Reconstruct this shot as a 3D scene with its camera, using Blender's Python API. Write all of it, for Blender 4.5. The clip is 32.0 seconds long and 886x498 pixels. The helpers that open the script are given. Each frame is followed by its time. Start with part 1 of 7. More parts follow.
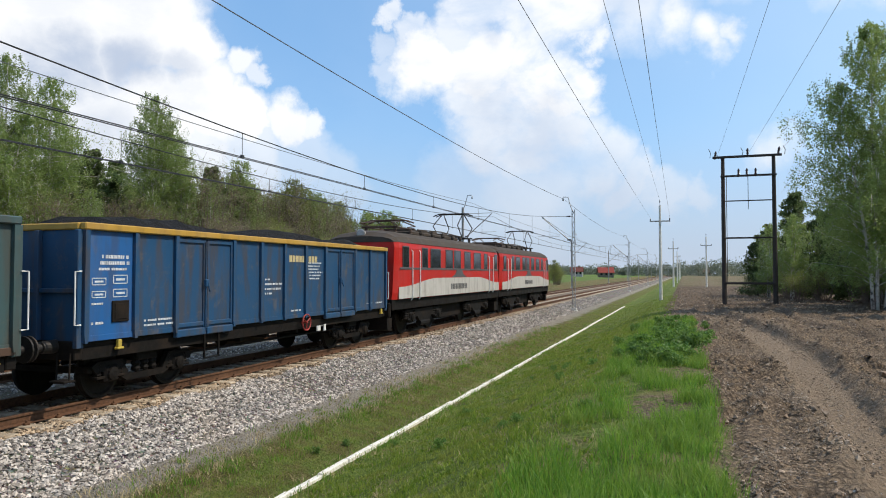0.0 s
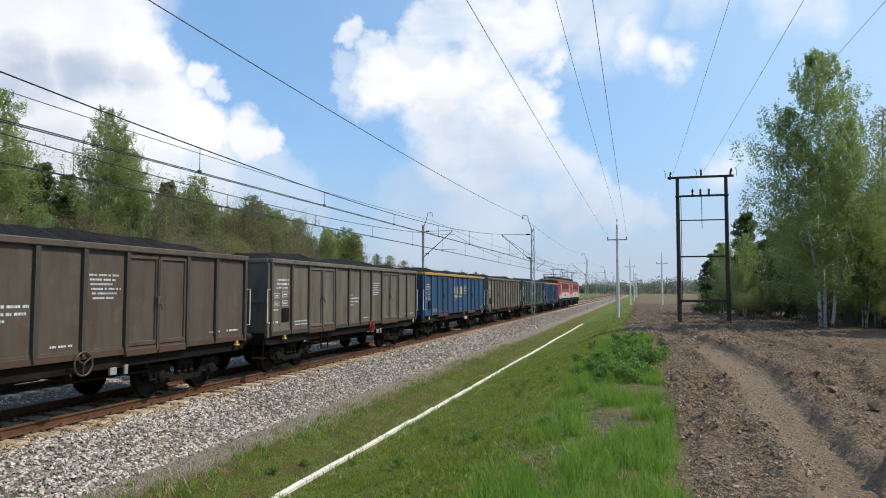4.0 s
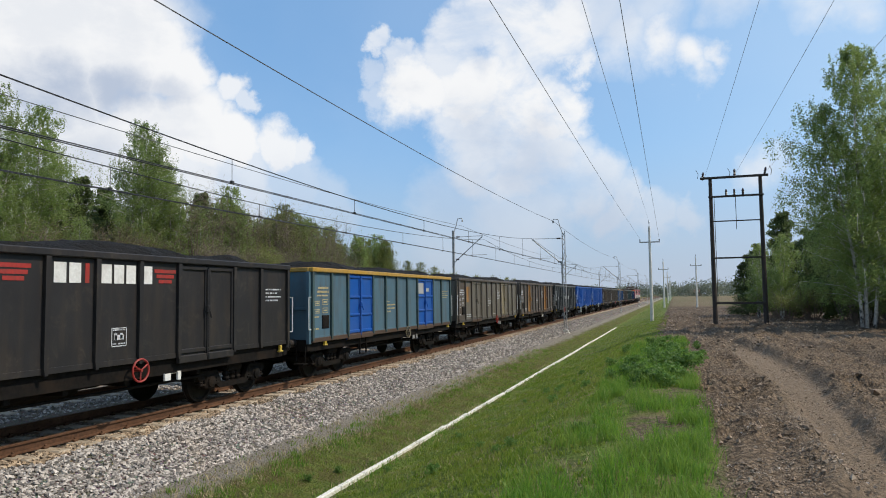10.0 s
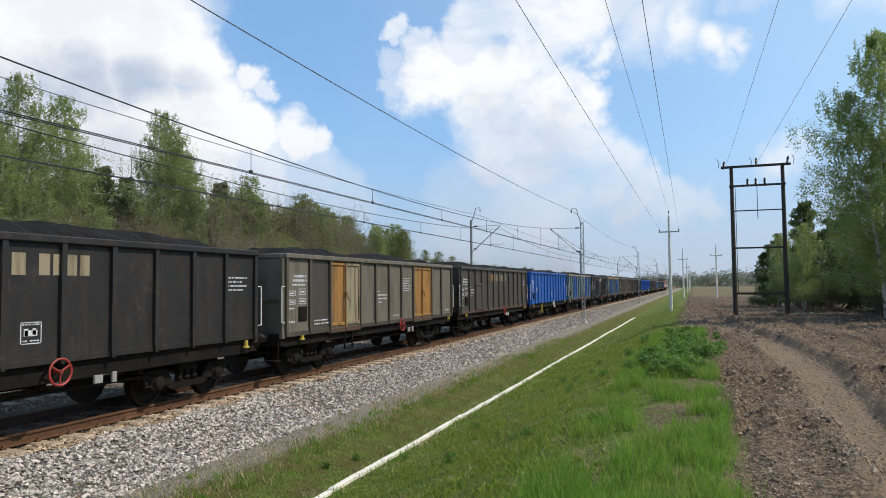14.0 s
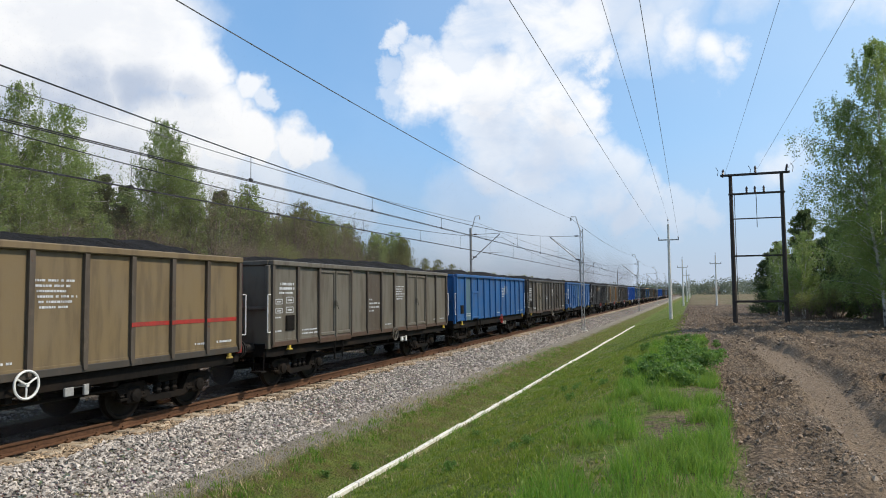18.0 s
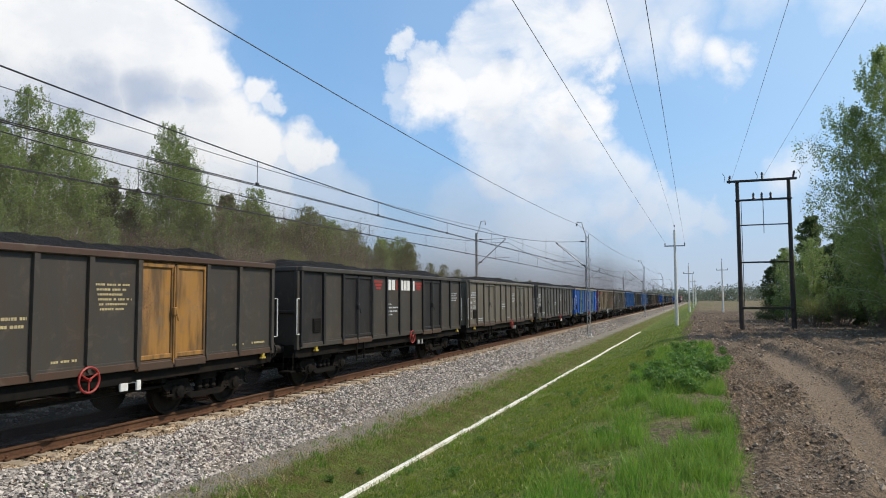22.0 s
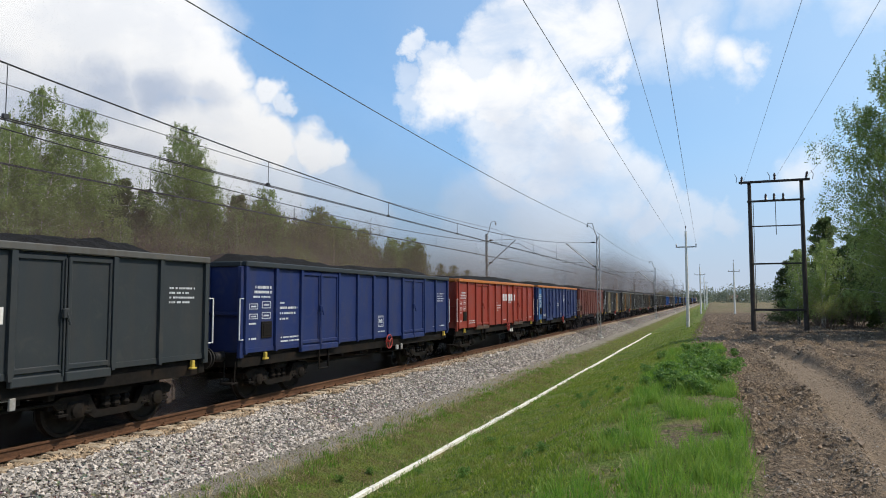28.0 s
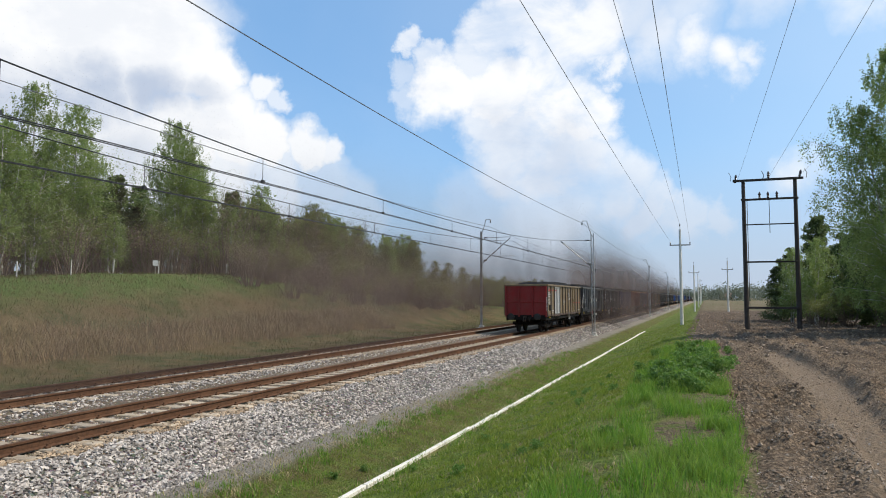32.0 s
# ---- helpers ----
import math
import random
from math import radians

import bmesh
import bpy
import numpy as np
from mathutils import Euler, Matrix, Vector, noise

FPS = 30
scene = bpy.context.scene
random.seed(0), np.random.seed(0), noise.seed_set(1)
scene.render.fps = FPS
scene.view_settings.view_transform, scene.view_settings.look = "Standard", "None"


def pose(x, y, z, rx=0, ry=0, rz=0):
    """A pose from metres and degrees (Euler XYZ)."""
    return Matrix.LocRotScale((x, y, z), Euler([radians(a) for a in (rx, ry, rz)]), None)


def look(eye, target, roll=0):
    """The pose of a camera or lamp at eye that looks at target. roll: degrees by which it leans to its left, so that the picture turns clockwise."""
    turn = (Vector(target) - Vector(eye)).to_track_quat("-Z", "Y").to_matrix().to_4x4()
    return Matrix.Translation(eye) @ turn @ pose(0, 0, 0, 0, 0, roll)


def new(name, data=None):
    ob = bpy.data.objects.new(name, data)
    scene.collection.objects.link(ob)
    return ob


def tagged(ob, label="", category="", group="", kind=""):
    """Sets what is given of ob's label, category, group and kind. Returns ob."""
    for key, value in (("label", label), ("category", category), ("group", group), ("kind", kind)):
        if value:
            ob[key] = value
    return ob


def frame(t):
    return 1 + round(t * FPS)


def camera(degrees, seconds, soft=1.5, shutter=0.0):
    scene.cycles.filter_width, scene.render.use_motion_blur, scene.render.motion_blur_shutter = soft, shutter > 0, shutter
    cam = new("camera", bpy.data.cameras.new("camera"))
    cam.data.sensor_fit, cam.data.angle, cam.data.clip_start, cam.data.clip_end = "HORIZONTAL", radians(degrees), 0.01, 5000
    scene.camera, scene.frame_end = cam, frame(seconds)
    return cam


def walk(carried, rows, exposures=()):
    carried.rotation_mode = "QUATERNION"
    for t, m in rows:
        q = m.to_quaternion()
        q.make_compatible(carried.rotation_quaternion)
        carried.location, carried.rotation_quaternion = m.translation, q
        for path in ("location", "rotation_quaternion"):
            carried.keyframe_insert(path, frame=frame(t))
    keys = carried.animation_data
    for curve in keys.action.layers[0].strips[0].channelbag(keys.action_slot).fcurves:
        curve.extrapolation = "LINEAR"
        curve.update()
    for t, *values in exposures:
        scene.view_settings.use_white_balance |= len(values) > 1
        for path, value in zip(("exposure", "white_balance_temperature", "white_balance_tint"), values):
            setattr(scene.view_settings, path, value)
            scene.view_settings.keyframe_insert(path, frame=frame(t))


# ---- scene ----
cam = camera(64.2, 32.0, 1.0)
walk(cam, [
    (0, pose(0, 0, 2.28, 91.980, 0.050, 18.827)),
    (0.5, pose(0, 0, 2.28, 92.163, 0.247, 18.600)),
    (1, pose(0, 0, 2.28, 92.362, -0.099, 17.995)),
    (1.5, pose(0, 0, 2.28, 92.530, -0.278, 17.139)),
    (2, pose(0, 0, 2.28, 92.742, -0.205, 16.343)),
    (2.5, pose(0, 0, 2.28, 92.945, -0.276, 16.037)),
    (3, pose(0, 0, 2.28, 93.099, -0.105, 15.737)),
    (3.5, pose(0, 0, 2.28, 93.240, -0.056, 15.638)),
    (5.5, pose(0, 0, 2.28, 93.906, 0.209, 15.228)),
    (6, pose(0, 0, 2.28, 94.027, 0.289, 14.869)),
    (6.5, pose(0, 0, 2.28, 94.066, 0.422, 14.611)),
    (7, pose(0, 0, 2.28, 94.063, 0.565, 14.521)),
    (7.5, pose(0, 0, 2.28, 93.997, 0.607, 14.923)),
    (8, pose(0, 0, 2.28, 93.948, 0.504, 15.341)),
    (8.5, pose(0, 0, 2.28, 93.942, 0.459, 15.808)),
    (9, pose(0, 0, 2.28, 93.959, 0.597, 16.446)),
    (9.5, pose(0, 0, 2.28, 93.935, 0.712, 17.266)),
    (10, pose(0, 0, 2.28, 93.871, 0.773, 18.114)),
    (10.5, pose(0, 0, 2.28, 93.725, 0.862, 18.796)),
    (11, pose(0, 0, 2.28, 93.490, 0.804, 19.244)),
    (11.5, pose(0, 0, 2.28, 93.291, 0.822, 19.501)),
    (12, pose(0, 0, 2.28, 93.085, 0.750, 19.605)),
    (12.5, pose(0, 0, 2.28, 92.942, 0.786, 19.600)),
    (13, pose(0, 0, 2.28, 92.886, 0.758, 19.601)),
    (13.5, pose(0, 0, 2.28, 92.930, 0.678, 19.543)),
    (14, pose(0, 0, 2.28, 93.032, 0.588, 19.546)),
    (14.5, pose(0, 0, 2.28, 93.147, 0.635, 19.559)),
    (16.5, pose(0, 0, 2.28, 93.575, 0.659, 19.358)),
    (17, pose(0, 0, 2.28, 93.659, 0.550, 19.392)),
    (17.5, pose(0, 0, 2.28, 93.695, 0.588, 19.461)),
    (18, pose(0, 0, 2.28, 93.683, 0.595, 19.511)),
    (18.5, pose(0, 0, 2.28, 93.696, 0.591, 19.567)),
    (19, pose(0, 0, 2.28, 93.735, 0.666, 19.622)),
    (19.5, pose(0, 0, 2.28, 93.793, 0.684, 19.677)),
    (20, pose(0, 0, 2.28, 93.900, 0.755, 19.702)),
    (20.5, pose(0, 0, 2.28, 93.992, 0.710, 19.768)),
    (21, pose(0, 0, 2.28, 94.033, 0.568, 19.851)),
    (21.5, pose(0, 0, 2.28, 94.070, 0.492, 19.904)),
    (22, pose(0, 0, 2.28, 94.092, 0.300, 19.949)),
    (22.5, pose(0, 0, 2.28, 94.097, 0.124, 20.012)),
    (23, pose(0, 0, 2.28, 94.049, 0.064, 20.100)),
    (23.5, pose(0, 0, 2.28, 94.005, 0.277, 20.236)),
    (24, pose(0, 0, 2.28, 93.999, 0.307, 20.311)),
    (24.5, pose(0, 0, 2.28, 94.071, 0.265, 20.378)),
    (25, pose(0, 0, 2.28, 94.129, 0.259, 20.401)),
    (25.5, pose(0, 0, 2.28, 94.170, 0.261, 20.436)),
    (27.5, pose(0, 0, 2.28, 94.160, 0.063, 20.692)),
    (28, pose(0, 0, 2.28, 94.139, 0.099, 20.759)),
    (28.5, pose(0, 0, 2.28, 94.154, 0.019, 20.846)),
    (29, pose(0, 0, 2.28, 94.179, 0.146, 20.876)),
    (29.5, pose(0, 0, 2.28, 94.131, 0.203, 20.937)),
    (30, pose(0, 0, 2.28, 94.083, 0.165, 20.966)),
    (30.5, pose(0, 0, 2.28, 94.002, 0.381, 21.051)),
    (31, pose(0, 0, 2.28, 93.977, 0.417, 21.082)),
    (31.5, pose(0, 0, 2.28, 93.961, 0.196, 20.881)),
    (32, pose(0, 0, 2.28, 93.936, -0.000, 20.321)),
],
     exposures=((0, 0.0), (3.5, -0.02), (6, -0.14), (11, -0.18), (13.5, -0.07), (18, -0.05), (22, -0.09), (25, -0.05), (32, -0.04)))

# ---- world, sun, exposure ----
SUN_ELEV, SUN_AZ = 50.0, 74.0   # azimuth from +Y towards +X

def noise_tex(nt, vec, scale, detail=4, rough=0.55, distort=0.0):
    n = nt.nodes.new("ShaderNodeTexNoise")
    n.inputs["Scale"].default_value = scale
    n.inputs["Detail"].default_value = detail
    n.inputs["Roughness"].default_value = rough
    n.inputs["Distortion"].default_value = distort
    if vec is not None:
        nt.links.new(vec, n.inputs["Vector"])
    return n.outputs["Fac"]

def feed(nt, socket, value):
    if isinstance(value, (int, float)):
        socket.default_value = value
    elif isinstance(value, (tuple, list)):
        socket.default_value = (*value, 1.0) if len(socket.default_value) == 4 and len(value) == 3 else value
    else:
        nt.links.new(value, socket)

def calc(nt, op, a, b=0.0, clamp=False):
    n = nt.nodes.new("ShaderNodeMath")
    n.operation, n.use_clamp = op, clamp
    feed(nt, n.inputs[0], a)
    feed(nt, n.inputs[1], b)
    return n.outputs[0]

def blend(nt, fac, a, b, mode="MIX"):
    n = nt.nodes.new("ShaderNodeMix")
    n.data_type, n.blend_type = "RGBA", mode
    feed(nt, n.inputs[0], fac)
    feed(nt, n.inputs[6], a)
    feed(nt, n.inputs[7], b)
    return n.outputs[2]

def span(nt, v, lo, hi, a=0.0, b=1.0):
    n = nt.nodes.new("ShaderNodeMapRange")
    n.interpolation_type = "SMOOTHSTEP"
    feed(nt, n.inputs["Value"], v)
    n.inputs["From Min"].default_value, n.inputs["From Max"].default_value = lo, hi
    n.inputs["To Min"].default_value, n.inputs["To Max"].default_value = a, b
    return n.outputs[0]

def bumped(nt, bsdf, height, strength, dist):
    n = nt.nodes.new("ShaderNodeBump")
    n.inputs["Strength"].default_value, n.inputs["Distance"].default_value = strength, dist
    nt.links.new(height, n.inputs["Height"])
    nt.links.new(n.outputs[0], bsdf.inputs["Normal"])

# sky with fair-weather cumulus: (azimuth, elevation, reach in degrees, weight) of the cloud heaps, bank by bank, and of their grey undersides
BANK_WEST = [
    (-58.9, 15.3, 10.0, 1), (-61.3, 8.0, 8.3, 1), (-50.1, 19.5, 7.4, 1), (-45.7, 19.9, 6.6, 1), (-40.4, 17.8, 3.0, 1), (-38.1, 16.6, 2.1, 1),
    (-34.4, 16.0, 1.4, 0.9), (-32.7, 15.3, 0.9, 0.7), (-41.5, 12.3, 3.7, 1), (-37.4, 12.8, 3.2, 1), (-34.4, 12.4, 2.1, 1), (-31.0, 12.0, 1.8, 0.95),
    (-29.0, 11.8, 1.2, 0.9), (-50.6, 13.0, 7.6, 1), (-47.2, 9.4, 6.3, 1), (-40.2, 9.5, 4.6, 0.9), (-35.2, 9.3, 3.9, 0.75), (-30.3, 9.0, 3.1, 0.5),
    (-27.6, 7.7, 2.7, 0.4),
]
BANK_MIDDLE = [
    (-12.8, 22.1, 4.6, 0.95), (-16.0, 21.0, 3.0, 0.9), (-9.6, 21.5, 4.2, 0.95), (-7.8, 18.5, 1.9, 0.9), (-11.9, 18.7, 3.9, 0.95), (-17.0, 18.9, 2.4, 0.8),
    (-22.6, 20.6, 1.2, 0.75), (-21.0, 19.1, 1.5, 0.7), (-23.1, 18.2, 1.3, 0.5), (-19.8, 16.5, 3.3, 1), (-16.1, 15.8, 3.6, 1), (-11.9, 15.2, 4.0, 1),
    (-8.3, 14.6, 2.7, 1), (-23.1, 16.3, 1.6, 0.5), (-14.7, 12.2, 4.9, 0.85), (-10.2, 11.2, 4.6, 0.85), (-17.0, 13.6, 3.1, 0.8), (-6.7, 8.9, 3.5, 0.75),
    (-3.7, 7.0, 2.1, 0.7), (-11.1, 7.2, 5.3, 0.6), (-17.1, 6.8, 5.0, 0.4), (-1.6, 5.6, 2.5, 0.55), (1.2, 5.5, 1.8, 0.5),
]
BANK_EAST = [
    (-3.4, 19.8, 3.1, 0.75), (-0.4, 19.1, 2.2, 0.95), (2.0, 18.0, 1.8, 0.95), (3.8, 17.6, 1.0, 0.8), (-5.5, 21.6, 3.7, 0.7), (-1.2, 21.5, 3.6, 0.6),
    (4.9, 21.5, 2.2, 0.5), (9.7, 20.8, 2.5, 0.7), (5.8, 8.6, 1.9, 0.7), (12.5, 20.4, 2.0, 0.6), (7.8, 8.9, 1.5, 0.4),
]
UNDERSIDES = [
    (-52.0, 14.2, 3.4, 0.8), (-47.4, 14.8, 3.3, 0.85), (-42.8, 15.0, 2.8, 0.8), (-39.5, 14.9, 1.9, 0.5), (-50.5, 10.3, 5.7, 0.5), (-45.4, 9.9, 3.6, 0.45),
    (-14.7, 12.9, 3.6, 0.65), (-10.1, 13.0, 2.6, 0.5), (-12.0, 10.4, 4.9, 0.5), (-17.0, 9.1, 5.5, 0.5), (-24.0, 5.9, 5.5, 0.5), (-30.3, 8.1, 3.1, 0.4),
    (-5.8, 5.7, 5.2, 0.45), (-15.6, 18.4, 1.3, 0.35),
]

def heaps(nt, vec, rows, soft, grow=1.0):
    """The union of round heaps with soft rims."""
    total = 0.0
    for az, el, reach, weight in rows:
        d = nt.nodes.new("ShaderNodeVectorMath")
        d.operation = "DISTANCE"
        nt.links.new(vec, d.inputs[0])
        a, e, r = radians(az), radians(el), radians(reach) * grow
        d.inputs[1].default_value = (math.sin(a) * math.cos(e), math.cos(a) * math.cos(e), math.sin(e))
        total = calc(nt, "MAXIMUM", total, span(nt, d.outputs["Value"], r * (1 - soft), r * (1 + soft * 0.4), weight, 0.0))
    return total

def warped(nt, vec, scale, detail, amount):
    """Directions pushed about by noise, which gives the heaps their curled rims."""
    n = nt.nodes.new("ShaderNodeTexNoise")
    n.inputs["Scale"].default_value, n.inputs["Detail"].default_value, n.inputs["Roughness"].default_value = scale, detail, 0.6
    nt.links.new(vec, n.inputs["Vector"])
    off = nt.nodes.new("ShaderNodeVectorMath")
    off.operation = "SUBTRACT"
    nt.links.new(n.outputs["Color"], off.inputs[0])
    off.inputs[1].default_value = (0.5, 0.5, 0.5)
    add = nt.nodes.new("ShaderNodeVectorMath")
    add.operation = "MULTIPLY_ADD"
    nt.links.new(off.outputs[0], add.inputs[0])
    add.inputs[1].default_value = (amount, amount, amount)
    nt.links.new(vec, add.inputs[2])
    return add.outputs[0]

def make_world():
    w = bpy.data.worlds.new("sky")
    w.use_nodes = True
    scene.world = w
    nt = w.node_tree
    nt.nodes.clear()
    out = nt.nodes.new("ShaderNodeOutputWorld")
    sky = nt.nodes.new("ShaderNodeTexSky")
    sky.sky_type, sky.sun_disc = "NISHITA", False
    sky.sun_elevation, sky.sun_rotation = radians(SUN_ELEV), radians(SUN_AZ)
    sky.air_density, sky.dust_density, sky.ozone_density = 1.0, 0.15, 2.0
    bg = nt.nodes.new("ShaderNodeBackground")
    bg.inputs[1].default_value = 0.15
    sat = nt.nodes.new("ShaderNodeHueSaturation")
    sat.inputs["Saturation"].default_value = 1.36
    nt.links.new(sky.outputs[0], sat.inputs["Color"])
    # thin bright haze high in the blue
    pale = blend(nt, 0.5, sat.outputs[0], (2.1, 4.1, 6.9))
    co = nt.nodes.new("ShaderNodeTexCoord").outputs["Generated"]
    sep = nt.nodes.new("ShaderNodeSeparateXYZ")
    nt.links.new(co, sep.inputs[0])
    # and more of it towards the sun
    nt.links.new(blend(nt, span(nt, sep.outputs[0], -0.35, 0.35, 0.0, 0.6), pale, (4.0, 5.6, 7.4)), bg.inputs[0])
    # flatten the cloud layer a little towards the horizon
    mp = nt.nodes.new("ShaderNodeMapping")
    mp.inputs["Scale"].default_value = (1, 1, 1.7)
    nt.links.new(co, mp.inputs[0])
    # the heaps: the western one crisp, the others softer
    n2 = noise_tex(nt, co, 2.2, 4, 0.5)
    west = heaps(nt, warped(nt, co, 9.0, 9, 0.10), BANK_WEST, 0.4, 1.22)
    mid = heaps(nt, warped(nt, co, 7.0, 11, 0.17), BANK_MIDDLE, 0.5)
    mid = calc(nt, "MAXIMUM", mid, heaps(nt, warped(nt, co, 6.0, 10, 0.16), BANK_EAST, 0.9))
    n1 = noise_tex(nt, mp.outputs[0], 6.5, 12, 0.6, 0.35)
    mid = calc(nt, "MULTIPLY", mid, span(nt, n1, 0.30, 0.52, 0.62, 1.0))
    # scattered fair-weather cloud behind the viewer, unseen, added to set the ambient light
    behind = calc(nt, "MULTIPLY", span(nt, n1, 0.48, 0.58), span(nt, sep.outputs[1], -0.1, 0.4, 0.4, 0.0))
    mask = calc(nt, "MAXIMUM", calc(nt, "MAXIMUM", west, mid), behind)
    mask = calc(nt, "MAXIMUM", mask, span(nt, n2, 0.2, 0.8, 0.03, 0.14))
    haze = span(nt, sep.outputs[2], 0.0, 0.22, 1.0, 0.0)
    n3 = noise_tex(nt, mp.outputs[0], 5.0, 7, 0.6)
    grey = calc(nt, "MULTIPLY", heaps(nt, warped(nt, co, 5.0, 8, 0.16), UNDERSIDES, 0.75), span(nt, n3, 0.36, 0.60, 0.45, 1.1), True)
    grey = calc(nt, "MAXIMUM", grey, span(nt, n3, 0.5, 0.66, 0.0, 0.22))
    cloud = blend(nt, grey, (1.0, 1.0, 1.0), (0.46, 0.54, 0.69))
    bgc = nt.nodes.new("ShaderNodeBackground")
    nt.links.new(cloud, bgc.inputs[0])
    bgc.inputs[1].default_value = 1.08
    mix1 = nt.nodes.new("ShaderNodeMixShader")
    nt.links.new(calc(nt, "MULTIPLY", mask, 0.96), mix1.inputs[0])
    nt.links.new(bg.outputs[0], mix1.inputs[1])
    nt.links.new(bgc.outputs[0], mix1.inputs[2])
    bgh = nt.nodes.new("ShaderNodeBackground")
    bgh.inputs[0].default_value = (0.54, 0.62, 0.79, 1)
    bgh.inputs[1].default_value = 0.9
    mix2 = nt.nodes.new("ShaderNodeMixShader")
    nt.links.new(calc(nt, "MULTIPLY", haze, 0.75), mix2.inputs[0])
    nt.links.new(mix1.outputs[0], mix2.inputs[1])
    nt.links.new(bgh.outputs[0], mix2.inputs[2])
    nt.links.new(mix2.outputs[0], out.inputs[0])

make_world()
sun = new("sun", bpy.data.lights.new("sun", "SUN"))
sun.data.energy, sun.data.angle, sun.data.color = 4.5, radians(0.6), (1.0, 0.89, 0.74)
_e, _a = radians(SUN_ELEV), radians(SUN_AZ)
sun.matrix_world = look((math.sin(_a) * math.cos(_e) * 50, math.cos(_a) * math.cos(_e) * 50, math.sin(_e) * 50), (0, 0, 0))
scene.view_settings.exposure = 0.0

# ---- materials ----
def shell(name, rough=0.8, metal=0.0):
    m = bpy.data.materials.new(name)
    m.use_nodes = True
    nt = m.node_tree
    b = nt.nodes["Principled BSDF"]
    b.inputs["Roughness"].default_value, b.inputs["Metallic"].default_value = rough, metal
    return m, nt, b

def coords(nt, shift=True):
    """Object coordinates, moved by a random amount object by object."""
    co = nt.nodes.new("ShaderNodeTexCoord").outputs["Object"]
    if not shift:
        return co
    info = nt.nodes.new("ShaderNodeObjectInfo")
    add = nt.nodes.new("ShaderNodeVectorMath")
    add.operation = "MULTIPLY_ADD"
    com = nt.nodes.new("ShaderNodeCombineXYZ")
    for i in range(3):
        nt.links.new(info.outputs["Random"], com.inputs[i])
    nt.links.new(com.outputs[0], add.inputs[0])
    add.inputs[1].default_value = (37.0, 53.0, 71.0)
    nt.links.new(co, add.inputs[2])
    return add.outputs[0]

def surface(name, a, b, c=None, fine=30.0, big=2.0, rough=0.8, metal=0.0, bump=0.3, dist=0.01, cmix=0.7, island=0.0, each=0.0):
    """A two-scale surface: grain between a and b, patches of c."""
    m, nt, bs = shell(name, rough, metal)
    co = coords(nt)
    f = noise_tex(nt, co, fine, 6, 0.65)
    col = blend(nt, span(nt, f, 0.3, 0.7), a, b)
    g = noise_tex(nt, co, big, 5, 0.6)
    if c:
        col = blend(nt, calc(nt, "MULTIPLY", span(nt, g, 0.45, 0.7), cmix), col, c)
    if island:
        geo = nt.nodes.new("ShaderNodeNewGeometry")
        hs = nt.nodes.new("ShaderNodeHueSaturation")
        nt.links.new(span(nt, geo.outputs["Random Per Island"], 0, 1, 1 - island, 1 + island), hs.inputs["Value"])
        nt.links.new(col, hs.inputs["Color"])
        col = hs.outputs[0]
    if each:
        info = nt.nodes.new("ShaderNodeObjectInfo")
        hs = nt.nodes.new("ShaderNodeHueSaturation")
        nt.links.new(span(nt, info.outputs["Random"], 0, 1, 1 - each, 1 + each), hs.inputs["Value"])
        nt.links.new(col, hs.inputs["Color"])
        col = hs.outputs[0]
    nt.links.new(col, bs.inputs["Base Color"])
    nt.links.new(span(nt, g, 0.3, 0.7, max(rough - 0.12, 0.05), min(rough + 0.1, 1)), bs.inputs["Roughness"])
    if bump:
        bumped(nt, bs, f, bump, dist)
    return m

def dull(m):
    m.node_tree.nodes["Principled BSDF"].inputs["Specular IOR Level"].default_value = 0.15
    return m

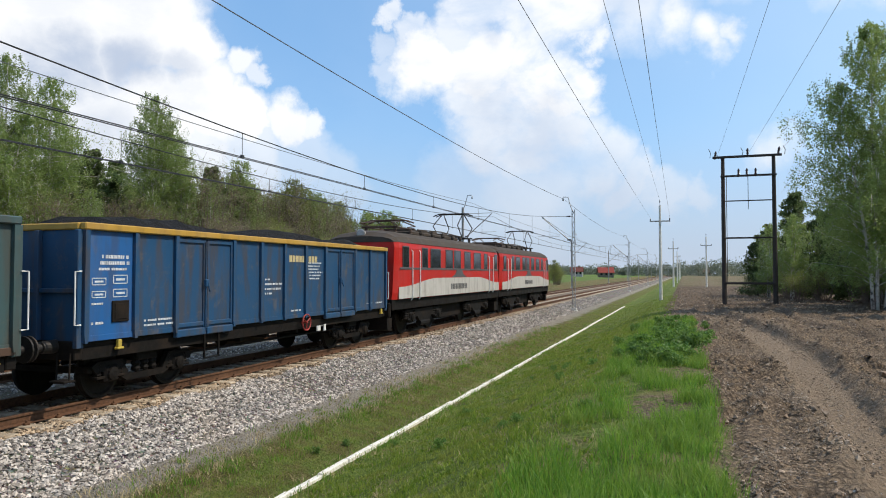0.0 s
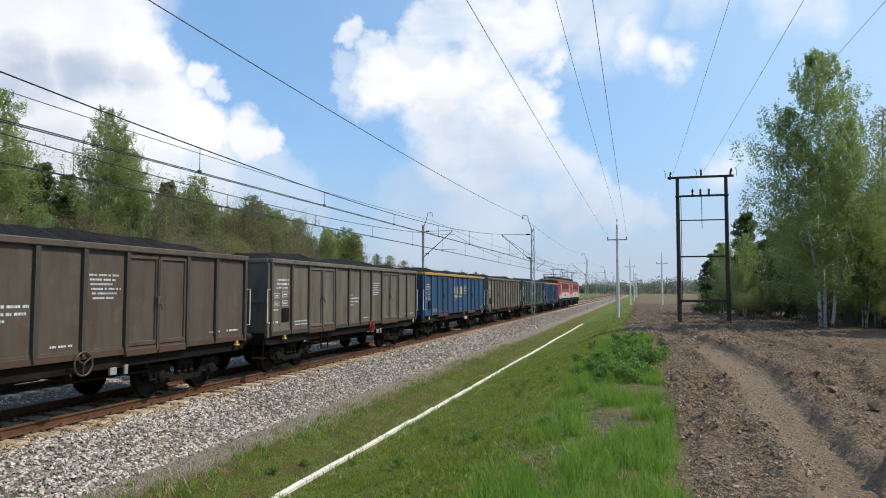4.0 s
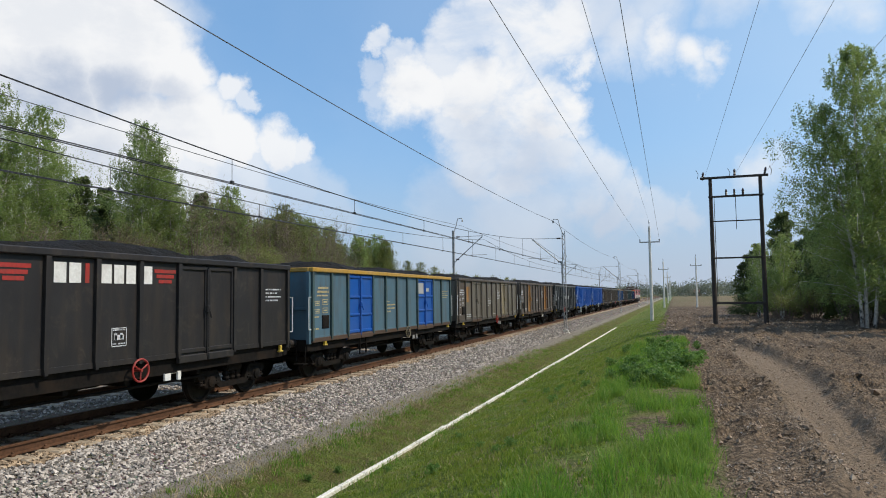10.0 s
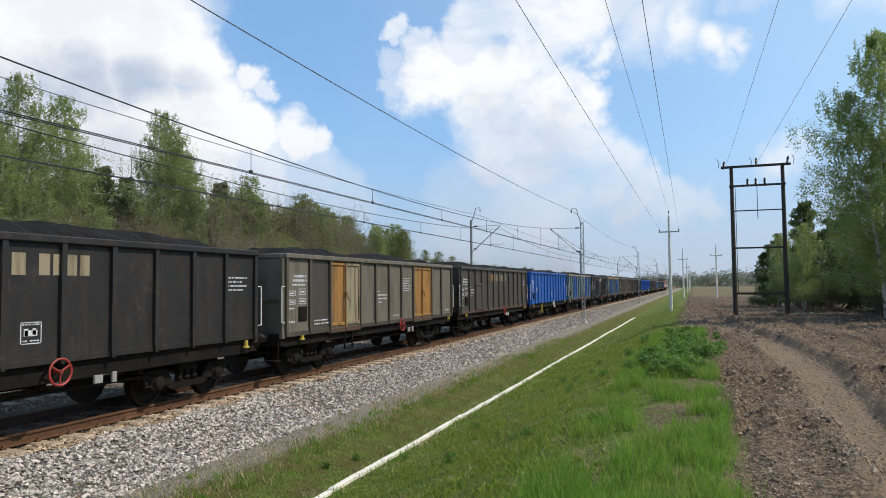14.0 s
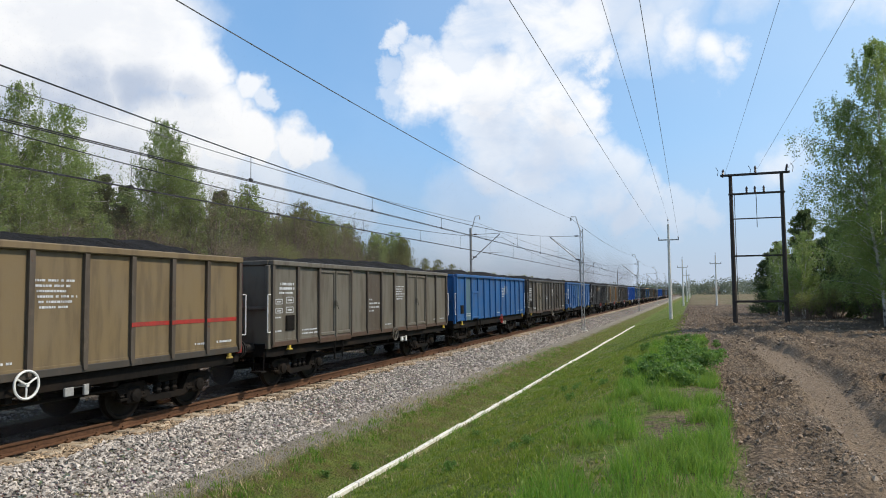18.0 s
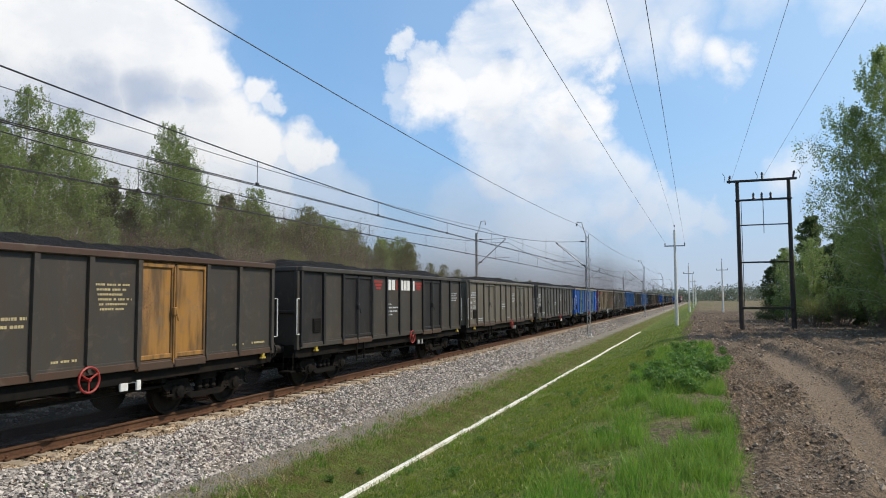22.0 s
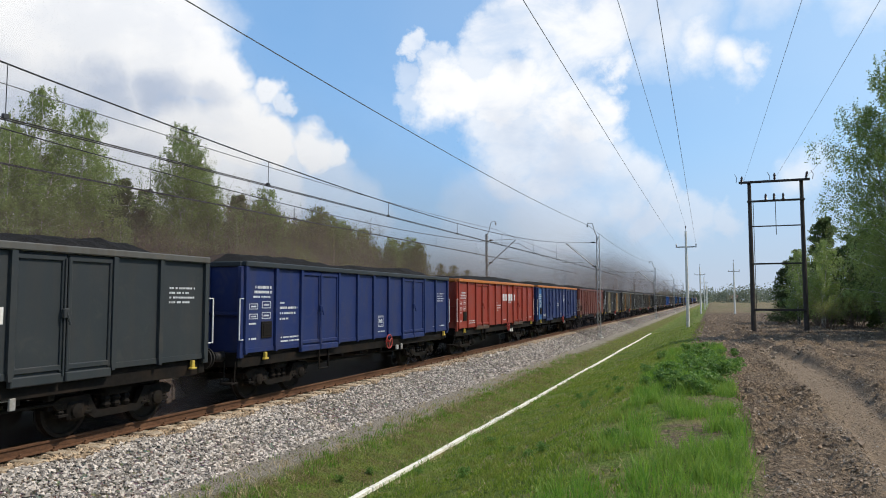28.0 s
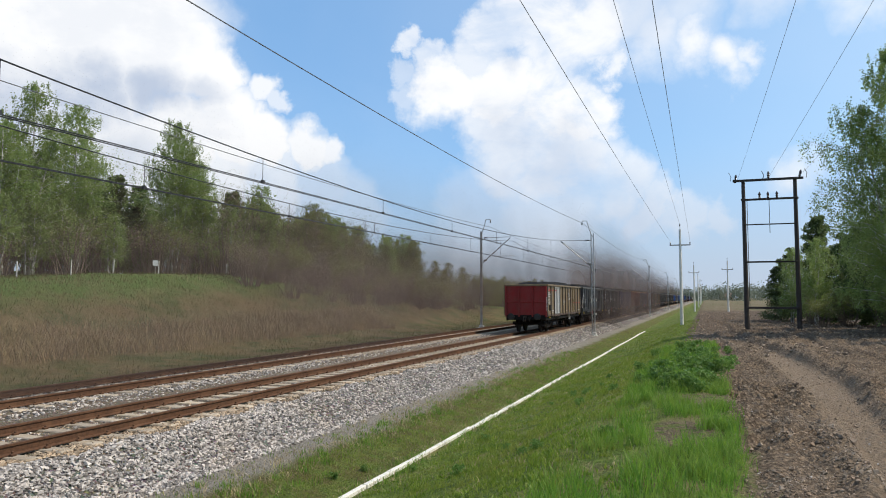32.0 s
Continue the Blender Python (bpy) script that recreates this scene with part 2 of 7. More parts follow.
def paint(name, base, rust=0.25, dirt=0.3, rough=0.5, dirt_col=(0.062, 0.045, 0.031)):
    """Wagon paint: faded sheet steel with rust blooms, run-down dirt streaks and dust."""
    m, nt, bs = shell(name, rough)
    base = tuple(0.71 * v for v in base)
    bs.inputs["Specular IOR Level"].default_value = 0.28
    co = coords(nt)
    st = nt.nodes.new("ShaderNodeMapping")
    st.inputs["Scale"].default_value = (1.0, 2.0, 0.35)
    nt.links.new(co, st.inputs[0])
    fine = noise_tex(nt, co, 24, 6, 0.7)
    big = noise_tex(nt, co, 1.1, 5, 0.6)
    streak = noise_tex(nt, st.outputs[0], 2.2, 4, 0.55)
    faded = tuple(min(1, v * 0.88 + 0.1 * sum(base) / 3 + 0.006) for v in base)
    col = blend(nt, span(nt, big, 0.35, 0.72), base, faded)
    col = blend(nt, calc(nt, "MULTIPLY", span(nt, streak, 0.42, 0.70), min(1.0, dirt * 1.1)), col, dirt_col)
    smear = noise_tex(nt, co, 2.6, 6, 0.7, 0.8)
    col = blend(nt, calc(nt, "MULTIPLY", span(nt, smear, 0.52, 0.72), dirt * 0.7), col, (0.15, 0.118, 0.084))
    rm = calc(nt, "MULTIPLY", span(nt, calc(nt, "ADD", calc(nt, "MULTIPLY", fine, 0.5), calc(nt, "MULTIPLY", big, 0.5)), 0.66 - rust * 0.25, 0.78 - rust * 0.2), min(1.0, rust * 2.2))
    col = blend(nt, rm, col, (0.13, 0.055, 0.028))
    col = blend(nt, calc(nt, "MULTIPLY", fine, 0.12), col, (0.05, 0.05, 0.05))
    nt.links.new(col, bs.inputs["Base Color"])
    nt.links.new(span(nt, rm, 0, 1, rough, 0.9), bs.inputs["Roughness"])
    bumped(nt, bs, calc(nt, "ADD", calc(nt, "MULTIPLY", big, 3.0), fine), 0.25, 0.006)
    return m

def leaf_mat(name, a, b, c, patch=0.55):
    """Leaves: colour leaf by leaf, some light passing through."""
    m, nt, bs = shell(name, 0.55)
    geo = nt.nodes.new("ShaderNodeNewGeometry")
    info = nt.nodes.new("ShaderNodeObjectInfo")
    col = blend(nt, span(nt, geo.outputs["Random Per Island"], 0, 1), a, b)
    g = noise_tex(nt, nt.nodes.new("ShaderNodeTexCoord").outputs["Object"], patch, 4)
    col = blend(nt, calc(nt, "MULTIPLY", span(nt, g, 0.42, 0.66), 0.4), col, c)
    hs = nt.nodes.new("ShaderNodeHueSaturation")
    nt.links.new(span(nt, info.outputs["Random"], 0, 1, 0.9, 1.12), hs.inputs["Value"])
    nt.links.new(col, hs.inputs["Color"])
    nt.links.new(hs.outputs[0], bs.inputs["Base Color"])
    tr = nt.nodes.new("ShaderNodeBsdfTranslucent")
    nt.links.new(hs.outputs[0], tr.inputs[0])
    mx = nt.nodes.new("ShaderNodeMixShader")
    mx.inputs[0].default_value = 0.56
    nt.links.new(bs.outputs[0], mx.inputs[1])
    nt.links.new(tr.outputs[0], mx.inputs[2])
    nt.links.new(mx.outputs[0], nt.nodes["Material Output"].inputs[0])
    return m

def ground_mat():
    """The ground: ballast bed, cinder path, meadow, ploughed earth and far fields, by place."""
    m, nt, bs = shell("ground", 0.95)
    co = nt.nodes.new("ShaderNodeTexCoord").outputs["Object"]
    sep = nt.nodes.new("ShaderNodeSeparateXYZ")
    nt.links.new(co, sep.inputs[0])
    w1 = noise_tex(nt, co, 0.9, 6, 0.65)
    w2 = noise_tex(nt, co, 0.12, 4, 0.55)
    fine = noise_tex(nt, co, 26, 8, 0.7)
    mid = noise_tex(nt, co, 5, 6, 0.65)
    x = calc(nt, "ADD", sep.outputs[0], calc(nt, "MULTIPLY", calc(nt, "SUBTRACT", w1, 0.5), 1.1))
    x0 = calc(nt, "ADD", sep.outputs[0], calc(nt, "MULTIPLY", calc(nt, "SUBTRACT", w1, 0.5), 0.5))
    grass = blend(nt, span(nt, mid, 0.3, 0.7), (0.085, 0.135, 0.022), (0.165, 0.205, 0.045))
    grass = blend(nt, calc(nt, "MULTIPLY", span(nt, w1, 0.5, 0.66), 0.75), grass, (0.22, 0.185, 0.085))
    grass = blend(nt, calc(nt, "MULTIPLY", span(nt, noise_tex(nt, co, 2.3, 5, 0.6), 0.5, 0.66), 0.6), grass, (0.045, 0.075, 0.014))
    # the ditch side below the cinder path: darker, with dead brown growth
    dead = calc(nt, "MULTIPLY", span(nt, x, -6.1, -5.8, 1.0, 0.0), span(nt, noise_tex(nt, co, 1.7, 5, 0.65), 0.40, 0.58, 0.25, 0.9))
    grass = blend(nt, dead, grass, (0.115, 0.098, 0.034))
    earth = blend(nt, span(nt, fine, 0.3, 0.7), (0.165, 0.118, 0.077), (0.36, 0.265, 0.178))
    earth = blend(nt, calc(nt, "MULTIPLY", span(nt, mid, 0.48, 0.68), 0.7), earth, (0.10, 0.07, 0.046))
    damp = span(nt, noise_tex(nt, co, 0.5, 6, 0.6), 0.5, 0.66)
    earth = blend(nt, calc(nt, "MULTIPLY", damp, 0.5), earth, (0.14, 0.10, 0.068))
    lane = calc(nt, "ABSOLUTE", calc(nt, "SUBTRACT", x0, span(nt, sep.outputs[1], 5, 18, 1.75, 2.3)))
    packed = calc(nt, "MULTIPLY", span(nt, lane, 0.35, 0.7, 1, 0), span(nt, sep.outputs[1], 24, 32, 1, 0))
    earth = blend(nt, calc(nt, "MULTIPLY", packed, 0.8), earth, blend(nt, fine, (0.23, 0.17, 0.118), (0.32, 0.245, 0.17)))
    earth = blend(nt, calc(nt, "MULTIPLY", span(nt, sep.outputs[1], 32, 46), 0.7), earth, (0.10, 0.07, 0.048))
    vor = nt.nodes.new("ShaderNodeTexVoronoi")
    vor.inputs["Scale"].default_value = 17
    nt.links.new(co, vor.inputs["Vector"])
    # shade between the soil crumbs, painted dark, weaker on the packed lane
    crumb_gap_shade = calc(nt, "MULTIPLY", span(nt, vor.outputs["Distance"], 0.25, 0.75), calc(nt, "SUBTRACT", 0.75, calc(nt, "MULTIPLY", packed, 0.55)))
    earth = blend(nt, crumb_gap_shade, earth, (0.09, 0.066, 0.047))
    # stones pale at the middle, the shade in their gaps painted dark
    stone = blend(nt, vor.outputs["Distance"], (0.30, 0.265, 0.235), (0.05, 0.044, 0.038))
    stone = blend(nt, 0.35, stone, vor.outputs["Color"], "SOFT_LIGHT")
    path = blend(nt, fine, (0.18, 0.16, 0.13), (0.35, 0.315, 0.265))
    path = blend(nt, calc(nt, "MULTIPLY", span(nt, mid, 0.5, 0.66), 0.5), path, (0.17, 0.135, 0.085))
    bank = blend(nt, span(nt, noise_tex(nt, co, 0.35, 6, 0.65), 0.38, 0.6), (0.08, 0.098, 0.03), (0.165, 0.122, 0.056))
    bank = blend(nt, calc(nt, "MULTIPLY", span(nt, w1, 0.45, 0.62), 0.6), bank, (0.21, 0.16, 0.08))
    top = blend(nt, span(nt, w1, 0.4, 0.65), (0.09, 0.15, 0.032), (0.13, 0.16, 0.05))
    bank = blend(nt, span(nt, x, -31.0, -28.0, 1, 0), bank, top)
    field = blend(nt, span(nt, w2, 0.36, 0.54), (0.11, 0.115, 0.05), (0.175, 0.135, 0.085))
    rusty = calc(nt, "MULTIPLY", span(nt, x, -17.0, -16.4), span(nt, x, -10.0, -9.5, 1, 0))
    stone = blend(nt, calc(nt, "MULTIPLY", rusty, 0.55), stone, (0.20, 0.145, 0.09))
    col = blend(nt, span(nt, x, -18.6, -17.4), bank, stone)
    col = blend(nt, span(nt, x, -8.5, -8.1), col, path)
    col = blend(nt, span(nt, x, -7.6, -7.1), col, grass)
    xe = calc(nt, "ADD", x, span(nt, sep.outputs[1], 21, 46, 0.0, 1.5))
    bare = span(nt, xe, 0.22, 0.5)
    # worn bare spots on the crest of the verge
    for bx, by, sx, sy in ((-0.35, 9.9, 0.5, 1.2), (-0.1, 13.5, 0.38, 0.9)):
        u = calc(nt, "POWER", calc(nt, "ABSOLUTE", calc(nt, "DIVIDE", calc(nt, "SUBTRACT", x0, bx), sx)), 2.0)
        v = calc(nt, "POWER", calc(nt, "ABSOLUTE", calc(nt, "DIVIDE", calc(nt, "SUBTRACT", sep.outputs[1], by), sy)), 2.0)
        bare = calc(nt, "MAXIMUM", bare, calc(nt, "MULTIPLY", span(nt, calc(nt, "ADD", u, v), 0.5, 1.1, 1.0, 0.0), span(nt, mid, 0.40, 0.56, 0.0, 0.95)))
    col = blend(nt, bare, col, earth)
    yy = calc(nt, "ADD", sep.outputs[1], calc(nt, "MULTIPLY", w1, 24))
    far = calc(nt, "MULTIPLY", span(nt, yy, 130, 155), span(nt, x, -1.8, 0.0))
    col = blend(nt, far, col, field)
    nt.links.new(col, bs.inputs["Base Color"])
    hh = calc(nt, "ADD", calc(nt, "MULTIPLY", mid, 2.0), calc(nt, "SUBTRACT", fine, vor.outputs["Distance"]))
    hh = calc(nt, "ADD", hh, calc(nt, "MULTIPLY", noise_tex(nt, co, 11, 5, 0.7), 1.6))
    bumped(nt, bs, hh, 1.0, 0.055)
    return m

MAT = {
    "ground": ground_mat(),
    "rusty_stone": surface("rust_stained_stone", (0.36, 0.27, 0.18), (0.22, 0.155, 0.095), (0.40, 0.33, 0.25), 9, 0.9, 0.95, 0, 0.3, 0.01, 0.4, 0.4),
    "straw": surface("dry_straw", (0.42, 0.34, 0.19), (0.30, 0.24, 0.13), None, 5, 1, 0.9, 0, 0, 0.01, 0.5, 0.3),
    "rail": surface("rail_steel", (0.115, 0.058, 0.032), (0.062, 0.033, 0.02), (0.15, 0.08, 0.045), 18, 1.5, 0.75, 0.0, 0.3),
    "sleeper": surface("sleeper_concrete", (0.44, 0.37, 0.28), (0.31, 0.245, 0.175), (0.26, 0.185, 0.105), 30, 3, 0.9, 0, 0.4, 0.01, 0.6, 0, 0.2),
    "stone": surface("ballast_stone", (0.42, 0.38, 0.34), (0.25, 0.22, 0.195), (0.40, 0.325, 0.25), 9, 0.9, 0.95, 0, 0.3, 0.01, 0.3, 0.55),
    "pale_stone": surface("pale_stone", (0.5, 0.46, 0.41), (0.36, 0.32, 0.28), None, 9, 0.9, 0.9, 0, 0.2, 0.01, 0.3, 0.3),
    "concrete": surface("concrete", (0.56, 0.54, 0.49), (0.42, 0.40, 0.36), (0.35, 0.34, 0.29), 25, 3, 0.9, 0, 0.4),
    "white_concrete": surface("whitened_concrete", (0.74, 0.72, 0.66), (0.6, 0.57, 0.5), (0.45, 0.43, 0.35), 25, 4, 0.85, 0, 0.3, 0.01, 0.6),
    "galv": surface("galvanised_steel", (0.42, 0.42, 0.41), (0.30, 0.30, 0.30), (0.2, 0.17, 0.14), 20, 2, 0.55, 0.3, 0.2),
    "dark_wood": surface("tarred_wood", (0.045, 0.036, 0.03), (0.025, 0.02, 0.018), (0.07, 0.055, 0.045), 20, 2, 0.85, 0, 0.5),
    "black_iron": surface("black_iron", (0.024, 0.022, 0.021), (0.013, 0.012, 0.0115), (0.05, 0.035, 0.025), 20, 2, 0.6, 0.3, 0.2),
    "line_wire": surface("line_wire", (0.20, 0.20, 0.20), (0.14, 0.14, 0.14), None, 10, 1, 0.5, 0.5, 0),
    "wire": surface("wire", (0.06, 0.06, 0.062), (0.045, 0.045, 0.045), None, 10, 1, 0.5, 0.5, 0),
    "porcelain": surface("porcelain", (0.05, 0.03, 0.025), (0.035, 0.022, 0.02), None, 10, 1, 0.25, 0, 0),
    "coal": surface("coal", (0.014, 0.0135, 0.0135), (0.007, 0.007, 0.007), (0.018, 0.017, 0.016), 14, 1.5, 0.9, 0, 1.0, 0.06),
    "bogie": surface("grimy_steel", (0.0115, 0.0095, 0.008), (0.0055, 0.0048, 0.0044), (0.026, 0.018, 0.0125), 12, 1.6, 0.8, 0.1, 0.4),
    "wheel": surface("wheel_steel", (0.02, 0.0165, 0.014), (0.01, 0.0085, 0.0075), (0.04, 0.031, 0.025), 12, 2, 0.65, 0.3, 0.2),
    "white": surface("white_paint", (0.74, 0.74, 0.72), (0.62, 0.62, 0.6), (0.45, 0.43, 0.4), 20, 3, 0.6, 0, 0.1, 0.004, 0.5),
    "mark": surface("stencil_white", (0.60, 0.62, 0.65), (0.42, 0.44, 0.46), (0.22, 0.23, 0.24), 12, 6, 0.7, 0, 0.0, 0.004, 0.6),
    "mark_yellow": surface("stencil_yellow", (0.52, 0.42, 0.2), (0.38, 0.31, 0.16), (0.25, 0.22, 0.15), 30, 5, 0.7, 0, 0.0, 0.004, 0.6),
    "red_mark": surface("red_paint", (0.36, 0.028, 0.02), (0.25, 0.026, 0.02), (0.17, 0.035, 0.025), 20, 3, 0.55, 0, 0.1),
    "yellow": surface("yellow_paint", (0.5, 0.36, 0.04), (0.38, 0.27, 0.035), (0.2, 0.15, 0.045), 20, 3, 0.6, 0, 0.1),
    "bark": surface("birch_bark", (0.62, 0.60, 0.55), (0.45, 0.42, 0.38), (0.05, 0.045, 0.04), 14, 3.5, 0.85, 0, 0.3, 0.01, 1.0),
    "dark_bark": surface("dark_bark", (0.07, 0.052, 0.038), (0.035, 0.027, 0.02), (0.11, 0.085, 0.06), 12, 2, 0.9, 0, 0.5),
    "twig": surface("bare_twigs", (0.20, 0.15, 0.115), (0.13, 0.098, 0.075), None, 9, 1, 0.9, 0, 0),
    "reed": surface("dry_reed", (0.36, 0.27, 0.15), (0.25, 0.18, 0.10), (0.20, 0.18, 0.07), 3, 0.5, 0.9, 0, 0.0, 0.01, 0.5, 0.35),
    "earth": surface("earth_clod", (0.28, 0.205, 0.14), (0.175, 0.125, 0.083), (0.36, 0.295, 0.22), 18, 2, 0.95, 0, 0.6, 0.01, 0.6, 0.35),
    "leaf": leaf_mat("birch_leaves", (0.205, 0.285, 0.075), (0.28, 0.355, 0.12), (0.18, 0.23, 0.06)),
    "leaf_dark": leaf_mat("pine_needles", (0.09, 0.13, 0.042), (0.135, 0.18, 0.06), (0.11, 0.105, 0.05)),
    "leaf_mid": leaf_mat("shrub_leaves", (0.19, 0.225, 0.056), (0.245, 0.275, 0.083), (0.20, 0.175, 0.075)),
    "leaf_yellow": leaf_mat("catkin_leaves", (0.24, 0.22, 0.07), (0.30, 0.25, 0.09), (0.18, 0.15, 0.06)),
    # paler and greyer than near leaves: the distance haze is in the colour
    "leaf_far": leaf_mat("hazed_far_leaves", (0.15, 0.18, 0.13), (0.19, 0.215, 0.16), (0.15, 0.16, 0.13)),
    "blade": leaf_mat("grass_blades", (0.105, 0.185, 0.016), (0.235, 0.31, 0.04), (0.32, 0.28, 0.085), 1.1),
    "tuft": leaf_mat("tall_grass", (0.09, 0.21, 0.02), (0.20, 0.335, 0.042), (0.23, 0.28, 0.06), 0.8),
    "herb": leaf_mat("weed_leaves", (0.095, 0.19, 0.034), (0.165, 0.275, 0.06), (0.11, 0.19, 0.04)),
    "bank_blade": leaf_mat("bank_grass_blades", (0.10, 0.125, 0.032), (0.165, 0.15, 0.055), (0.20, 0.155, 0.075), 0.35),
    "glass": surface("dark_glass", (0.012, 0.014, 0.017), (0.012, 0.014, 0.017), None, 5, 1, 0.08, 0, 0),
    "loco_red": dull(paint("loco_red", (0.60, 0.016, 0.008), 0.0, 0.10, 0.5)),
    "loco_grey": paint("loco_light_grey", (0.66, 0.63, 0.58), 0.04, 0.3, 0.5),
    "loco_roof": dull(paint("loco_roof", (0.085, 0.07, 0.058), 0.25, 0.6, 0.8)),
    "loco_dark": paint("loco_dark_grey", (0.11, 0.11, 0.115), 0.1, 0.3, 0.5),
}
def dust_mat(name, depth, axis):
    """Hanging coal dust: thins out upwards and towards the ends, in drifting billows."""
    m, nt, bs = shell(name, 1.0)
    bs.inputs["Base Color"].default_value = (0.098, 0.078, 0.072, 1)
    bs.inputs["Specular IOR Level"].default_value = 0.0
    co = nt.nodes.new("ShaderNodeTexCoord").outputs["Object"]
    sep = nt.nodes.new("ShaderNodeSeparateXYZ")
    nt.links.new(co, sep.inputs[0])
    x, y, z = sep.outputs
    st = nt.nodes.new("ShaderNodeMapping")
    st.inputs["Scale"].default_value = (0.22, 0.16, 0.3)
    nt.links.new(coords(nt), st.inputs[0])
    n = noise_tex(nt, st.outputs[0], 1.0, 2, 0.4)
    if axis == "cross":
        a = calc(nt, "ADD", calc(nt, "MULTIPLY", span(nt, z, 1.5, 5.0, 1.0, 0.0), 0.7), calc(nt, "MULTIPLY", span(nt, z, 3.0, 8.5, 1.0, 0.0), 0.3))
        ends = calc(nt, "MULTIPLY", span(nt, x, -6.5, -1.0), span(nt, x, 0.5, 4.5, 1.0, 0.0))
    elif axis == "front":
        a = span(nt, z, 1.8, 6.0, 1.0, 0.0)
        ends = calc(nt, "MULTIPLY", span(nt, y, -56, -16), span(nt, y, 30, 56, 1.0, 0.0))
    else:
        a = calc(nt, "ADD", calc(nt, "MULTIPLY", span(nt, z, 0.0, 4.6, 1.0, 0.0), 0.75), calc(nt, "MULTIPLY", span(nt, z, 1.0, 9.0, 1.0, 0.0), 0.25))
        ends = calc(nt, "MULTIPLY", span(nt, y, -14, 0), span(nt, y, 0, 14, 1.0, 0.0))
    if axis == "tail":
        a = calc(nt, "MULTIPLY", a, span(nt, z, -3.2, 0.6))
    if axis != "along":
        a = calc(nt, "MULTIPLY", a, span(nt, n, 0.3, 0.68, 0.8, 1.15))
    a = calc(nt, "MULTIPLY", calc(nt, "MULTIPLY", a, ends), -depth)
    a = calc(nt, "SUBTRACT", 1.0, calc(nt, "EXPONENT", a, 0.0))
    tr = nt.nodes.new("ShaderNodeBsdfTransparent")
    mx = nt.nodes.new("ShaderNodeMixShader")
    nt.links.new(a, mx.inputs[0])
    nt.links.new(tr.outputs[0], mx.inputs[1])
    nt.links.new(bs.outputs[0], mx.inputs[2])
    nt.links.new(mx.outputs[0], nt.nodes["Material Output"].inputs[0])
    return m

dull(MAT["coal"]), dull(MAT["ground"]), dull(MAT["bogie"]), dull(MAT["rail"]), dull(MAT["wheel"])
for _i in range(6):
    MAT["dust_long_%d" % _i] = dust_mat("coal_dust", 0.3 + 0.36 * _i, "along")
    MAT["dust_cross_%d" % _i] = dust_mat("coal_dust", 0.22 + 0.10 * _i, "cross")
MAT["dust_tail"], MAT["dust_tail_thin"] = dust_mat("coal_dust", 1.3, "tail"), dust_mat("coal_dust", 0.6, "tail")
MAT["dust_front"] = dust_mat("coal_dust", 1.05, "front")

for _n, _c, _r, _d in (("bright_blue", (0.0015, 0.11, 0.50), 0.0, 0.07), ("navy", (0.012, 0.032, 0.15), 0.05, 0.2), ("worn_blue", (0.014, 0.085, 0.20), 0.24, 0.6),
                       ("teal_blue", (0.10, 0.20, 0.27), 0.2, 0.35), ("steel_teal", (0.06, 0.115, 0.118), 0.2, 0.5), ("mid_blue", (0.016, 0.135, 0.40), 0.14, 0.34),
                       ("dark_green", (0.033, 0.042, 0.048), 0.02, 0.14), ("charcoal", (0.024, 0.0225, 0.024), 0.10, 0.25), ("grey", (0.19, 0.175, 0.142), 0.26, 0.6),
                       ("blue_grey", (0.118, 0.118, 0.108), 0.18, 0.45), ("dark_grey", (0.072, 0.064, 0.055), 0.27, 0.5), ("brown_grey", (0.12, 0.098, 0.078), 0.42, 0.7),
                       ("beige_grey", (0.20, 0.18, 0.142), 0.26, 0.5), ("tan", (0.255, 0.185, 0.095), 0.14, 0.4), ("oxide", (0.23, 0.055, 0.034), 0.15, 0.4),
                       ("red", (0.36, 0.040, 0.020), 0.08, 0.25), ("crimson", (0.31, 0.012, 0.010), 0.08, 0.25), ("orange", (0.62, 0.20, 0.03), 0.08, 0.2),
                       ("ochre", (0.46, 0.23, 0.055), 0.36, 0.7), ("cream", (0.40, 0.34, 0.22), 0.34, 0.75), ("yellow_rail", (0.62, 0.36, 0.05), 0.12, 0.25),
                       ("pale", (0.55, 0.56, 0.56), 0.08, 0.2), ("rust", (0.105, 0.06, 0.04), 0.4, 0.5)):
    MAT[_n] = paint("paint_" + _n, _c, _r, _d)

# ---- mesh helpers ----
def mesh_of(name, verts, faces, smooth=False):
    me = bpy.data.meshes.new(name)
    me.from_pydata(verts, [], faces)
    if smooth:
        me.shade_smooth()
    return me

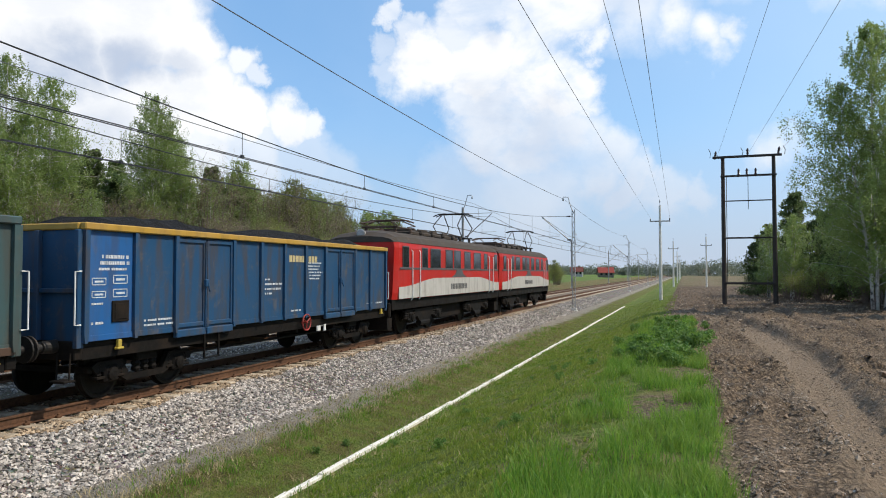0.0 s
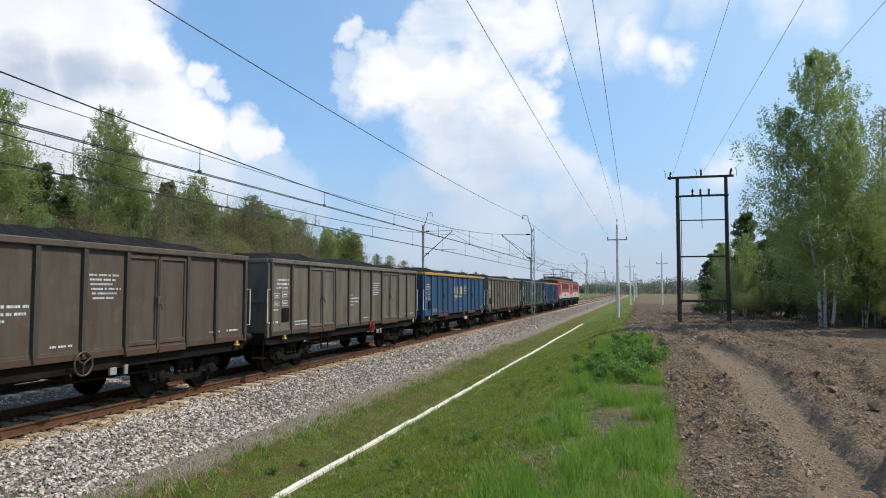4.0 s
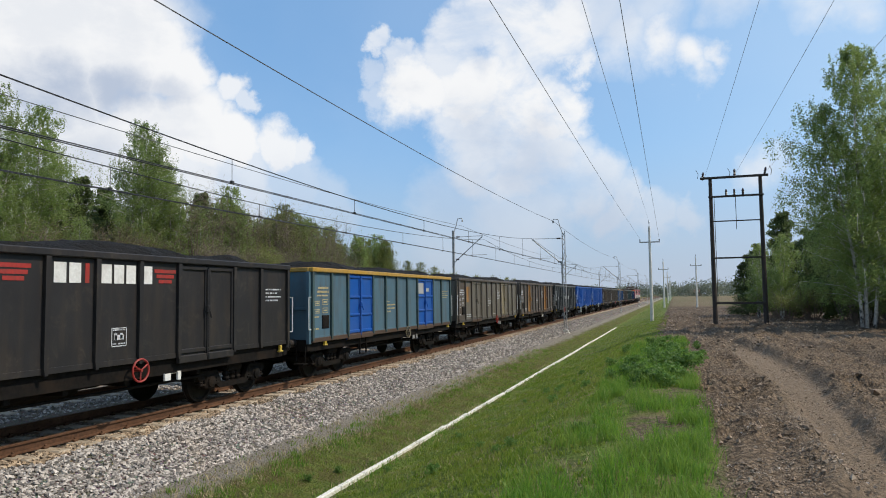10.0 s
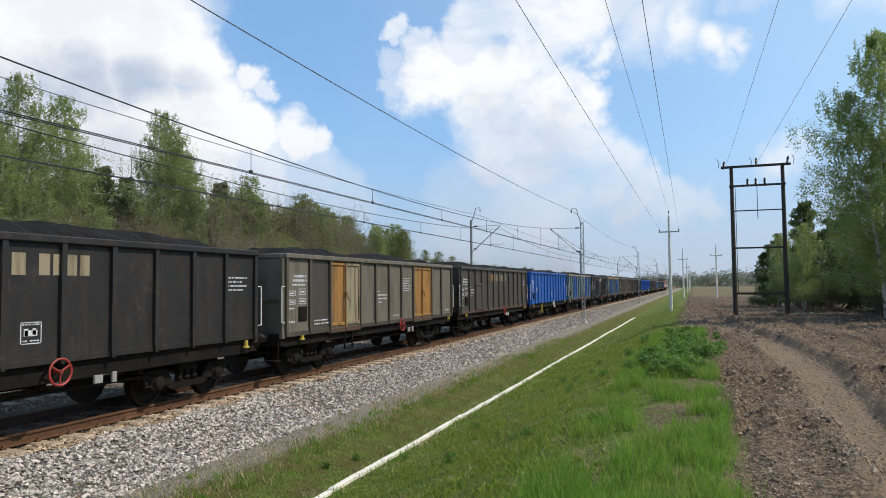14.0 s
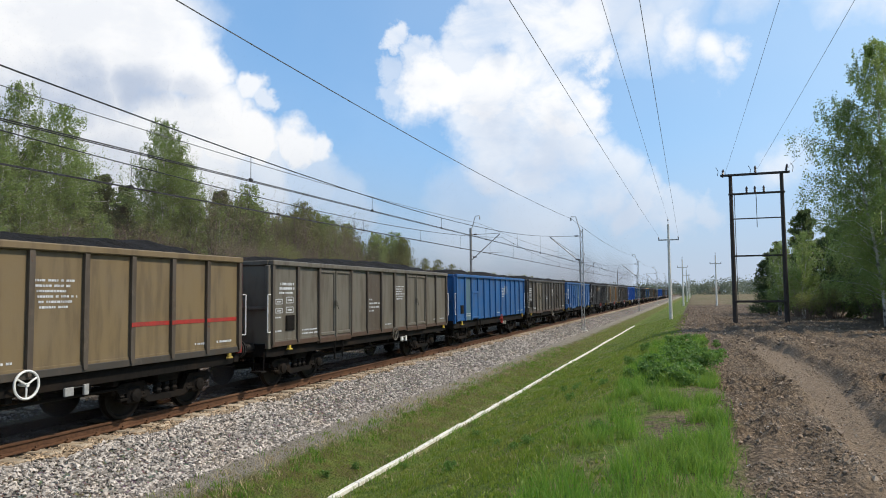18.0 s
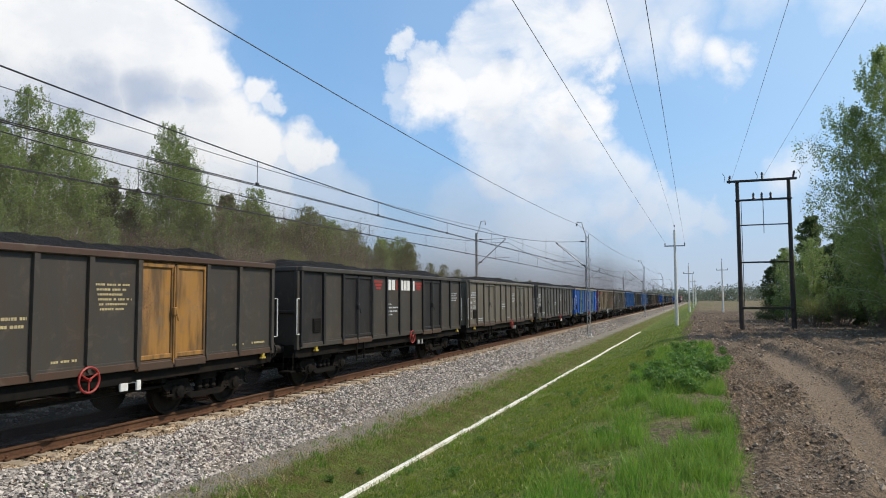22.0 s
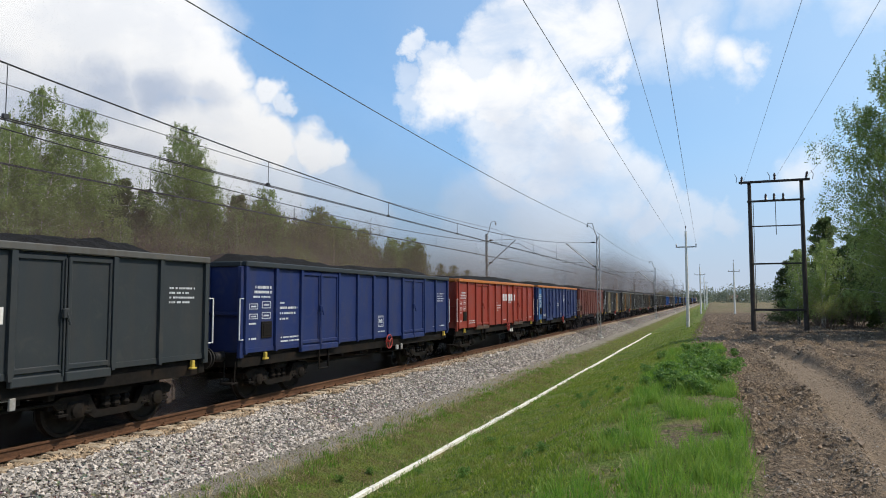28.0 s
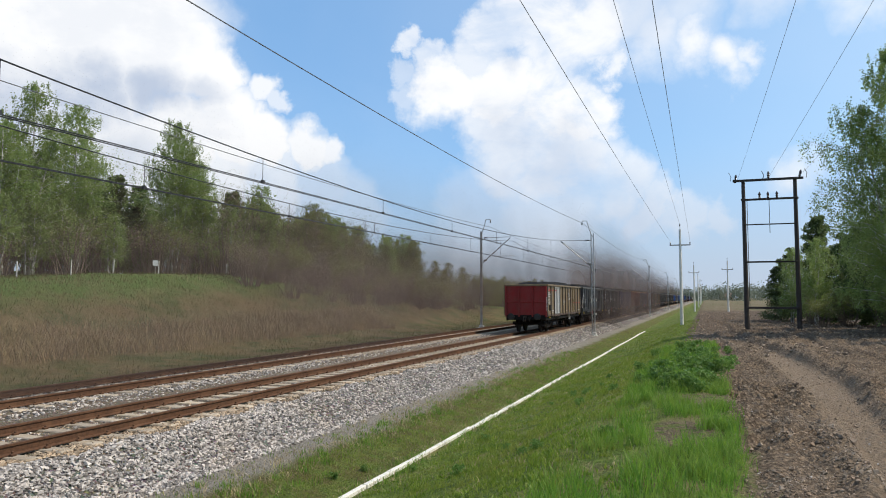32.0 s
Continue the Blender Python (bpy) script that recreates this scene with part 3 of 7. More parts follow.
class Shape:
    """Collects solid pieces into one mesh."""
    def __init__(self):
        self.v, self.f = [], []

    def box(self, x0, x1, y0, y1, z0, z1, bevel=0.0):
        b = min(bevel, (x1 - x0) * 0.45, (y1 - y0) * 0.45, (z1 - z0) * 0.45)
        n = len(self.v)
        if b <= 0:
            self.v += [(x, y, z) for x in (x0, x1) for y in (y0, y1) for z in (z0, z1)]
            self.f += [tuple(n + i for i in q) for q in ((0, 1, 3, 2), (4, 6, 7, 5), (0, 4, 5, 1), (2, 3, 7, 6), (0, 2, 6, 4), (1, 5, 7, 3))]
            return self
        # chamfered box: 24 corners
        idx = {}
        for i, x in enumerate((x0, x1)):
            for j, y in enumerate((y0, y1)):
                for k, z in enumerate((z0, z1)):
                    sx, sy, sz = (b if i == 0 else -b), (b if j == 0 else -b), (b if k == 0 else -b)
                    for ax, p in enumerate(((x, y + sy, z + sz), (x + sx, y, z + sz), (x + sx, y + sy, z))):
                        idx[i, j, k, ax] = len(self.v)
                        self.v.append(p)
        I = idx
        for i in (0, 1):
            q = [I[i, 0, 0, 0], I[i, 1, 0, 0], I[i, 1, 1, 0], I[i, 0, 1, 0]]
            self.f.append(tuple(q if i else q[::-1]))
            q = [I[0, i, 0, 1], I[1, i, 0, 1], I[1, i, 1, 1], I[0, i, 1, 1]]
            self.f.append(tuple(q[::-1] if i else q))
            q = [I[0, 0, i, 2], I[1, 0, i, 2], I[1, 1, i, 2], I[0, 1, i, 2]]
            self.f.append(tuple(q if i else q[::-1]))
        for i in (0, 1):
            for j in (0, 1):
                self.f.append((I[i, j, 0, 0], I[i, j, 1, 0], I[i, j, 1, 1], I[i, j, 0, 1]))
                self.f.append((I[i, 0, j, 0], I[i, 1, j, 0], I[i, 1, j, 2], I[i, 0, j, 2]))
                self.f.append((I[0, i, j, 1], I[1, i, j, 1], I[1, i, j, 2], I[0, i, j, 2]))
        for i in (0, 1):
            for j in (0, 1):
                for k in (0, 1):
                    self.f.append((I[i, j, k, 0], I[i, j, k, 1], I[i, j, k, 2]))
        return self

    def tube(self, pts, radii, sides=6, cap=True):
        """A tube along points."""
        pts = [Vector(p) for p in pts]
        if isinstance(radii, (int, float)):
            radii = [radii] * len(pts)
        base = len(self.v)
        prev = None
        for i, p in enumerate(pts):
            d = (pts[min(i + 1, len(pts) - 1)] - pts[max(i - 1, 0)]).normalized()
            ref = prev if prev is not None else (Vector((0, 0, 1)) if abs(d.z) < 0.9 else Vector((1, 0, 0)))
            u = (ref - d * ref.dot(d)).normalized()
            prev = u
            w = d.cross(u)
            for k in range(sides):
                a = 2 * math.pi * k / sides
                self.v.append(tuple(p + (u * math.cos(a) + w * math.sin(a)) * radii[i]))
        for i in range(len(pts) - 1):
            for k in range(sides):
                a, b = base + i * sides + k, base + i * sides + (k + 1) % sides
                self.f.append((a, b, b + sides, a + sides))
        if cap:
            self.f.append(tuple(range(base + sides - 1, base - 1, -1)))
            e = base + (len(pts) - 1) * sides
            self.f.append(tuple(range(e, e + sides)))
        return self

    def prism(self, outline, x0, x1):
        """An outline of (y, z) points, swept along x."""
        n, k = len(self.v), len(outline)
        self.v += [(x0, y, z) for y, z in outline] + [(x1, y, z) for y, z in outline]
        self.f += [(n + i, n + (i + 1) % k, n + k + (i + 1) % k, n + k + i) for i in range(k)]
        self.f += [tuple(range(n + k - 1, n - 1, -1)), tuple(range(n + k, n + 2 * k))]
        return self

    def ring(self, c, r, thick, axis="x", seg=20, sides=6):
        pts = []
        for i in range(seg + 1):
            a = 2 * math.pi * i / seg
            p = (0, math.cos(a) * r, math.sin(a) * r) if axis == "x" else (math.cos(a) * r, 0, math.sin(a) * r)
            pts.append((c[0] + p[0], c[1] + p[1], c[2] + p[2]))
        return self.tube(pts, thick, sides, False)

    def lathe(self, c, profile, axis="x", seg=20):
        """(along, radius) pairs turned about an axis."""
        n = len(self.v)
        for s, r in profile:
            for k in range(seg):
                a = 2 * math.pi * k / seg
                u, w = math.cos(a) * r, math.sin(a) * r
                p = (s, u, w) if axis == "x" else (u, s, w) if axis == "y" else (u, w, s)
                self.v.append((c[0] + p[0], c[1] + p[1], c[2] + p[2]))
        for i in range(len(profile) - 1):
            for k in range(seg):
                a, b = n + i * seg + k, n + i * seg + (k + 1) % seg
                self.f.append((a, b, b + seg, a + seg))
        self.f += [tuple(range(n + seg - 1, n - 1, -1)), tuple(range(n + (len(profile) - 1) * seg, n + len(profile) * seg))]
        return self

    def mesh(self, name, smooth=False):
        me = mesh_of(name, self.v, self.f, smooth)
        bm = bmesh.new()
        bm.from_mesh(me)
        bmesh.ops.recalc_face_normals(bm, faces=bm.faces)
        bm.to_mesh(me)
        bm.free()
        return me

def part(name, me, material, parent=None, label="", m=None):
    """One mesh object, under a thing or a part, with its material on the object."""
    ob = new(name, me)
    if not me.materials:
        me.materials.append(None)
    ob.material_slots[0].link = "OBJECT"
    ob.material_slots[0].material = MAT[material] if isinstance(material, str) else material
    if parent is not None:
        ob.parent = parent
    if m is not None:
        ob.matrix_basis = m
    if label:
        ob["label"] = label
    return ob

def thing(name, m, label, category, group=""):
    e = new(name)
    e.empty_display_size = 0.2
    e.matrix_basis = m
    return tagged(e, label, category, group)

# ---- the ground ----
def ease(v, a, b):
    t = min(1.0, max(0.0, (v - a) / (b - a)))
    return t * t * (3 - 2 * t)

def bank_top(y):
    return float(np.interp(y, (0, 20, 27, 37, 45, 52, 62, 70, 85, 120, 160), (2.6, 3.0, 3.35, 3.9, 3.95, 3.7, 3.1, 2.6, 1.9, 0.7, 0.2)))

def field_level(y):
    return 0.68 * math.exp(-max(y, 0) / 55.0)

PROFILE = [(-17.9, -0.5), (-17.0, -0.135), (-13.2, -0.135), (-12.7, -0.2), (-9.75, -0.215), (-9.35, -0.27), (-8.35, -0.74), (-7.4, -0.82), (-6.3, -1.02), (-5.75, -1.1),
           (-5.2, -1.06), (-3.6, -0.52), (-1.9, 0.35), (-0.6, 0.62), (0.35, 0.66)]

def ground_z(x, y):
    if x < -17.9:
        if x > -21.5:
            return -0.5 + 0.05 * ease(x, -18, -21)
        top = bank_top(y)
        z = -0.45 + (top + 0.45) * ease(x, -21.5, -34)
        return z + 0.9 * ease(x, -34, -70) + 0.18 * noise.noise((x * 0.3, y * 0.3, 0))
    fl = field_level(y)
    if x <= 0.35:
        for (x0, z0), (x1, z1) in zip(PROFILE, PROFILE[1:]):
            if x <= x1:
                z = z0 + (z1 - z0) * (x - x0) / (x1 - x0)
                break
        if x > -5.2:
            k = (z + 1.06) / 1.72
            z += (fl - 0.68) * k
        if x > -8:
            z += 0.05 * noise.noise((x * 0.9, y * 0.6, 3)) * ease(x, -8, -6) * (0.15 + 0.85 * ease(abs(x + 5.72), 0.1, 0.6))
        return z
    z = fl - 0.02
    near = 1 - ease(y, 40, 75)
    if near > 0:
        # ploughed clods, and the flattened wheel track that winds through them
        lane = float(np.interp(y, (5, 8, 12.5, 18.5, 25, 31, 45), (1.7, 1.82, 2.13, 2.33, 2.15, 1.7, 0.9)))
        half = 0.30 + 0.24 * ease(y, 10, 19)
        d = abs(x - lane) / half
        patch = min(1.5, max(0.25, 0.8 + 1.3 * noise.noise((x * 0.7, y * 0.5, 15))))
        rough = 0.08 + 0.92 * ease(d, 0.9, 1.5)
        z += near * rough * (0.12 * noise.noise((x * 0.9, y * 0.8, 7)) + patch * (0.11 * noise.noise((x * 3.1, y * 2.6, 9)) + 0.13 * abs(noise.noise((x * 5.2, y * 5.2, 2))) + 0.10 * noise.noise((x * 11, y * 11, 6))))
        z -= near * 0.13 * (1 - ease(d, 0.7, 1.25))
        # thrown-up berms, the one towards the sun higher; older ruts that cross the field
        side = 1.0 if x > lane else 0.55
        z += near * side * (0.12 + 0.09 * noise.noise((x * 2, y * 1.4, 4))) * math.exp(-((abs(x - lane) - half - 0.24) / 0.16) ** 2)
        for off, depth, wob in ((2.0, 0.13, 0.5), (3.5, 0.11, 1.3), (-1.15, 0.06, 2.2)):
            r = x - lane - off - 0.05 * (y - 14) * (off > 0) - 0.35 * math.sin(y * 0.33 + wob)
            z -= near * depth * math.exp(-(r / 0.2) ** 2) - near * 0.6 * depth * math.exp(-((r - 0.36) / 0.14) ** 2)
    if x > 14:
        z += 0.25 * noise.noise((x * 0.1, y * 0.1, 5)) * ease(x, 14, 25)
    return z

def steps(*runs):
    out = []
    for a, b, s in runs:
        n = max(1, round((b - a) / s))
        out += [a + (b - a) * i / n for i in range(n)]
    return out + [runs[-1][1]]

def build_ground():
    xs = steps((-2500, -300, 550), (-300, -80, 44), (-80, -36, 5.5), (-36, -17.9, 1.0), (-17.9, -9.75, 1.6), (-9.75, -5.0, 0.24), (-5.0, 0.35, 0.3), (0.35, 5.0, 0.08), (5.0, 7.5, 0.12), (7.5, 14, 0.3), (14, 40, 3), (40, 300, 40), (300, 2500, 550))
    ys = steps((-300, -20, 70), (-20, 3, 2.0), (3, 18, 0.09), (18, 24, 0.12), (24, 50, 0.3), (50, 100, 2.0), (100, 400, 15), (400, 3200, 280))
    v = [(x, y, ground_z(x, y)) for y in ys for x in xs]
    nx = len(xs)
    f = [(j * nx + i, j * nx + i + 1, (j + 1) * nx + i + 1, (j + 1) * nx + i) for j in range(len(ys) - 1) for i in range(nx - 1)]
    ob = part("ground", mesh_of("ground", v, f, True), "ground")
    tagged(ob, "grassy railway verge beside bare ploughed earth", "ground", kind="structure")

build_ground()

# ---- the double track ----
TRACKS = (("railway_track", -11.0, 0.0), ("railway_track", -15.0, 0.06))

def rail_mesh(y0, y1):
    s = Shape()
    prof = [(-0.07, -0.172), (0.07, -0.172), (0.07, -0.16), (0.012, -0.14), (0.012, -0.045), (0.036, -0.035), (0.036, -0.006), (0.028, 0), (-0.028, 0), (-0.036, -0.006), (-0.036, -0.035), (-0.012, -0.045), (-0.012, -0.14), (-0.07, -0.16)]
    n = len(prof)
    s.v = [(x, y, z) for y in (y0, y1) for x, z in prof]
    s.f = [(i, (i + 1) % n, n + (i + 1) % n, n + i) for i in range(n)] + [tuple(range(n)), tuple(range(2 * n - 1, n - 1, -1))]
    return s.mesh("rail")

def sleeper_shape(s, x, y, z):
    s.box(x - 1.3, x + 1.3, y - 0.13, y + 0.13, z - 0.36, z - 0.175, 0.02)

def build_tracks():
    rail = rail_mesh(-120, 1500)
    one = Shape()
    sleeper_shape(one, 0, 0, 0)
    one = one.mesh("sleeper")
    fs = Shape()
    for sx in (-0.75, 0.75):
        for side in (-1, 1):
            fs.box(sx + side * 0.115 - 0.035, sx + side * 0.115 + 0.035, -0.05, 0.05, -0.178, -0.135, 0.01)
            fs.lathe((sx + side * 0.115, 0, -0.14), [(0, 0.022), (0.03, 0.022), (0.04, 0.012)], "z", 8)
    clip = fs.mesh("fastening")
    for name, cx, cz in TRACKS:
        t = thing(name, pose(cx, 0, cz), "rusty rails on pale concrete sleepers in grey ballast", "railway track", "double track")
        t["kind"] = "structure"
        for sx in (-0.7535, 0.7535):
            part("rail", rail, "rail", t, "", pose(sx, 0, 0))
        n = 0
        y = -2.4
        rest = Shape()
        while y < 330:
            if n < 145:
                sl = part("sleeper", one, "sleeper", t, "", pose(0, y, 0))
                if n < 70:
                    part("fastening", clip, "rail", sl)
            else:
                sleeper_shape(rest, 0, y, 0)
            y += 0.62
            n += 1
        r = part("far_sleepers", rest.mesh("far_sleepers"), "sleeper", t)
        r["kind"] = "stuff"

build_tracks()

def lumps(name, places, sizes, material, label, category, squash=0.75, seed=1, jag=0.3):
    """Many angular stones or clods as one mesh."""
    rng = np.random.default_rng(seed)
    base = np.array([(1, 0, 0), (-1, 0, 0), (0, 1, 0), (0, -1, 0), (0, 0, 1), (0, 0, -1)], float)
    tri = np.array([(0, 2, 4), (2, 1, 4), (1, 3, 4), (3, 0, 4), (2, 0, 5), (1, 2, 5), (3, 1, 5), (0, 3, 5)])
    n = len(places)
    v = base[None] * rng.uniform(0.9 - jag, 0.9 + jag, (n, 6, 1)) + rng.uniform(-jag, jag, (n, 6, 3))
    for i, j in ((0, 1), (1, 2), (0, 1)):
        a = rng.uniform(0, 6.28, n)
        c, s = np.cos(a)[:, None], np.sin(a)[:, None]
        v[:, :, i], v[:, :, j] = v[:, :, i] * c - v[:, :, j] * s, v[:, :, i] * s + v[:, :, j] * c
    v[:, :, 2] *= squash
    v = v * np.asarray(sizes)[:, None, None] + np.asarray(places)[:, None, :]
    f = tri[None] + (np.arange(n) * 6)[:, None, None]
    ob = part(name, mesh_of(name, v.reshape(-1, 3).tolist(), f.reshape(-1, 3).tolist()), material)
    return tagged(ob, label, category, kind="stuff")

def build_ballast():
    rng = np.random.default_rng(4)
    pts, sz = [], []
    for y0, y1, per in ((4, 15, 560), (15, 26, 300), (26, 45, 120), (45, 60, 60), (60, 80, 25)):
        n = int((y1 - y0) * 2.0 * per)
        for x, y in zip(rng.uniform(-10.0, -8.05, n), rng.uniform(y0, y1, n)):
            pts.append((x, y, ground_z(x, y) + rng.uniform(-0.01, 0.025)))
            sz.append(rng.uniform(0.026, 0.056) * (1 if y < 26 else 1.4))
    for y0, y1, per in ((6, 24, 110), (24, 45, 40)):
        n = int((y1 - y0) * 7 * per)
        for x, y in zip(rng.uniform(-17.3, -10.0, n), rng.uniform(y0, y1, n)):
            pts.append((x, y, ground_z(x, y) + rng.uniform(-0.02, 0.012)))
            sz.append(rng.uniform(0.025, 0.05))
    rust_p = [i for i, p in enumerate(pts) if -10.35 < p[0] < -9.62 + 0.12 * math.sin(p[1] * 3) or (-12.6 < p[0] < -10.35 and i % 2)]
    keep = set(rust_p)
    lumps("rusty_ballast", [pts[i] for i in rust_p], [sz[i] for i in rust_p], "rusty_stone", "rust-browned ballast close to the rails", "ballast", 0.75, 15)
    pts, sz = [p for i, p in enumerate(pts) if i not in keep], [s for i, s in enumerate(sz) if i not in keep]
    lumps("ballast", pts, sz, "stone", "grey crushed-stone ballast under the rails", "ballast", 0.75, 5)
    pts, sz = [], []
    for _ in range(95000):
        y = 4.5 + 30 * rng.random() ** 1.6
        x = 0.3 + rng.random() * 9 * (0.35 + 0.65 * y / 33)
        if noise.noise((x * 1.1, y * 0.9, 19)) < -0.12 + 0.4 * rng.random() - 0.2 or (abs(x - 2.1) < 0.4 and rng.random() < 0.75):
            continue
        r = 0.005 + 0.012 * rng.random() ** 2 + 0.022 * rng.random() ** 14
        pts.append((x, y, ground_z(x, y) + r * 0.3))
        sz.append(r)
    for _ in range(3200):
        y = 5 + 24 * rng.random() ** 1.2
        x = 0.45 + rng.random() * 8 * (0.35 + 0.65 * y / 33)
        if abs(x - 2.1) < 0.45 or noise.noise((x * 0.7, y * 0.5, 15)) < -0.1:
            continue
        r = rng.uniform(0.018, 0.045)
        pts.append((x, y, ground_z(x, y) + r * 0.2))
        sz.append(r)
    for _ in range(9000):
        y = rng.uniform(26, 110)
        x = rng.uniform(-0.9, 4 + y * 0.12)
        r = 0.02 + 0.09 * rng.random() ** 4
        pts.append((x, y, ground_z(x, y) + r * 0.3))
        sz.append(r)
    for x, y, r in ((1.53, 9.2, 0.07), (3.27, 14.1, 0.13), (3.38, 12.1, 0.12), (3.55, 11.9, 0.10), (2.76, 10.0, 0.06), (1.1, 11.2, 0.05)):
        pts.append((x, y, ground_z(x, y) + r * 0.4))
        sz.append(r)
    lumps("earth_clods", pts, sz, "earth", "loose clods and stones on ploughed earth", "clods", 0.8, 6, 0.25)
    pts, sz = [], []
    for _ in range(1500):
        y = 4.5 + 34 * rng.random() ** 1.3
        x = 0.4 + rng.random() * 9 * (0.35 + 0.65 * y / 33)
        pts.append((x, y, ground_z(x, y) + 0.006))
        sz.append(0.006 + 0.014 * rng.random() ** 3)
    lumps("field_stones", pts, sz, "pale_stone", "small pale stones strewn on the ploughed earth", "stones", 0.7, 26, 0.2)

build_ballast()

# ---- grass, reeds, weeds ----
def blades(name, places, heights, widths, lean, material, label, category, seed):
    """Bent grass blades, two triangles each, as one mesh."""
    rng = np.random.default_rng(seed)
    p, h, w = np.asarray(places), np.asarray(heights), np.asarray(widths)
    n = len(p)
    a, b = rng.uniform(0, 6.28, n), rng.uniform(0, 6.28, n)
    side = np.stack([np.cos(a), np.sin(a), np.zeros(n)], 1) * w[:, None]
    out = np.stack([np.cos(b), np.sin(b), np.zeros(n)], 1) * (h * lean * rng.uniform(0.2, 1, n))[:, None]
    up = np.zeros((n, 3))
    up[:, 2] = h
    mid = p + up * 0.6 + out * 0.35
    v = np.stack([p - side, p + side, mid + side * 0.7, mid - side * 0.7, p + up + out], 1)
    k = np.arange(n) * 5
    quads = np.stack([k, k + 1, k + 2, k + 3], 1).tolist()
    tris = np.stack([k + 3, k + 2, k + 4], 1).tolist()
    ob = part(name, mesh_of(name, v.reshape(-1, 3).tolist(), quads + tris), material)
    return tagged(ob, label, category, kind="stuff")

def build_grass():
    rng = np.random.default_rng(8)
    pl, hh, ww = [], [], []
    def sow(n, x0, x1, y0, y1, h0, h1, w, pw=1.0, thin=0.0):
        for _ in range(n):
            x, y = rng.uniform(x0, x1), y0 + (y1 - y0) * rng.random() ** pw
            g = noise.noise((x * 0.9, y * 0.9, 11))
            if g < thin - 0.6 or abs(x + 5.7) < 0.1:
                continue
            pl.append((x, y, ground_z(x, y) - 0.01))
            hh.append(rng.uniform(h0, h1) * (0.75 + 0.5 * max(g, -0.4)))
            ww.append(w * rng.uniform(0.7, 1.3))
    sow(60000, -7.3, -1.4, 5, 32, 0.03, 0.085, 0.006, 1.6)
    sow(14000, -7.0, -0.6, 25, 75, 0.05, 0.10, 0.014, 1.3)
    sow(3000, -8.0, -7.0, 6, 40, 0.03, 0.08, 0.008, 1.4, 0.45)
    # tussocks on the slope
    for _ in range(1500):
        x, y = rng.uniform(-5.4, -1.2), 5 + 32 * rng.random() ** 1.5
        if noise.noise((x * 0.8, y * 0.6, 17)) < -0.1:
            continue
        for _ in range(int(rng.integers(8, 18))):
            px, py = x + rng.normal(0, 0.06), y + rng.normal(0, 0.08)
            pl.append((px, py, ground_z(px, py) - 0.01))
            hh.append(rng.uniform(0.05, 0.15))
            ww.append(0.006)
    # low broad-leaved herbs that break up the sward
    for _ in range(900):
        x, y = rng.uniform(-5.5, -0.9), 5 + 26 * rng.random() ** 1.5
        for _ in range(int(rng.integers(10, 22))):
            px, py = x + rng.normal(0, 0.05), y + rng.normal(0, 0.06)
            pl.append((px, py, ground_z(px, py) - 0.01))
            hh.append(rng.uniform(0.02, 0.07))
            ww.append(0.016)
    blades("grass", pl, hh, ww, 0.8, "blade", "fresh green spring grass on the verge", "grass", 9)
    pl, hh, ww = [], [], []
    for _ in range(7000):
        x, y = rng.uniform(-7.6, -0.8), 5 + 30 * rng.random() ** 1.6
        if noise.noise((x * 0.7, y * 0.7, 31)) < -0.05 or abs(x + 5.7) < 0.12:
            continue
        pl.append((x, y, ground_z(x, y)))
        hh.append(rng.uniform(0.03, 0.10))
        ww.append(0.004)
    # ragged tussocks along the cinder path and the drain edging
    for _ in range(900):
        if rng.random() < 0.75:
            x, y = -7.35 + rng.normal(0, 0.28), 5 + 36 * rng.random() ** 1.4
        else:
            x, y = -5.7 + rng.choice((-0.16, 0.16)) + rng.normal(0, 0.05), 5 + 30 * rng.random() ** 1.3
        for _ in range(int(rng.integers(5, 14))):
            px, py = x + rng.normal(0, 0.06), y + rng.normal(0, 0.08)
            pl.append((px, py, ground_z(px, py) - 0.01))
            hh.append(rng.uniform(0.05, 0.15))
            ww.append(0.005)
    blades("dry_grass", pl, hh, ww, 1.4, "straw", "dry straw blades among the green grass", "grass", 14)
    pl, hh, ww = [], [], []
    for _ in range(620):
        if rng.random() < 0.6:
            x, y = -7.1 + rng.normal(0, 0.3), 5 + 36 * rng.random() ** 1.4
        else:
            x, y = -5.7 + rng.choice((-0.15, 0.15)) + rng.normal(0, 0.05), 5 + 30 * rng.random() ** 1.3
        for _ in range(int(rng.integers(8, 20))):
            px, py = x + rng.normal(0, 0.06), y + rng.normal(0, 0.08)
            pl.append((px, py, ground_z(px, py) - 0.01))
            hh.append(rng.uniform(0.05, 0.16))
            ww.append(0.006)
    for _ in range(1500):
        x, y = 0.3 - 1.9 * rng.random() ** 1.5, 4.5 + 27 * rng.random() ** 1.4
        bare = math.hypot((x + 0.35) / 0.5, (y - 9.9) / 1.3) + 0.9 * noise.noise((x * 3, y * 1.5, 5)) < 0.85 or math.hypot((x + 0.1) / 0.35, (y - 13.5) / 1.0) + 0.9 * noise.noise((x * 3, y * 1.5, 8)) < 0.8
        if bare or noise.noise((x * 1.3, y * 0.8, 11)) < -0.1:
            continue
        size = rng.uniform(0.6, 1.25) * (1.15 - 0.25 * abs(x + 0.7))
        for _ in range(int(rng.integers(14, 34))):
            px, py = x + rng.normal(0, 0.07), y + rng.normal(0, 0.07)
            pl.append((px, py, ground_z(px, py) - 0.01))
            hh.append(rng.uniform(0.10, 0.27) * size)
            ww.append(rng.uniform(0.003, 0.006) * (1 if y < 16 else 1.6))
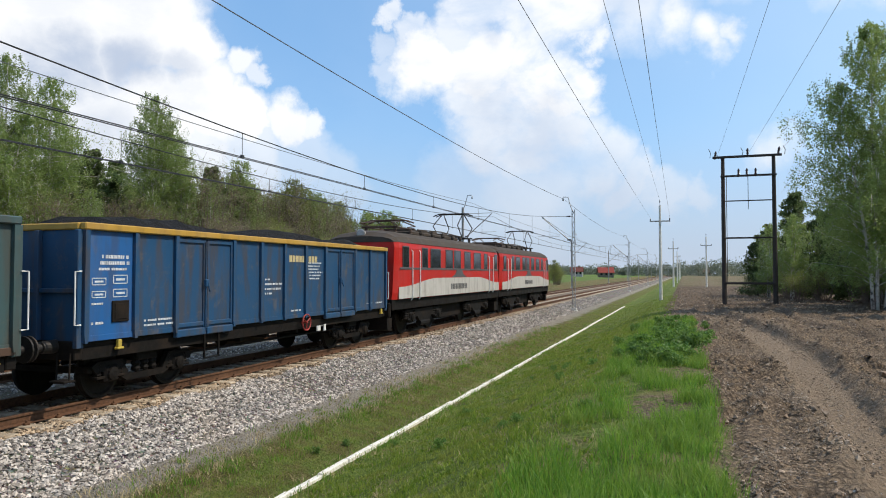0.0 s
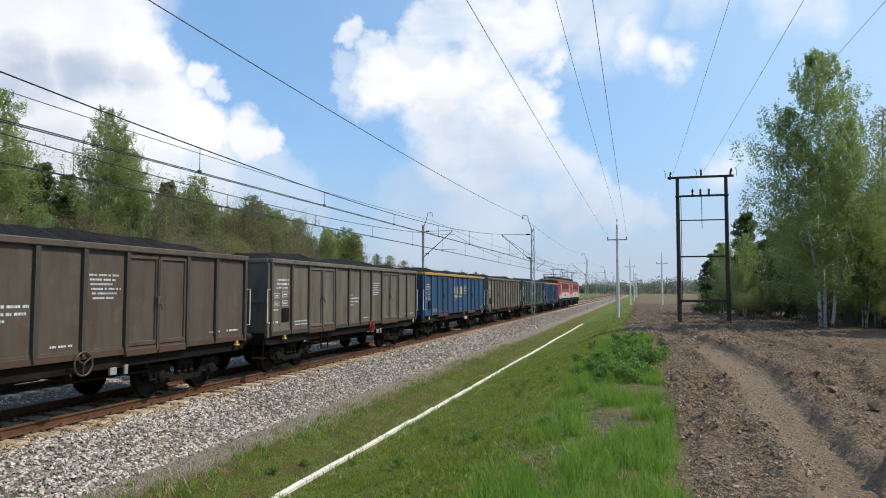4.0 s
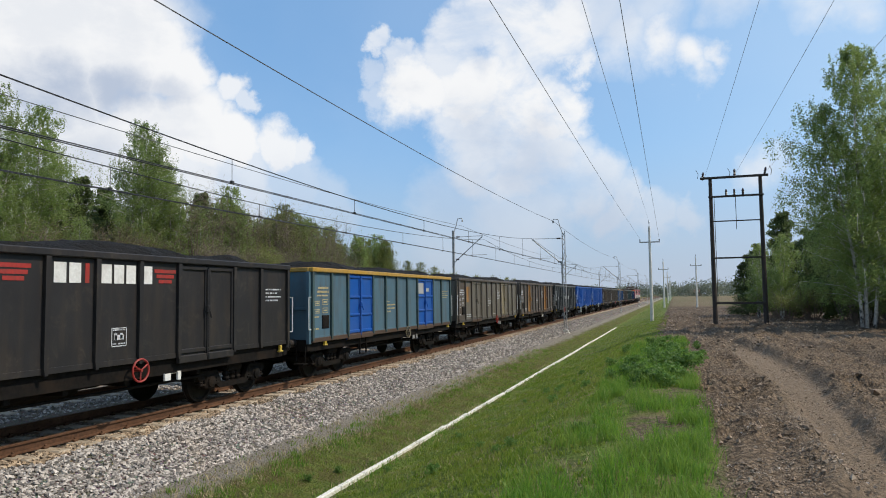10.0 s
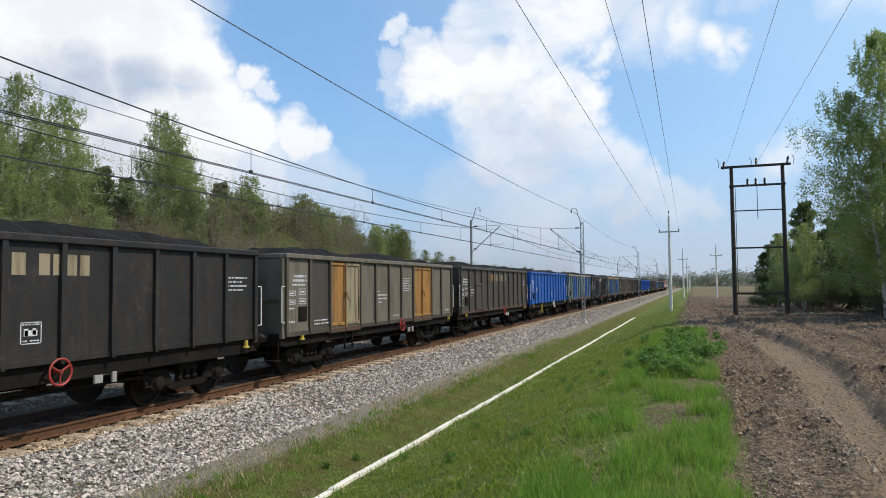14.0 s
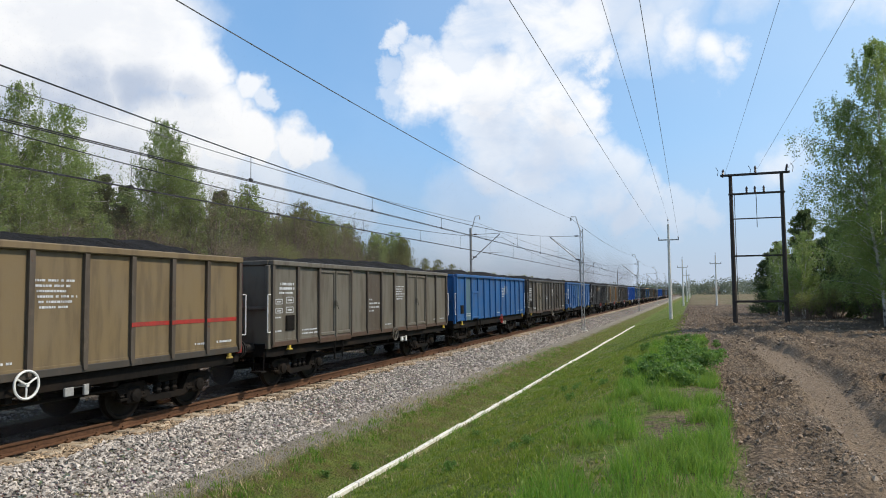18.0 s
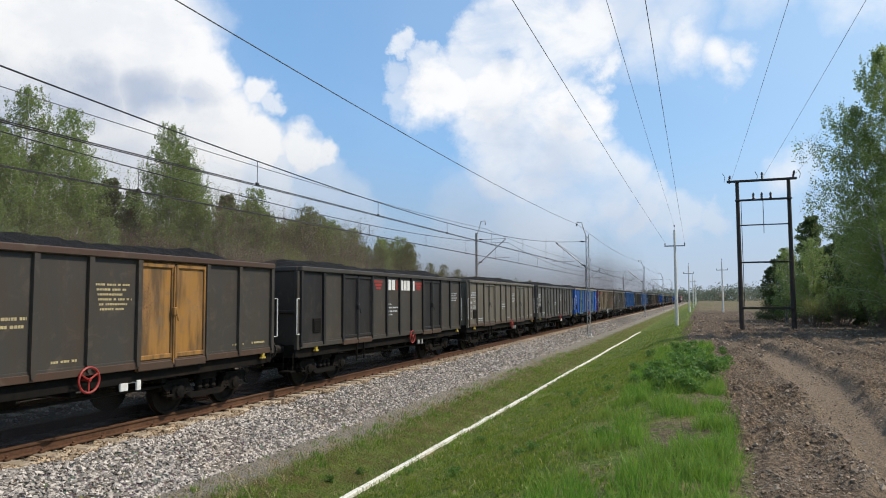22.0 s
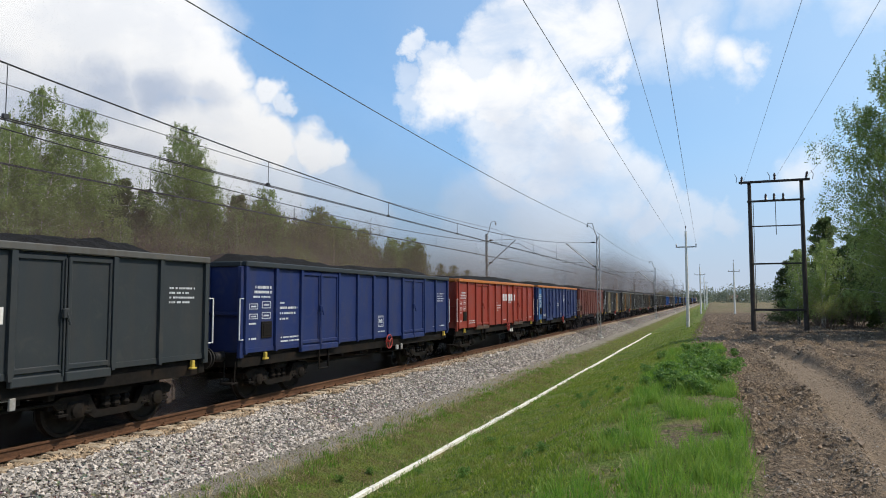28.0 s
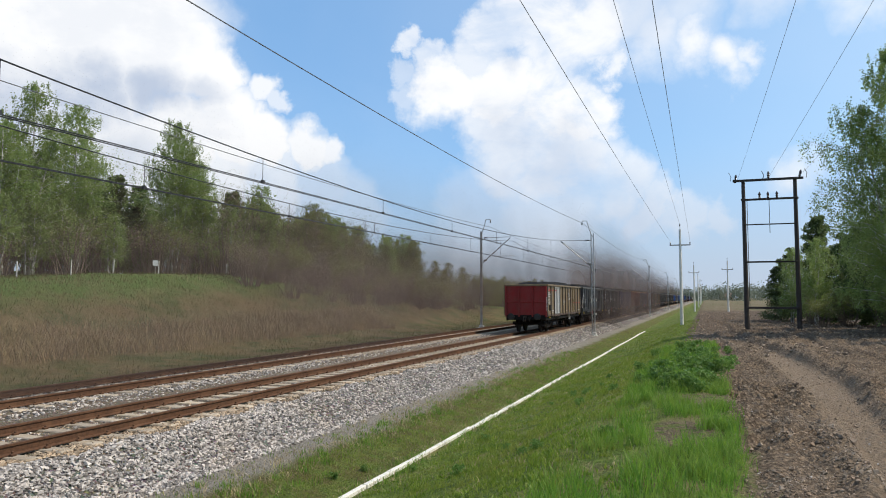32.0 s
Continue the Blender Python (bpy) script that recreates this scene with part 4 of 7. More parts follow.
    blades("tall_grass", pl, hh, ww, 0.75, "tuft", "taller bright green grass tufts on the verge crest", "grass", 13)
    pl, hh, ww = [], [], []
    for _ in range(19000):
        y = rng.uniform(10, 52)
        x = -23.4 - 2.9 * rng.random() + 0.5 * noise.noise((y * 0.2, 3, 1))
        g = noise.noise((x * 0.5, y * 0.35, 21))
        pl.append((x, y, ground_z(x, y)))
        hh.append(rng.uniform(0.25, 0.95) * (1 + 0.7 * g))
        ww.append(0.009)
    for _ in range(9000):
        x, y = rng.uniform(-33, -24), rng.uniform(12, 90)
        if noise.noise((x * 0.35, y * 0.3, 27)) < 0.05:
            continue
        pl.append((x, y, ground_z(x, y)))
        hh.append(rng.uniform(0.06, 0.2))
        ww.append(0.014)
    blades("dry_reeds", pl, hh, ww, 1.0, "reed", "dry straw-coloured reeds and grass at the foot of the bank", "reeds", 10)
    pl, hh, ww = [], [], []
    for _ in range(26000):
        x, y = -18.2 - 17.5 * rng.random() ** 0.7, rng.uniform(10, 90)
        if -26.3 < x < -23.2 and rng.random() < 0.8 or noise.noise((x * 0.35, y * 0.3, 27)) > 0.15 and rng.random() < 0.7:
            continue
        pl.append((x, y, ground_z(x, y)))
        hh.append(rng.uniform(0.06, 0.2))
        ww.append(0.018)
    blades("bank_grass", pl, hh, ww, 0.7, "bank_blade", "green grass on the far railway bank", "grass", 12)

build_grass()

def leaf_cloud(rng, centres, spread, count, size, squash=1.0):
    """Leaf quads scattered round centres: vertices and faces."""
    c = np.repeat(np.asarray(centres, float), count, 0)
    n = len(c)
    sp = np.repeat(np.asarray(spread, float), count) if np.ndim(spread) else np.full(n, spread)
    off = rng.normal(0, 1, (n, 3))
    off *= (rng.random(n) ** 0.5 / np.maximum(np.linalg.norm(off, axis=1), 1e-6))[:, None] * sp[:, None]
    off[:, 2] *= squash
    p = c + off
    u = rng.normal(0, 1, (n, 3))
    u /= np.linalg.norm(u, axis=1)[:, None]
    w = np.cross(u, rng.normal(0, 1, (n, 3)))
    w /= np.linalg.norm(w, axis=1)[:, None]
    s = size * rng.uniform(0.6, 1.3, n)[:, None]
    v = np.stack([p - u * s, p + w * s * 0.6, p + u * s, p - w * s * 0.6], 1)
    f = np.arange(n * 4).reshape(-1, 4)
    return v.reshape(-1, 3).tolist(), f.tolist()

def birch_meshes(seed, h, girth, leaves, leaf_size, crown_base=0.18, wide=0.28, stems=2, taper=0.42, limbs=90):
    """A birch: slim stems, fine rising limbs with drooping leafy sprays, an airy egg-shaped crown."""
    rng = np.random.default_rng(seed)
    t = Shape()
    cs, sp = [], []
    for s in range(stems):
        az0 = seed + 2.1 * s
        out = 0.0 if s == 0 else wide * h * rng.uniform(0.2, 0.45)
        hs = h * (1 if s == 0 else rng.uniform(0.68, 0.86))
        foot = rng.uniform(-0.35, 0.35, 2) * (s > 0)
        pts = [(foot[0] + out * math.cos(az0) * k ** 1.3 + 0.1 * math.sin(5 * k + seed), foot[1] + out * math.sin(az0) * k ** 1.3 + 0.1 * math.cos(4 * k + s), hs * k - 0.1) for k in np.linspace(0, 1, 9)]
        t.tube(pts, [girth * (1 - 0.92 * k) + 0.01 for k in np.linspace(0, 1, 9)], 8)
        n = limbs if s == 0 else limbs // 3
        turn = rng.uniform(0, 6.28)
        for i in range(n):
            k = crown_base + (1 - crown_base) * (i + rng.random()) / n * 0.985
            if s and k < 0.3:
                continue
            j = min(int(k * 8), 7)
            q = Vector(pts[j]).lerp(Vector(pts[j + 1]), k * 8 - j)
            kk = (k - crown_base) / (1 - crown_base)
            az = turn + 2.4 * i + rng.normal(0, 0.35)
            lobe = 0.85 + 0.25 * math.sin(3 * az + 9 * kk + seed)
            ln = (h if s == 0 else 0.6 * h) * wide * (1 - kk) ** taper * (0.55 + 0.45 * min(1, kk * 3.5)) * lobe * rng.uniform(0.7, 1.1) + 0.12
            d = Vector((math.cos(az), math.sin(az), rng.uniform(0.25, 0.7)))
            e = q + d * ln
            md = q.lerp(e, 0.5) + Vector((0, 0, 0.12 * ln))
            tip = e + Vector((math.cos(az), math.sin(az), -1.6)) * 0.16 * ln
            t.tube([q, md, e, tip], [girth * 0.2 * (1 - 0.75 * k) + 0.006, girth * 0.11 * (1 - 0.7 * k) + 0.005, 0.008, 0.003], 4, False)
            for _ in range(5 + int(5 * ln)):
                u = rng.uniform(0.1, 1.0) ** 0.65
                c = q.lerp(md, u * 2) if u < 0.5 else md.lerp(e, u * 2 - 1)
                o = rng.normal(0, 0.10 * ln + 0.05, 3)
                hang = rng.uniform(0.2, 0.75) * (0.35 + 0.3 * ln)
                for s2 in (0.0, 0.4, 0.75, 1.0):
                    cs.append((c.x + o[0], c.y + o[1], c.z + 0.6 * o[2] - hang * s2))
                    sp.append((0.09 + 0.055 * ln) * (1 - 0.35 * s2))
        for i in range(4):
            cs.append((pts[-1][0] + rng.normal(0, 0.08), pts[-1][1] + rng.normal(0, 0.08), pts[-1][2] - 0.3 * i))
            sp.append(0.13)
    count = max(1, round(leaves / len(cs)))
    v, f = leaf_cloud(rng, cs, sp, count, leaf_size, 1.3)
    return t.mesh("trunk", True), mesh_of("crown", v, f)

def pine_meshes(seed, h, girth, leaves):
    rng = np.random.default_rng(seed)
    t = Shape()
    t.tube([(0, 0, -0.1), (0.05, 0.03, h * 0.5), (0, 0, h)], [girth, girth * 0.6, 0.02], 7)
    cs, sp = [], []
    for i in range(100):
        k = 0.03 + 0.97 * (i + rng.random()) / 100
        ln = h * 0.32 * (1.04 - k) ** 0.7 * rng.uniform(0.45, 1.1) + 0.12
        az = rng.uniform(0, 6.28)
        e = (math.cos(az) * ln, math.sin(az) * ln, h * k + 0.1 * ln)
        t.tube([(0, 0, h * k - 0.1), e], [0.03, 0.008], 4, False)
        for u in (0.25, 0.45, 0.62, 0.78, 0.9, 1.0):
            cs.append((e[0] * u + rng.normal(0, 0.08), e[1] * u + rng.normal(0, 0.08), h * k + 0.12 * ln * u))
            sp.append(0.14 + 0.17 * ln)
    v, f = leaf_cloud(rng, cs, sp, max(1, leaves // len(cs)), 0.085, 0.9)
    return t.mesh("trunk", True), mesh_of("crown", v, f)

def shrub_meshes(seed, h, twigs, leaves, leaf_size, wide=0.4, spray=0.13):
    rng = np.random.default_rng(seed)
    t = Shape()
    cs = []
    for i in range(twigs):
        az, r = rng.uniform(0, 6.28), rng.uniform(0.0, 0.25) * h
        b = Vector((math.cos(az) * r, math.sin(az) * r, -0.05))
        e = b + Vector((math.cos(az) * wide * h * rng.uniform(0.1, 0.7), math.sin(az) * wide * h * rng.uniform(0.1, 0.7), h * rng.uniform(0.55, 1.0)))
        m = b.lerp(e, 0.5) + Vector(rng.normal(0, 0.05, 3)) * h
        t.tube([b, m, e], [0.025 + 0.004 * h, 0.016, 0.004], 4, False)
        for _ in range(9):
            k = rng.uniform(0.15, 1.0)
            p = m.lerp(e, k)
            q = p + Vector((rng.normal(0, 0.12), rng.normal(0, 0.12), abs(rng.normal(0.12, 0.08)))) * h
            t.tube([p, q], [0.009, 0.003], 3, False)
            cs.append(tuple(q))
    v, f = leaf_cloud(rng, cs, spray * h, max(1, leaves // len(cs)), leaf_size)
    return t.mesh("branches"), mesh_of("foliage", v, f)

def plant(name, meshes, m, bark, leaf, label, category, group, names=("trunk", "crown")):
    e = thing(name, m, label, category, group)
    for n, me, ma in zip(names, meshes, (bark, leaf)):
        o = part(n, me, ma, e)
        if n in ("branchwork", "stalk", "foliage"):
            o["kind"] = "stuff"
    return e

def at(x, y, turn=0.0, s=1.0, sz=None, sink=0.0):
    return pose(x, y, ground_z(x, y) - sink, 0, 0, turn) @ Matrix.Diagonal((s, s, sz or s, 1))

def build_plants():
    rng = np.random.default_rng(17)
    b1 = birch_meshes(1, 12.5, 0.07, 105000, 0.042, 0.08, 0.345, 3, 0.6, 150)
    b2 = birch_meshes(2, 12.0, 0.085, 36000, 0.058, 0.14, 0.36, 3, 0.62, 110)
    b3 = birch_meshes(3, 10.5, 0.075, 18000, 0.068, 0.12, 0.36, 3, 0.6, 80)
    b4 = birch_meshes(5, 8.0, 0.065, 11000, 0.072, 0.08, 0.36, 3, 0.55, 70)
    p1, p2 = pine_meshes(4, 8.5, 0.14, 21000), pine_meshes(6, 7.0, 0.12, 19000)
    s1, s2 = shrub_meshes(7, 4.0, 34, 900, 0.07), shrub_meshes(8, 4.0, 40, 3800, 0.075, 0.5)
    s3 = shrub_meshes(9, 4.5, 46, 200, 0.06, 0.45)
    bare = shrub_meshes(41, 8.0, 46, 1800, 0.045, 0.40, 0.03)
    # birches and firs beside the ploughed field
    fg = "trees beside the field"
    plant("birch_tree", b1, at(9.3, 41.3, 20, 1.2), "bark", "leaf", "tall leafy birch with several white stems by the field", "tree", fg)
    for x, y, r, s, k in ((11.6, 42.4, 140, 0.58, b1), (12.6, 44.5, 120, 0.72, b3), (11.6, 50.0, 60, 0.95, b2), (15.0, 46.0, 200, 1.0, b2), (14.0, 38.5, 300, 0.8, b4), (7.6, 58.0, 10, 0.62, b3), (7.0, 66, 70, 0.8, b4), (16.5, 36.0, 150, 1.05, b1)):
        plant("birch_tree", k, at(x, y, r, s), "bark", "leaf", "leafy birch at the edge of the wood", "tree", fg)
    for x, y, r, s, k in ((6.6, 73, 50, 0.8, p2), (8.5, 66, 90, 0.7, p1), (11.0, 60, 130, 1.1, p2), (13.6, 55, 170, 1.0, p1), (15.8, 51, 20, 1.1, p2), (17.6, 45, 60, 1.15, p1), (18.5, 40, 80, 1.1, p2), (19.6, 35, 0, 1.2, p1), (9.6, 71, 0, 1.1, p1), (21, 42, 0, 1.25, p1), (17, 58, 0, 1.2, p2), (7.2, 69, 200, 0.75, p1), (12.4, 57, 0, 1.0, p1), (14.6, 50.5, 70, 1.0, p2), (16.8, 47.5, 10, 1.2, p1), (10.2, 63, 40, 1.0, p2), (22, 36, 0, 1.3, p1), (24, 44, 0, 1.4, p2), (20.2, 38, 0, 1.2, p1)):
        plant("pine_tree", k, at(x, y, r, s), "dark_bark", "leaf_dark", "dark green pine in the shade of the wood", "tree", fg)
    plant("catkin_tree", birch_meshes(21, 10.5, 0.09, 4200, 0.06, 0.3, 0.24, 2), at(14.7, 49.5, 0, 1.28), "dark_bark", "leaf_yellow", "half-bare tree with pale yellow spring buds", "tree", fg)
    for x, y, s in ((10.2, 46, 0.55), (13.5, 47, 0.6), (7.4, 54, 0.45), (16, 41, 0.6), (12.5, 40.5, 0.4), (8.0, 62, 0.7), (9.6, 58, 0.6), (11.4, 54, 0.7), (13, 50, 0.7), (15, 44, 0.8), (17.2, 39, 0.8), (18.8, 36, 0.8), (20, 33, 0.8), (11, 43.5, 0.45), (14.2, 42.2, 0.6)):
        plant("shrub", s2, at(x, y, rng.uniform(0, 360), s), "twig", "leaf_mid", "low leafy shrub under the birches", "shrub", fg, ("branchwork", "foliage"))
    # the wood on the far bank
    bg = "wood on the railway bank"
    for x, y, r, s, k in ((-38, 31.2, 0, 0.98, b2), (-38.5, 34.6, 80, 0.93, b2), (-37, 28.2, 140, 0.85, b3), (-41, 29, 30, 0.95, b3), (-37.5, 33.0, 250, 0.70, b4), (-38, 43.3, 200, 1.0, b2), (-38.6, 45.2, 40, 0.93, b2), (-39.5, 47.0, 10, 0.92, b3), (-36.8, 45.2, 300, 0.82, b4), (-36, 47.5, 60, 0.72, b4),
                          (-40, 25.5, 90, 0.9, b2), (-43, 33, 0, 0.8, b3), (-36.4, 30.0, 20, 0.62, b4), (-36.5, 36.0, 20, 0.5, b4)):
        plant("birch_tree", k, at(x, y, r, s), "bark", "leaf", "slender birch with fresh leaves on the railway bank", "tree", bg)
    for x, y, r, s, k in ((-42, 38.5, 0, 0.92, p1), (-43, 41, 0, 1.0, p2), (-41, 40.5, 0, 0.86, p1), (-44, 36.5, 0, 1.0, p1), (-40.5, 37.5, 0, 0.82, p2), (-42, 44, 0, 0.85, p2), (-44, 30, 0, 1.0, p2), (-44, 26, 0, 1.0, p1), (-45, 47, 0, 0.9, p1), (-40, 53, 0, 0.95, p1), (-42, 50, 0, 0.9, p2)):
        plant("pine_tree", k, at(x, y, r, s), "dark_bark", "leaf_dark", "dark pine between the birches on the bank", "tree", bg)
    for i in range(58):
        u = i / 57
        x, y = -36 + 1.5 * u + rng.uniform(-6.0, 1.0), 50 + 34 * u + rng.uniform(-1, 1)
        k, leaf = ((b4, "leaf_mid"), (b3, "leaf_mid"), (b4, "leaf"), (b3, "leaf"), (b4, "leaf_mid"), (b3, "leaf_mid"), (b4, "leaf"))[int(rng.integers(0, 7))]
        s = {id(b4): 0.98, id(b3): 0.76}[id(k)] * rng.uniform(0.78, 1.08)
        plant("young_tree", k, at(x, y, rng.uniform(0, 360), s), "dark_bark", leaf, "young tree with thin spring leaves in the thicket", "tree", bg)
    for i in range(8):
        plant("bare_tree", bare, at(-34.5 + rng.uniform(-2, 1), 47 + 3.2 * i, rng.uniform(0, 360), rng.uniform(0.7, 0.95)), "twig", "leaf_mid", "bare grey-brown tree with budding twigs", "tree", bg)
    for i in range(70):
        u = i / 69
        x, y = -30.5 + 1.0 * u + rng.uniform(-4, 2.2), 43 + 42 * u + rng.uniform(-1.5, 1.5)
        k, leaf = ((s1, "leaf_mid"), (s3, "leaf_mid"), (s3, "leaf_mid"), (s2, "leaf_mid"))[int(rng.integers(0, 4))]
        plant("thicket_shrub", k, at(x, y, rng.uniform(0, 360), rng.uniform(0.4, 0.8)), "twig", leaf, "bare brown thicket shrub with a few leaves", "shrub", bg, ("branchwork", "foliage"))
    for i in range(44):
        x, y = rng.uniform(-44, -35.6), 20 + i * 0.75
        plant("thicket_shrub", s1 if i % 3 else s3, at(x, y, rng.uniform(0, 360), rng.uniform(0.5, 1.0)), "twig", "leaf_mid", "bare brown undergrowth shrub in the wood", "shrub", bg, ("branchwork", "foliage"))
    for i in range(16):
        plant("young_tree", b4, at(-47 - 3 * (i % 2) + rng.uniform(-1, 1), 21 + 2.2 * i, rng.uniform(0, 360), rng.uniform(0.8, 1.0)), "dark_bark", "leaf_mid", "leafy young tree deeper in the wood", "tree", bg)
    for i in range(44):
        u = i / 43
        x, y = -31 + 4 * u + rng.uniform(-4, 2), 84 + 75 * u
        k = (s2, b3, b4)[int(rng.integers(0, 3))]
        plant("young_tree", k, at(x, y, rng.uniform(0, 360), rng.uniform(0.75, 1.1) * {id(b4): 0.62, id(b3): 0.48}.get(id(k), 1.0)), "twig", "leaf_mid", "small tree along the line, thinly leaved", "tree", bg)
    # far woods on the horizon, distance haze mixed into their leaf colour
    rg = np.random.default_rng(31)
    cs, sp = [], []
    for i in range(900):
        a = radians(-75 + 105 * i / 900)
        d = rg.uniform(520, 760)
        x, y = math.sin(a) * d, math.cos(a) * d
        hgt = rg.uniform(3, 8) + 5 * (0.5 + 0.5 * math.sin(a * 9))
        cs += [(x, y, hgt * 0.4), (x, y, hgt * 0.8)]
        sp += [hgt * 0.6, hgt * 0.5]
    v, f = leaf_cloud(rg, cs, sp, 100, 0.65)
    tagged(part("far_woods", mesh_of("far_woods", v, f), "leaf_far"), "distant wood along the horizon, haze put into its leaf colour", "woods", kind="stuff")
    # weeds on the verge
    s = Shape()
    rg = np.random.default_rng(5)
    v, f = leaf_cloud(rg, [(rg.normal(0, 0.13), rg.normal(0, 0.13), rg.uniform(0.04, 0.36)) for _ in range(44)], 0.09, 8, 0.042)
    weed = mesh_of("weed_leaves", v, f)
    st = Shape()
    for i in range(7):
        st.tube([(rg.normal(0, 0.04), rg.normal(0, 0.04), -0.05), (rg.normal(0, 0.12), rg.normal(0, 0.12), 0.3)], [0.006, 0.003], 4, False)
    stems = st.mesh("weed_stems")
    spots = [(-2.05, 16.8, 0.6), (-3.2, 20.5, 0.5), (-0.6, 15.0, 1.1), (-0.15, 14.4, 0.9), (0.08, 15.6, 1.0), (-0.95, 16.8, 1.2), (-0.4, 17.4, 1.3), (0.05, 18.2, 1.2), (-1.15, 19.3, 1.2), (-0.5, 20.0, 1.4),
             (0.1, 21.0, 1.1), (-1.5, 17.6, 0.7), (-0.75, 22.4, 1.3), (-1.8, 21.2, 0.9), (-0.1, 24.0, 1.1), (-6.4, 11.6, 0.45), (-6.2, 12.4, 0.4), (-5.4, 12.9, 0.4), (-1.7, 26.5, 1.0), (-0.9, 28.5, 1.1)]
    spots = [(x, y, 0.75 * k) for x, y, k in spots]
    # the thick nettle patch on the crest
    for _ in range(34):
        y = rg.uniform(14.5, 31)
        spots.append((rg.uniform(-1.1, 0.5) + 0.02 * (y - 15), y, rg.uniform(0.4, 0.95)))
    for _ in range(14):
        spots.append((rg.uniform(-4.6, -1.3), rg.uniform(8, 24), rg.uniform(0.25, 0.5)))
    for x, y, k in spots:
        plant("weed_clump", (stems, weed), at(x, y, rg.uniform(0, 360), k), "herb", "herb", "dark green leafy weed clump on the grass verge", "weed", "weeds on the verge", ("stalk", "foliage"))

build_plants()

# ---- the drain edging in the ditch ----
def build_channel():
    t = thing("drain_channel", pose(0, 0, 0), "narrow whitened concrete drain edging in the grassy ditch", "drain channel")
    s = Shape()
    s.box(-0.05, 0.05, -0.49, 0.49, -0.12, 0.03, 0.012)
    me = s.mesh("drain_segment")
    rng = random.Random(3)
    y = 6.0
    while y < 74:
        x = -5.72 + 0.02 * math.sin(y * 0.35)
        part("drain_segment", me, "white_concrete", t, "", pose(x + rng.uniform(-0.01, 0.01), y, -1.06 + rng.uniform(-0.008, 0.008), rng.uniform(-0.5, 0.5), rng.uniform(-2, 2), rng.uniform(-0.7, 0.7)))
        y += 1.0
    return t

build_channel()

# ---- overhead line ----
MAST_YS = [-3.0, 57.3, 118.5, 180, 241, 302, 363, 424]

def mast_parts(side, near_lattice):
    """A catenary mast; side +1: stands right of its track, arm to the left."""
    post, arm, ins, brk, foot = Shape(), Shape(), Shape(), Shape(), Shape()
    foot.box(-0.3, 0.3, -0.3, 0.3, -0.9, 0.12, 0.04)
    foot.box(-0.2, 0.2, -0.2, 0.2, 0.1, 0.3, 0.03)
    H = 8.25
    if near_lattice:
        for sx in (-1, 1):
            post.box(sx * 0.11 - 0.025, sx * 0.11 + 0.025, -0.07, 0.07, 0.2, H)
        n = 20
        for i in range(n):
            z0, z1 = 0.4 + (H - 0.5) * i / n, 0.4 + (H - 0.5) * (i + 1) / n
            a, b = (-0.1, 0.1) if i % 2 else (0.1, -0.1)
            for yy in (-0.065, 0.065):
                post.tube([(a, yy, z0), (b, yy, z1)], 0.014, 4, False)
    else:
        post.box(-0.09, 0.09, -0.09, 0.09, 0.2, H, 0.02)
    k = -side
    arm.tube([(k * 0.1, 0, 5.55), (k * 2.55, 0, 7.65)], 0.04, 6)
    arm.tube([(k * 0.1, 0, 7.68), (k * 2.6, 0, 7.72)], 0.022, 6)
    arm.tube([(k * 1.1, 0, 6.1), (k * 2.9, 0, 6.12)], 0.02, 5)
    ins2 = Shape()
    for o, x, z in ((ins, 0.35, 5.78), (ins2, 0.4, 7.69)):
        o.lathe((k * x, 0, z), [(-0.16, 0.03)] + [(-0.14 + 0.03 * i, 0.075 if i % 2 else 0.035) for i in range(10)] + [(0.16, 0.03)], "x", 10)
    brk.tube([(0, 0, H - 0.3), (k * 0.25, 0, H + 0.35), (k * 0.42, 0, H + 1.0), (k * 0.8, 0, H + 1.02), (k * 0.82, 0, H + 0.9)], 0.035, 6)
    brk.lathe((k * 0.82, 0, H + 0.8), [(-0.1, 0.05), (-0.05, 0.07), (0, 0.05), (0.05, 0.07), (0.1, 0.04)], "z", 10)
    return (("post", post.mesh("post"), "galv"), ("arm", arm.mesh("arm"), "galv"), ("insulator", ins.mesh("insulator"), "porcelain"), ("insulator", ins2.mesh("insulator"), "porcelain"), ("bracket", brk.mesh("bracket"), "galv"), ("footing", foot.mesh("footing"), "concrete"))

def build_masts():
    for side, mx, z in ((1, -8.4, -0.8), (-1, -17.75, -0.35)):
        kit = mast_parts(side, side == 1)
        for y in MAST_YS:
            e = thing("catenary_mast", pose(mx, y, z), "grey steel lattice catenary mast on a concrete footing" if side == 1 else "slim grey catenary mast beside the far track", "catenary mast", "masts along the line")
            for n, me, ma in kit:
                part(n, me, ma, e)

build_masts()

def hung(a, b, sag, n=24):
    a, b = Vector(a), Vector(b)
    return [tuple(a.lerp(b, i / n) - Vector((0, 0, 4 * sag * (i / n) * (1 - i / n)))) for i in range(n + 1)]

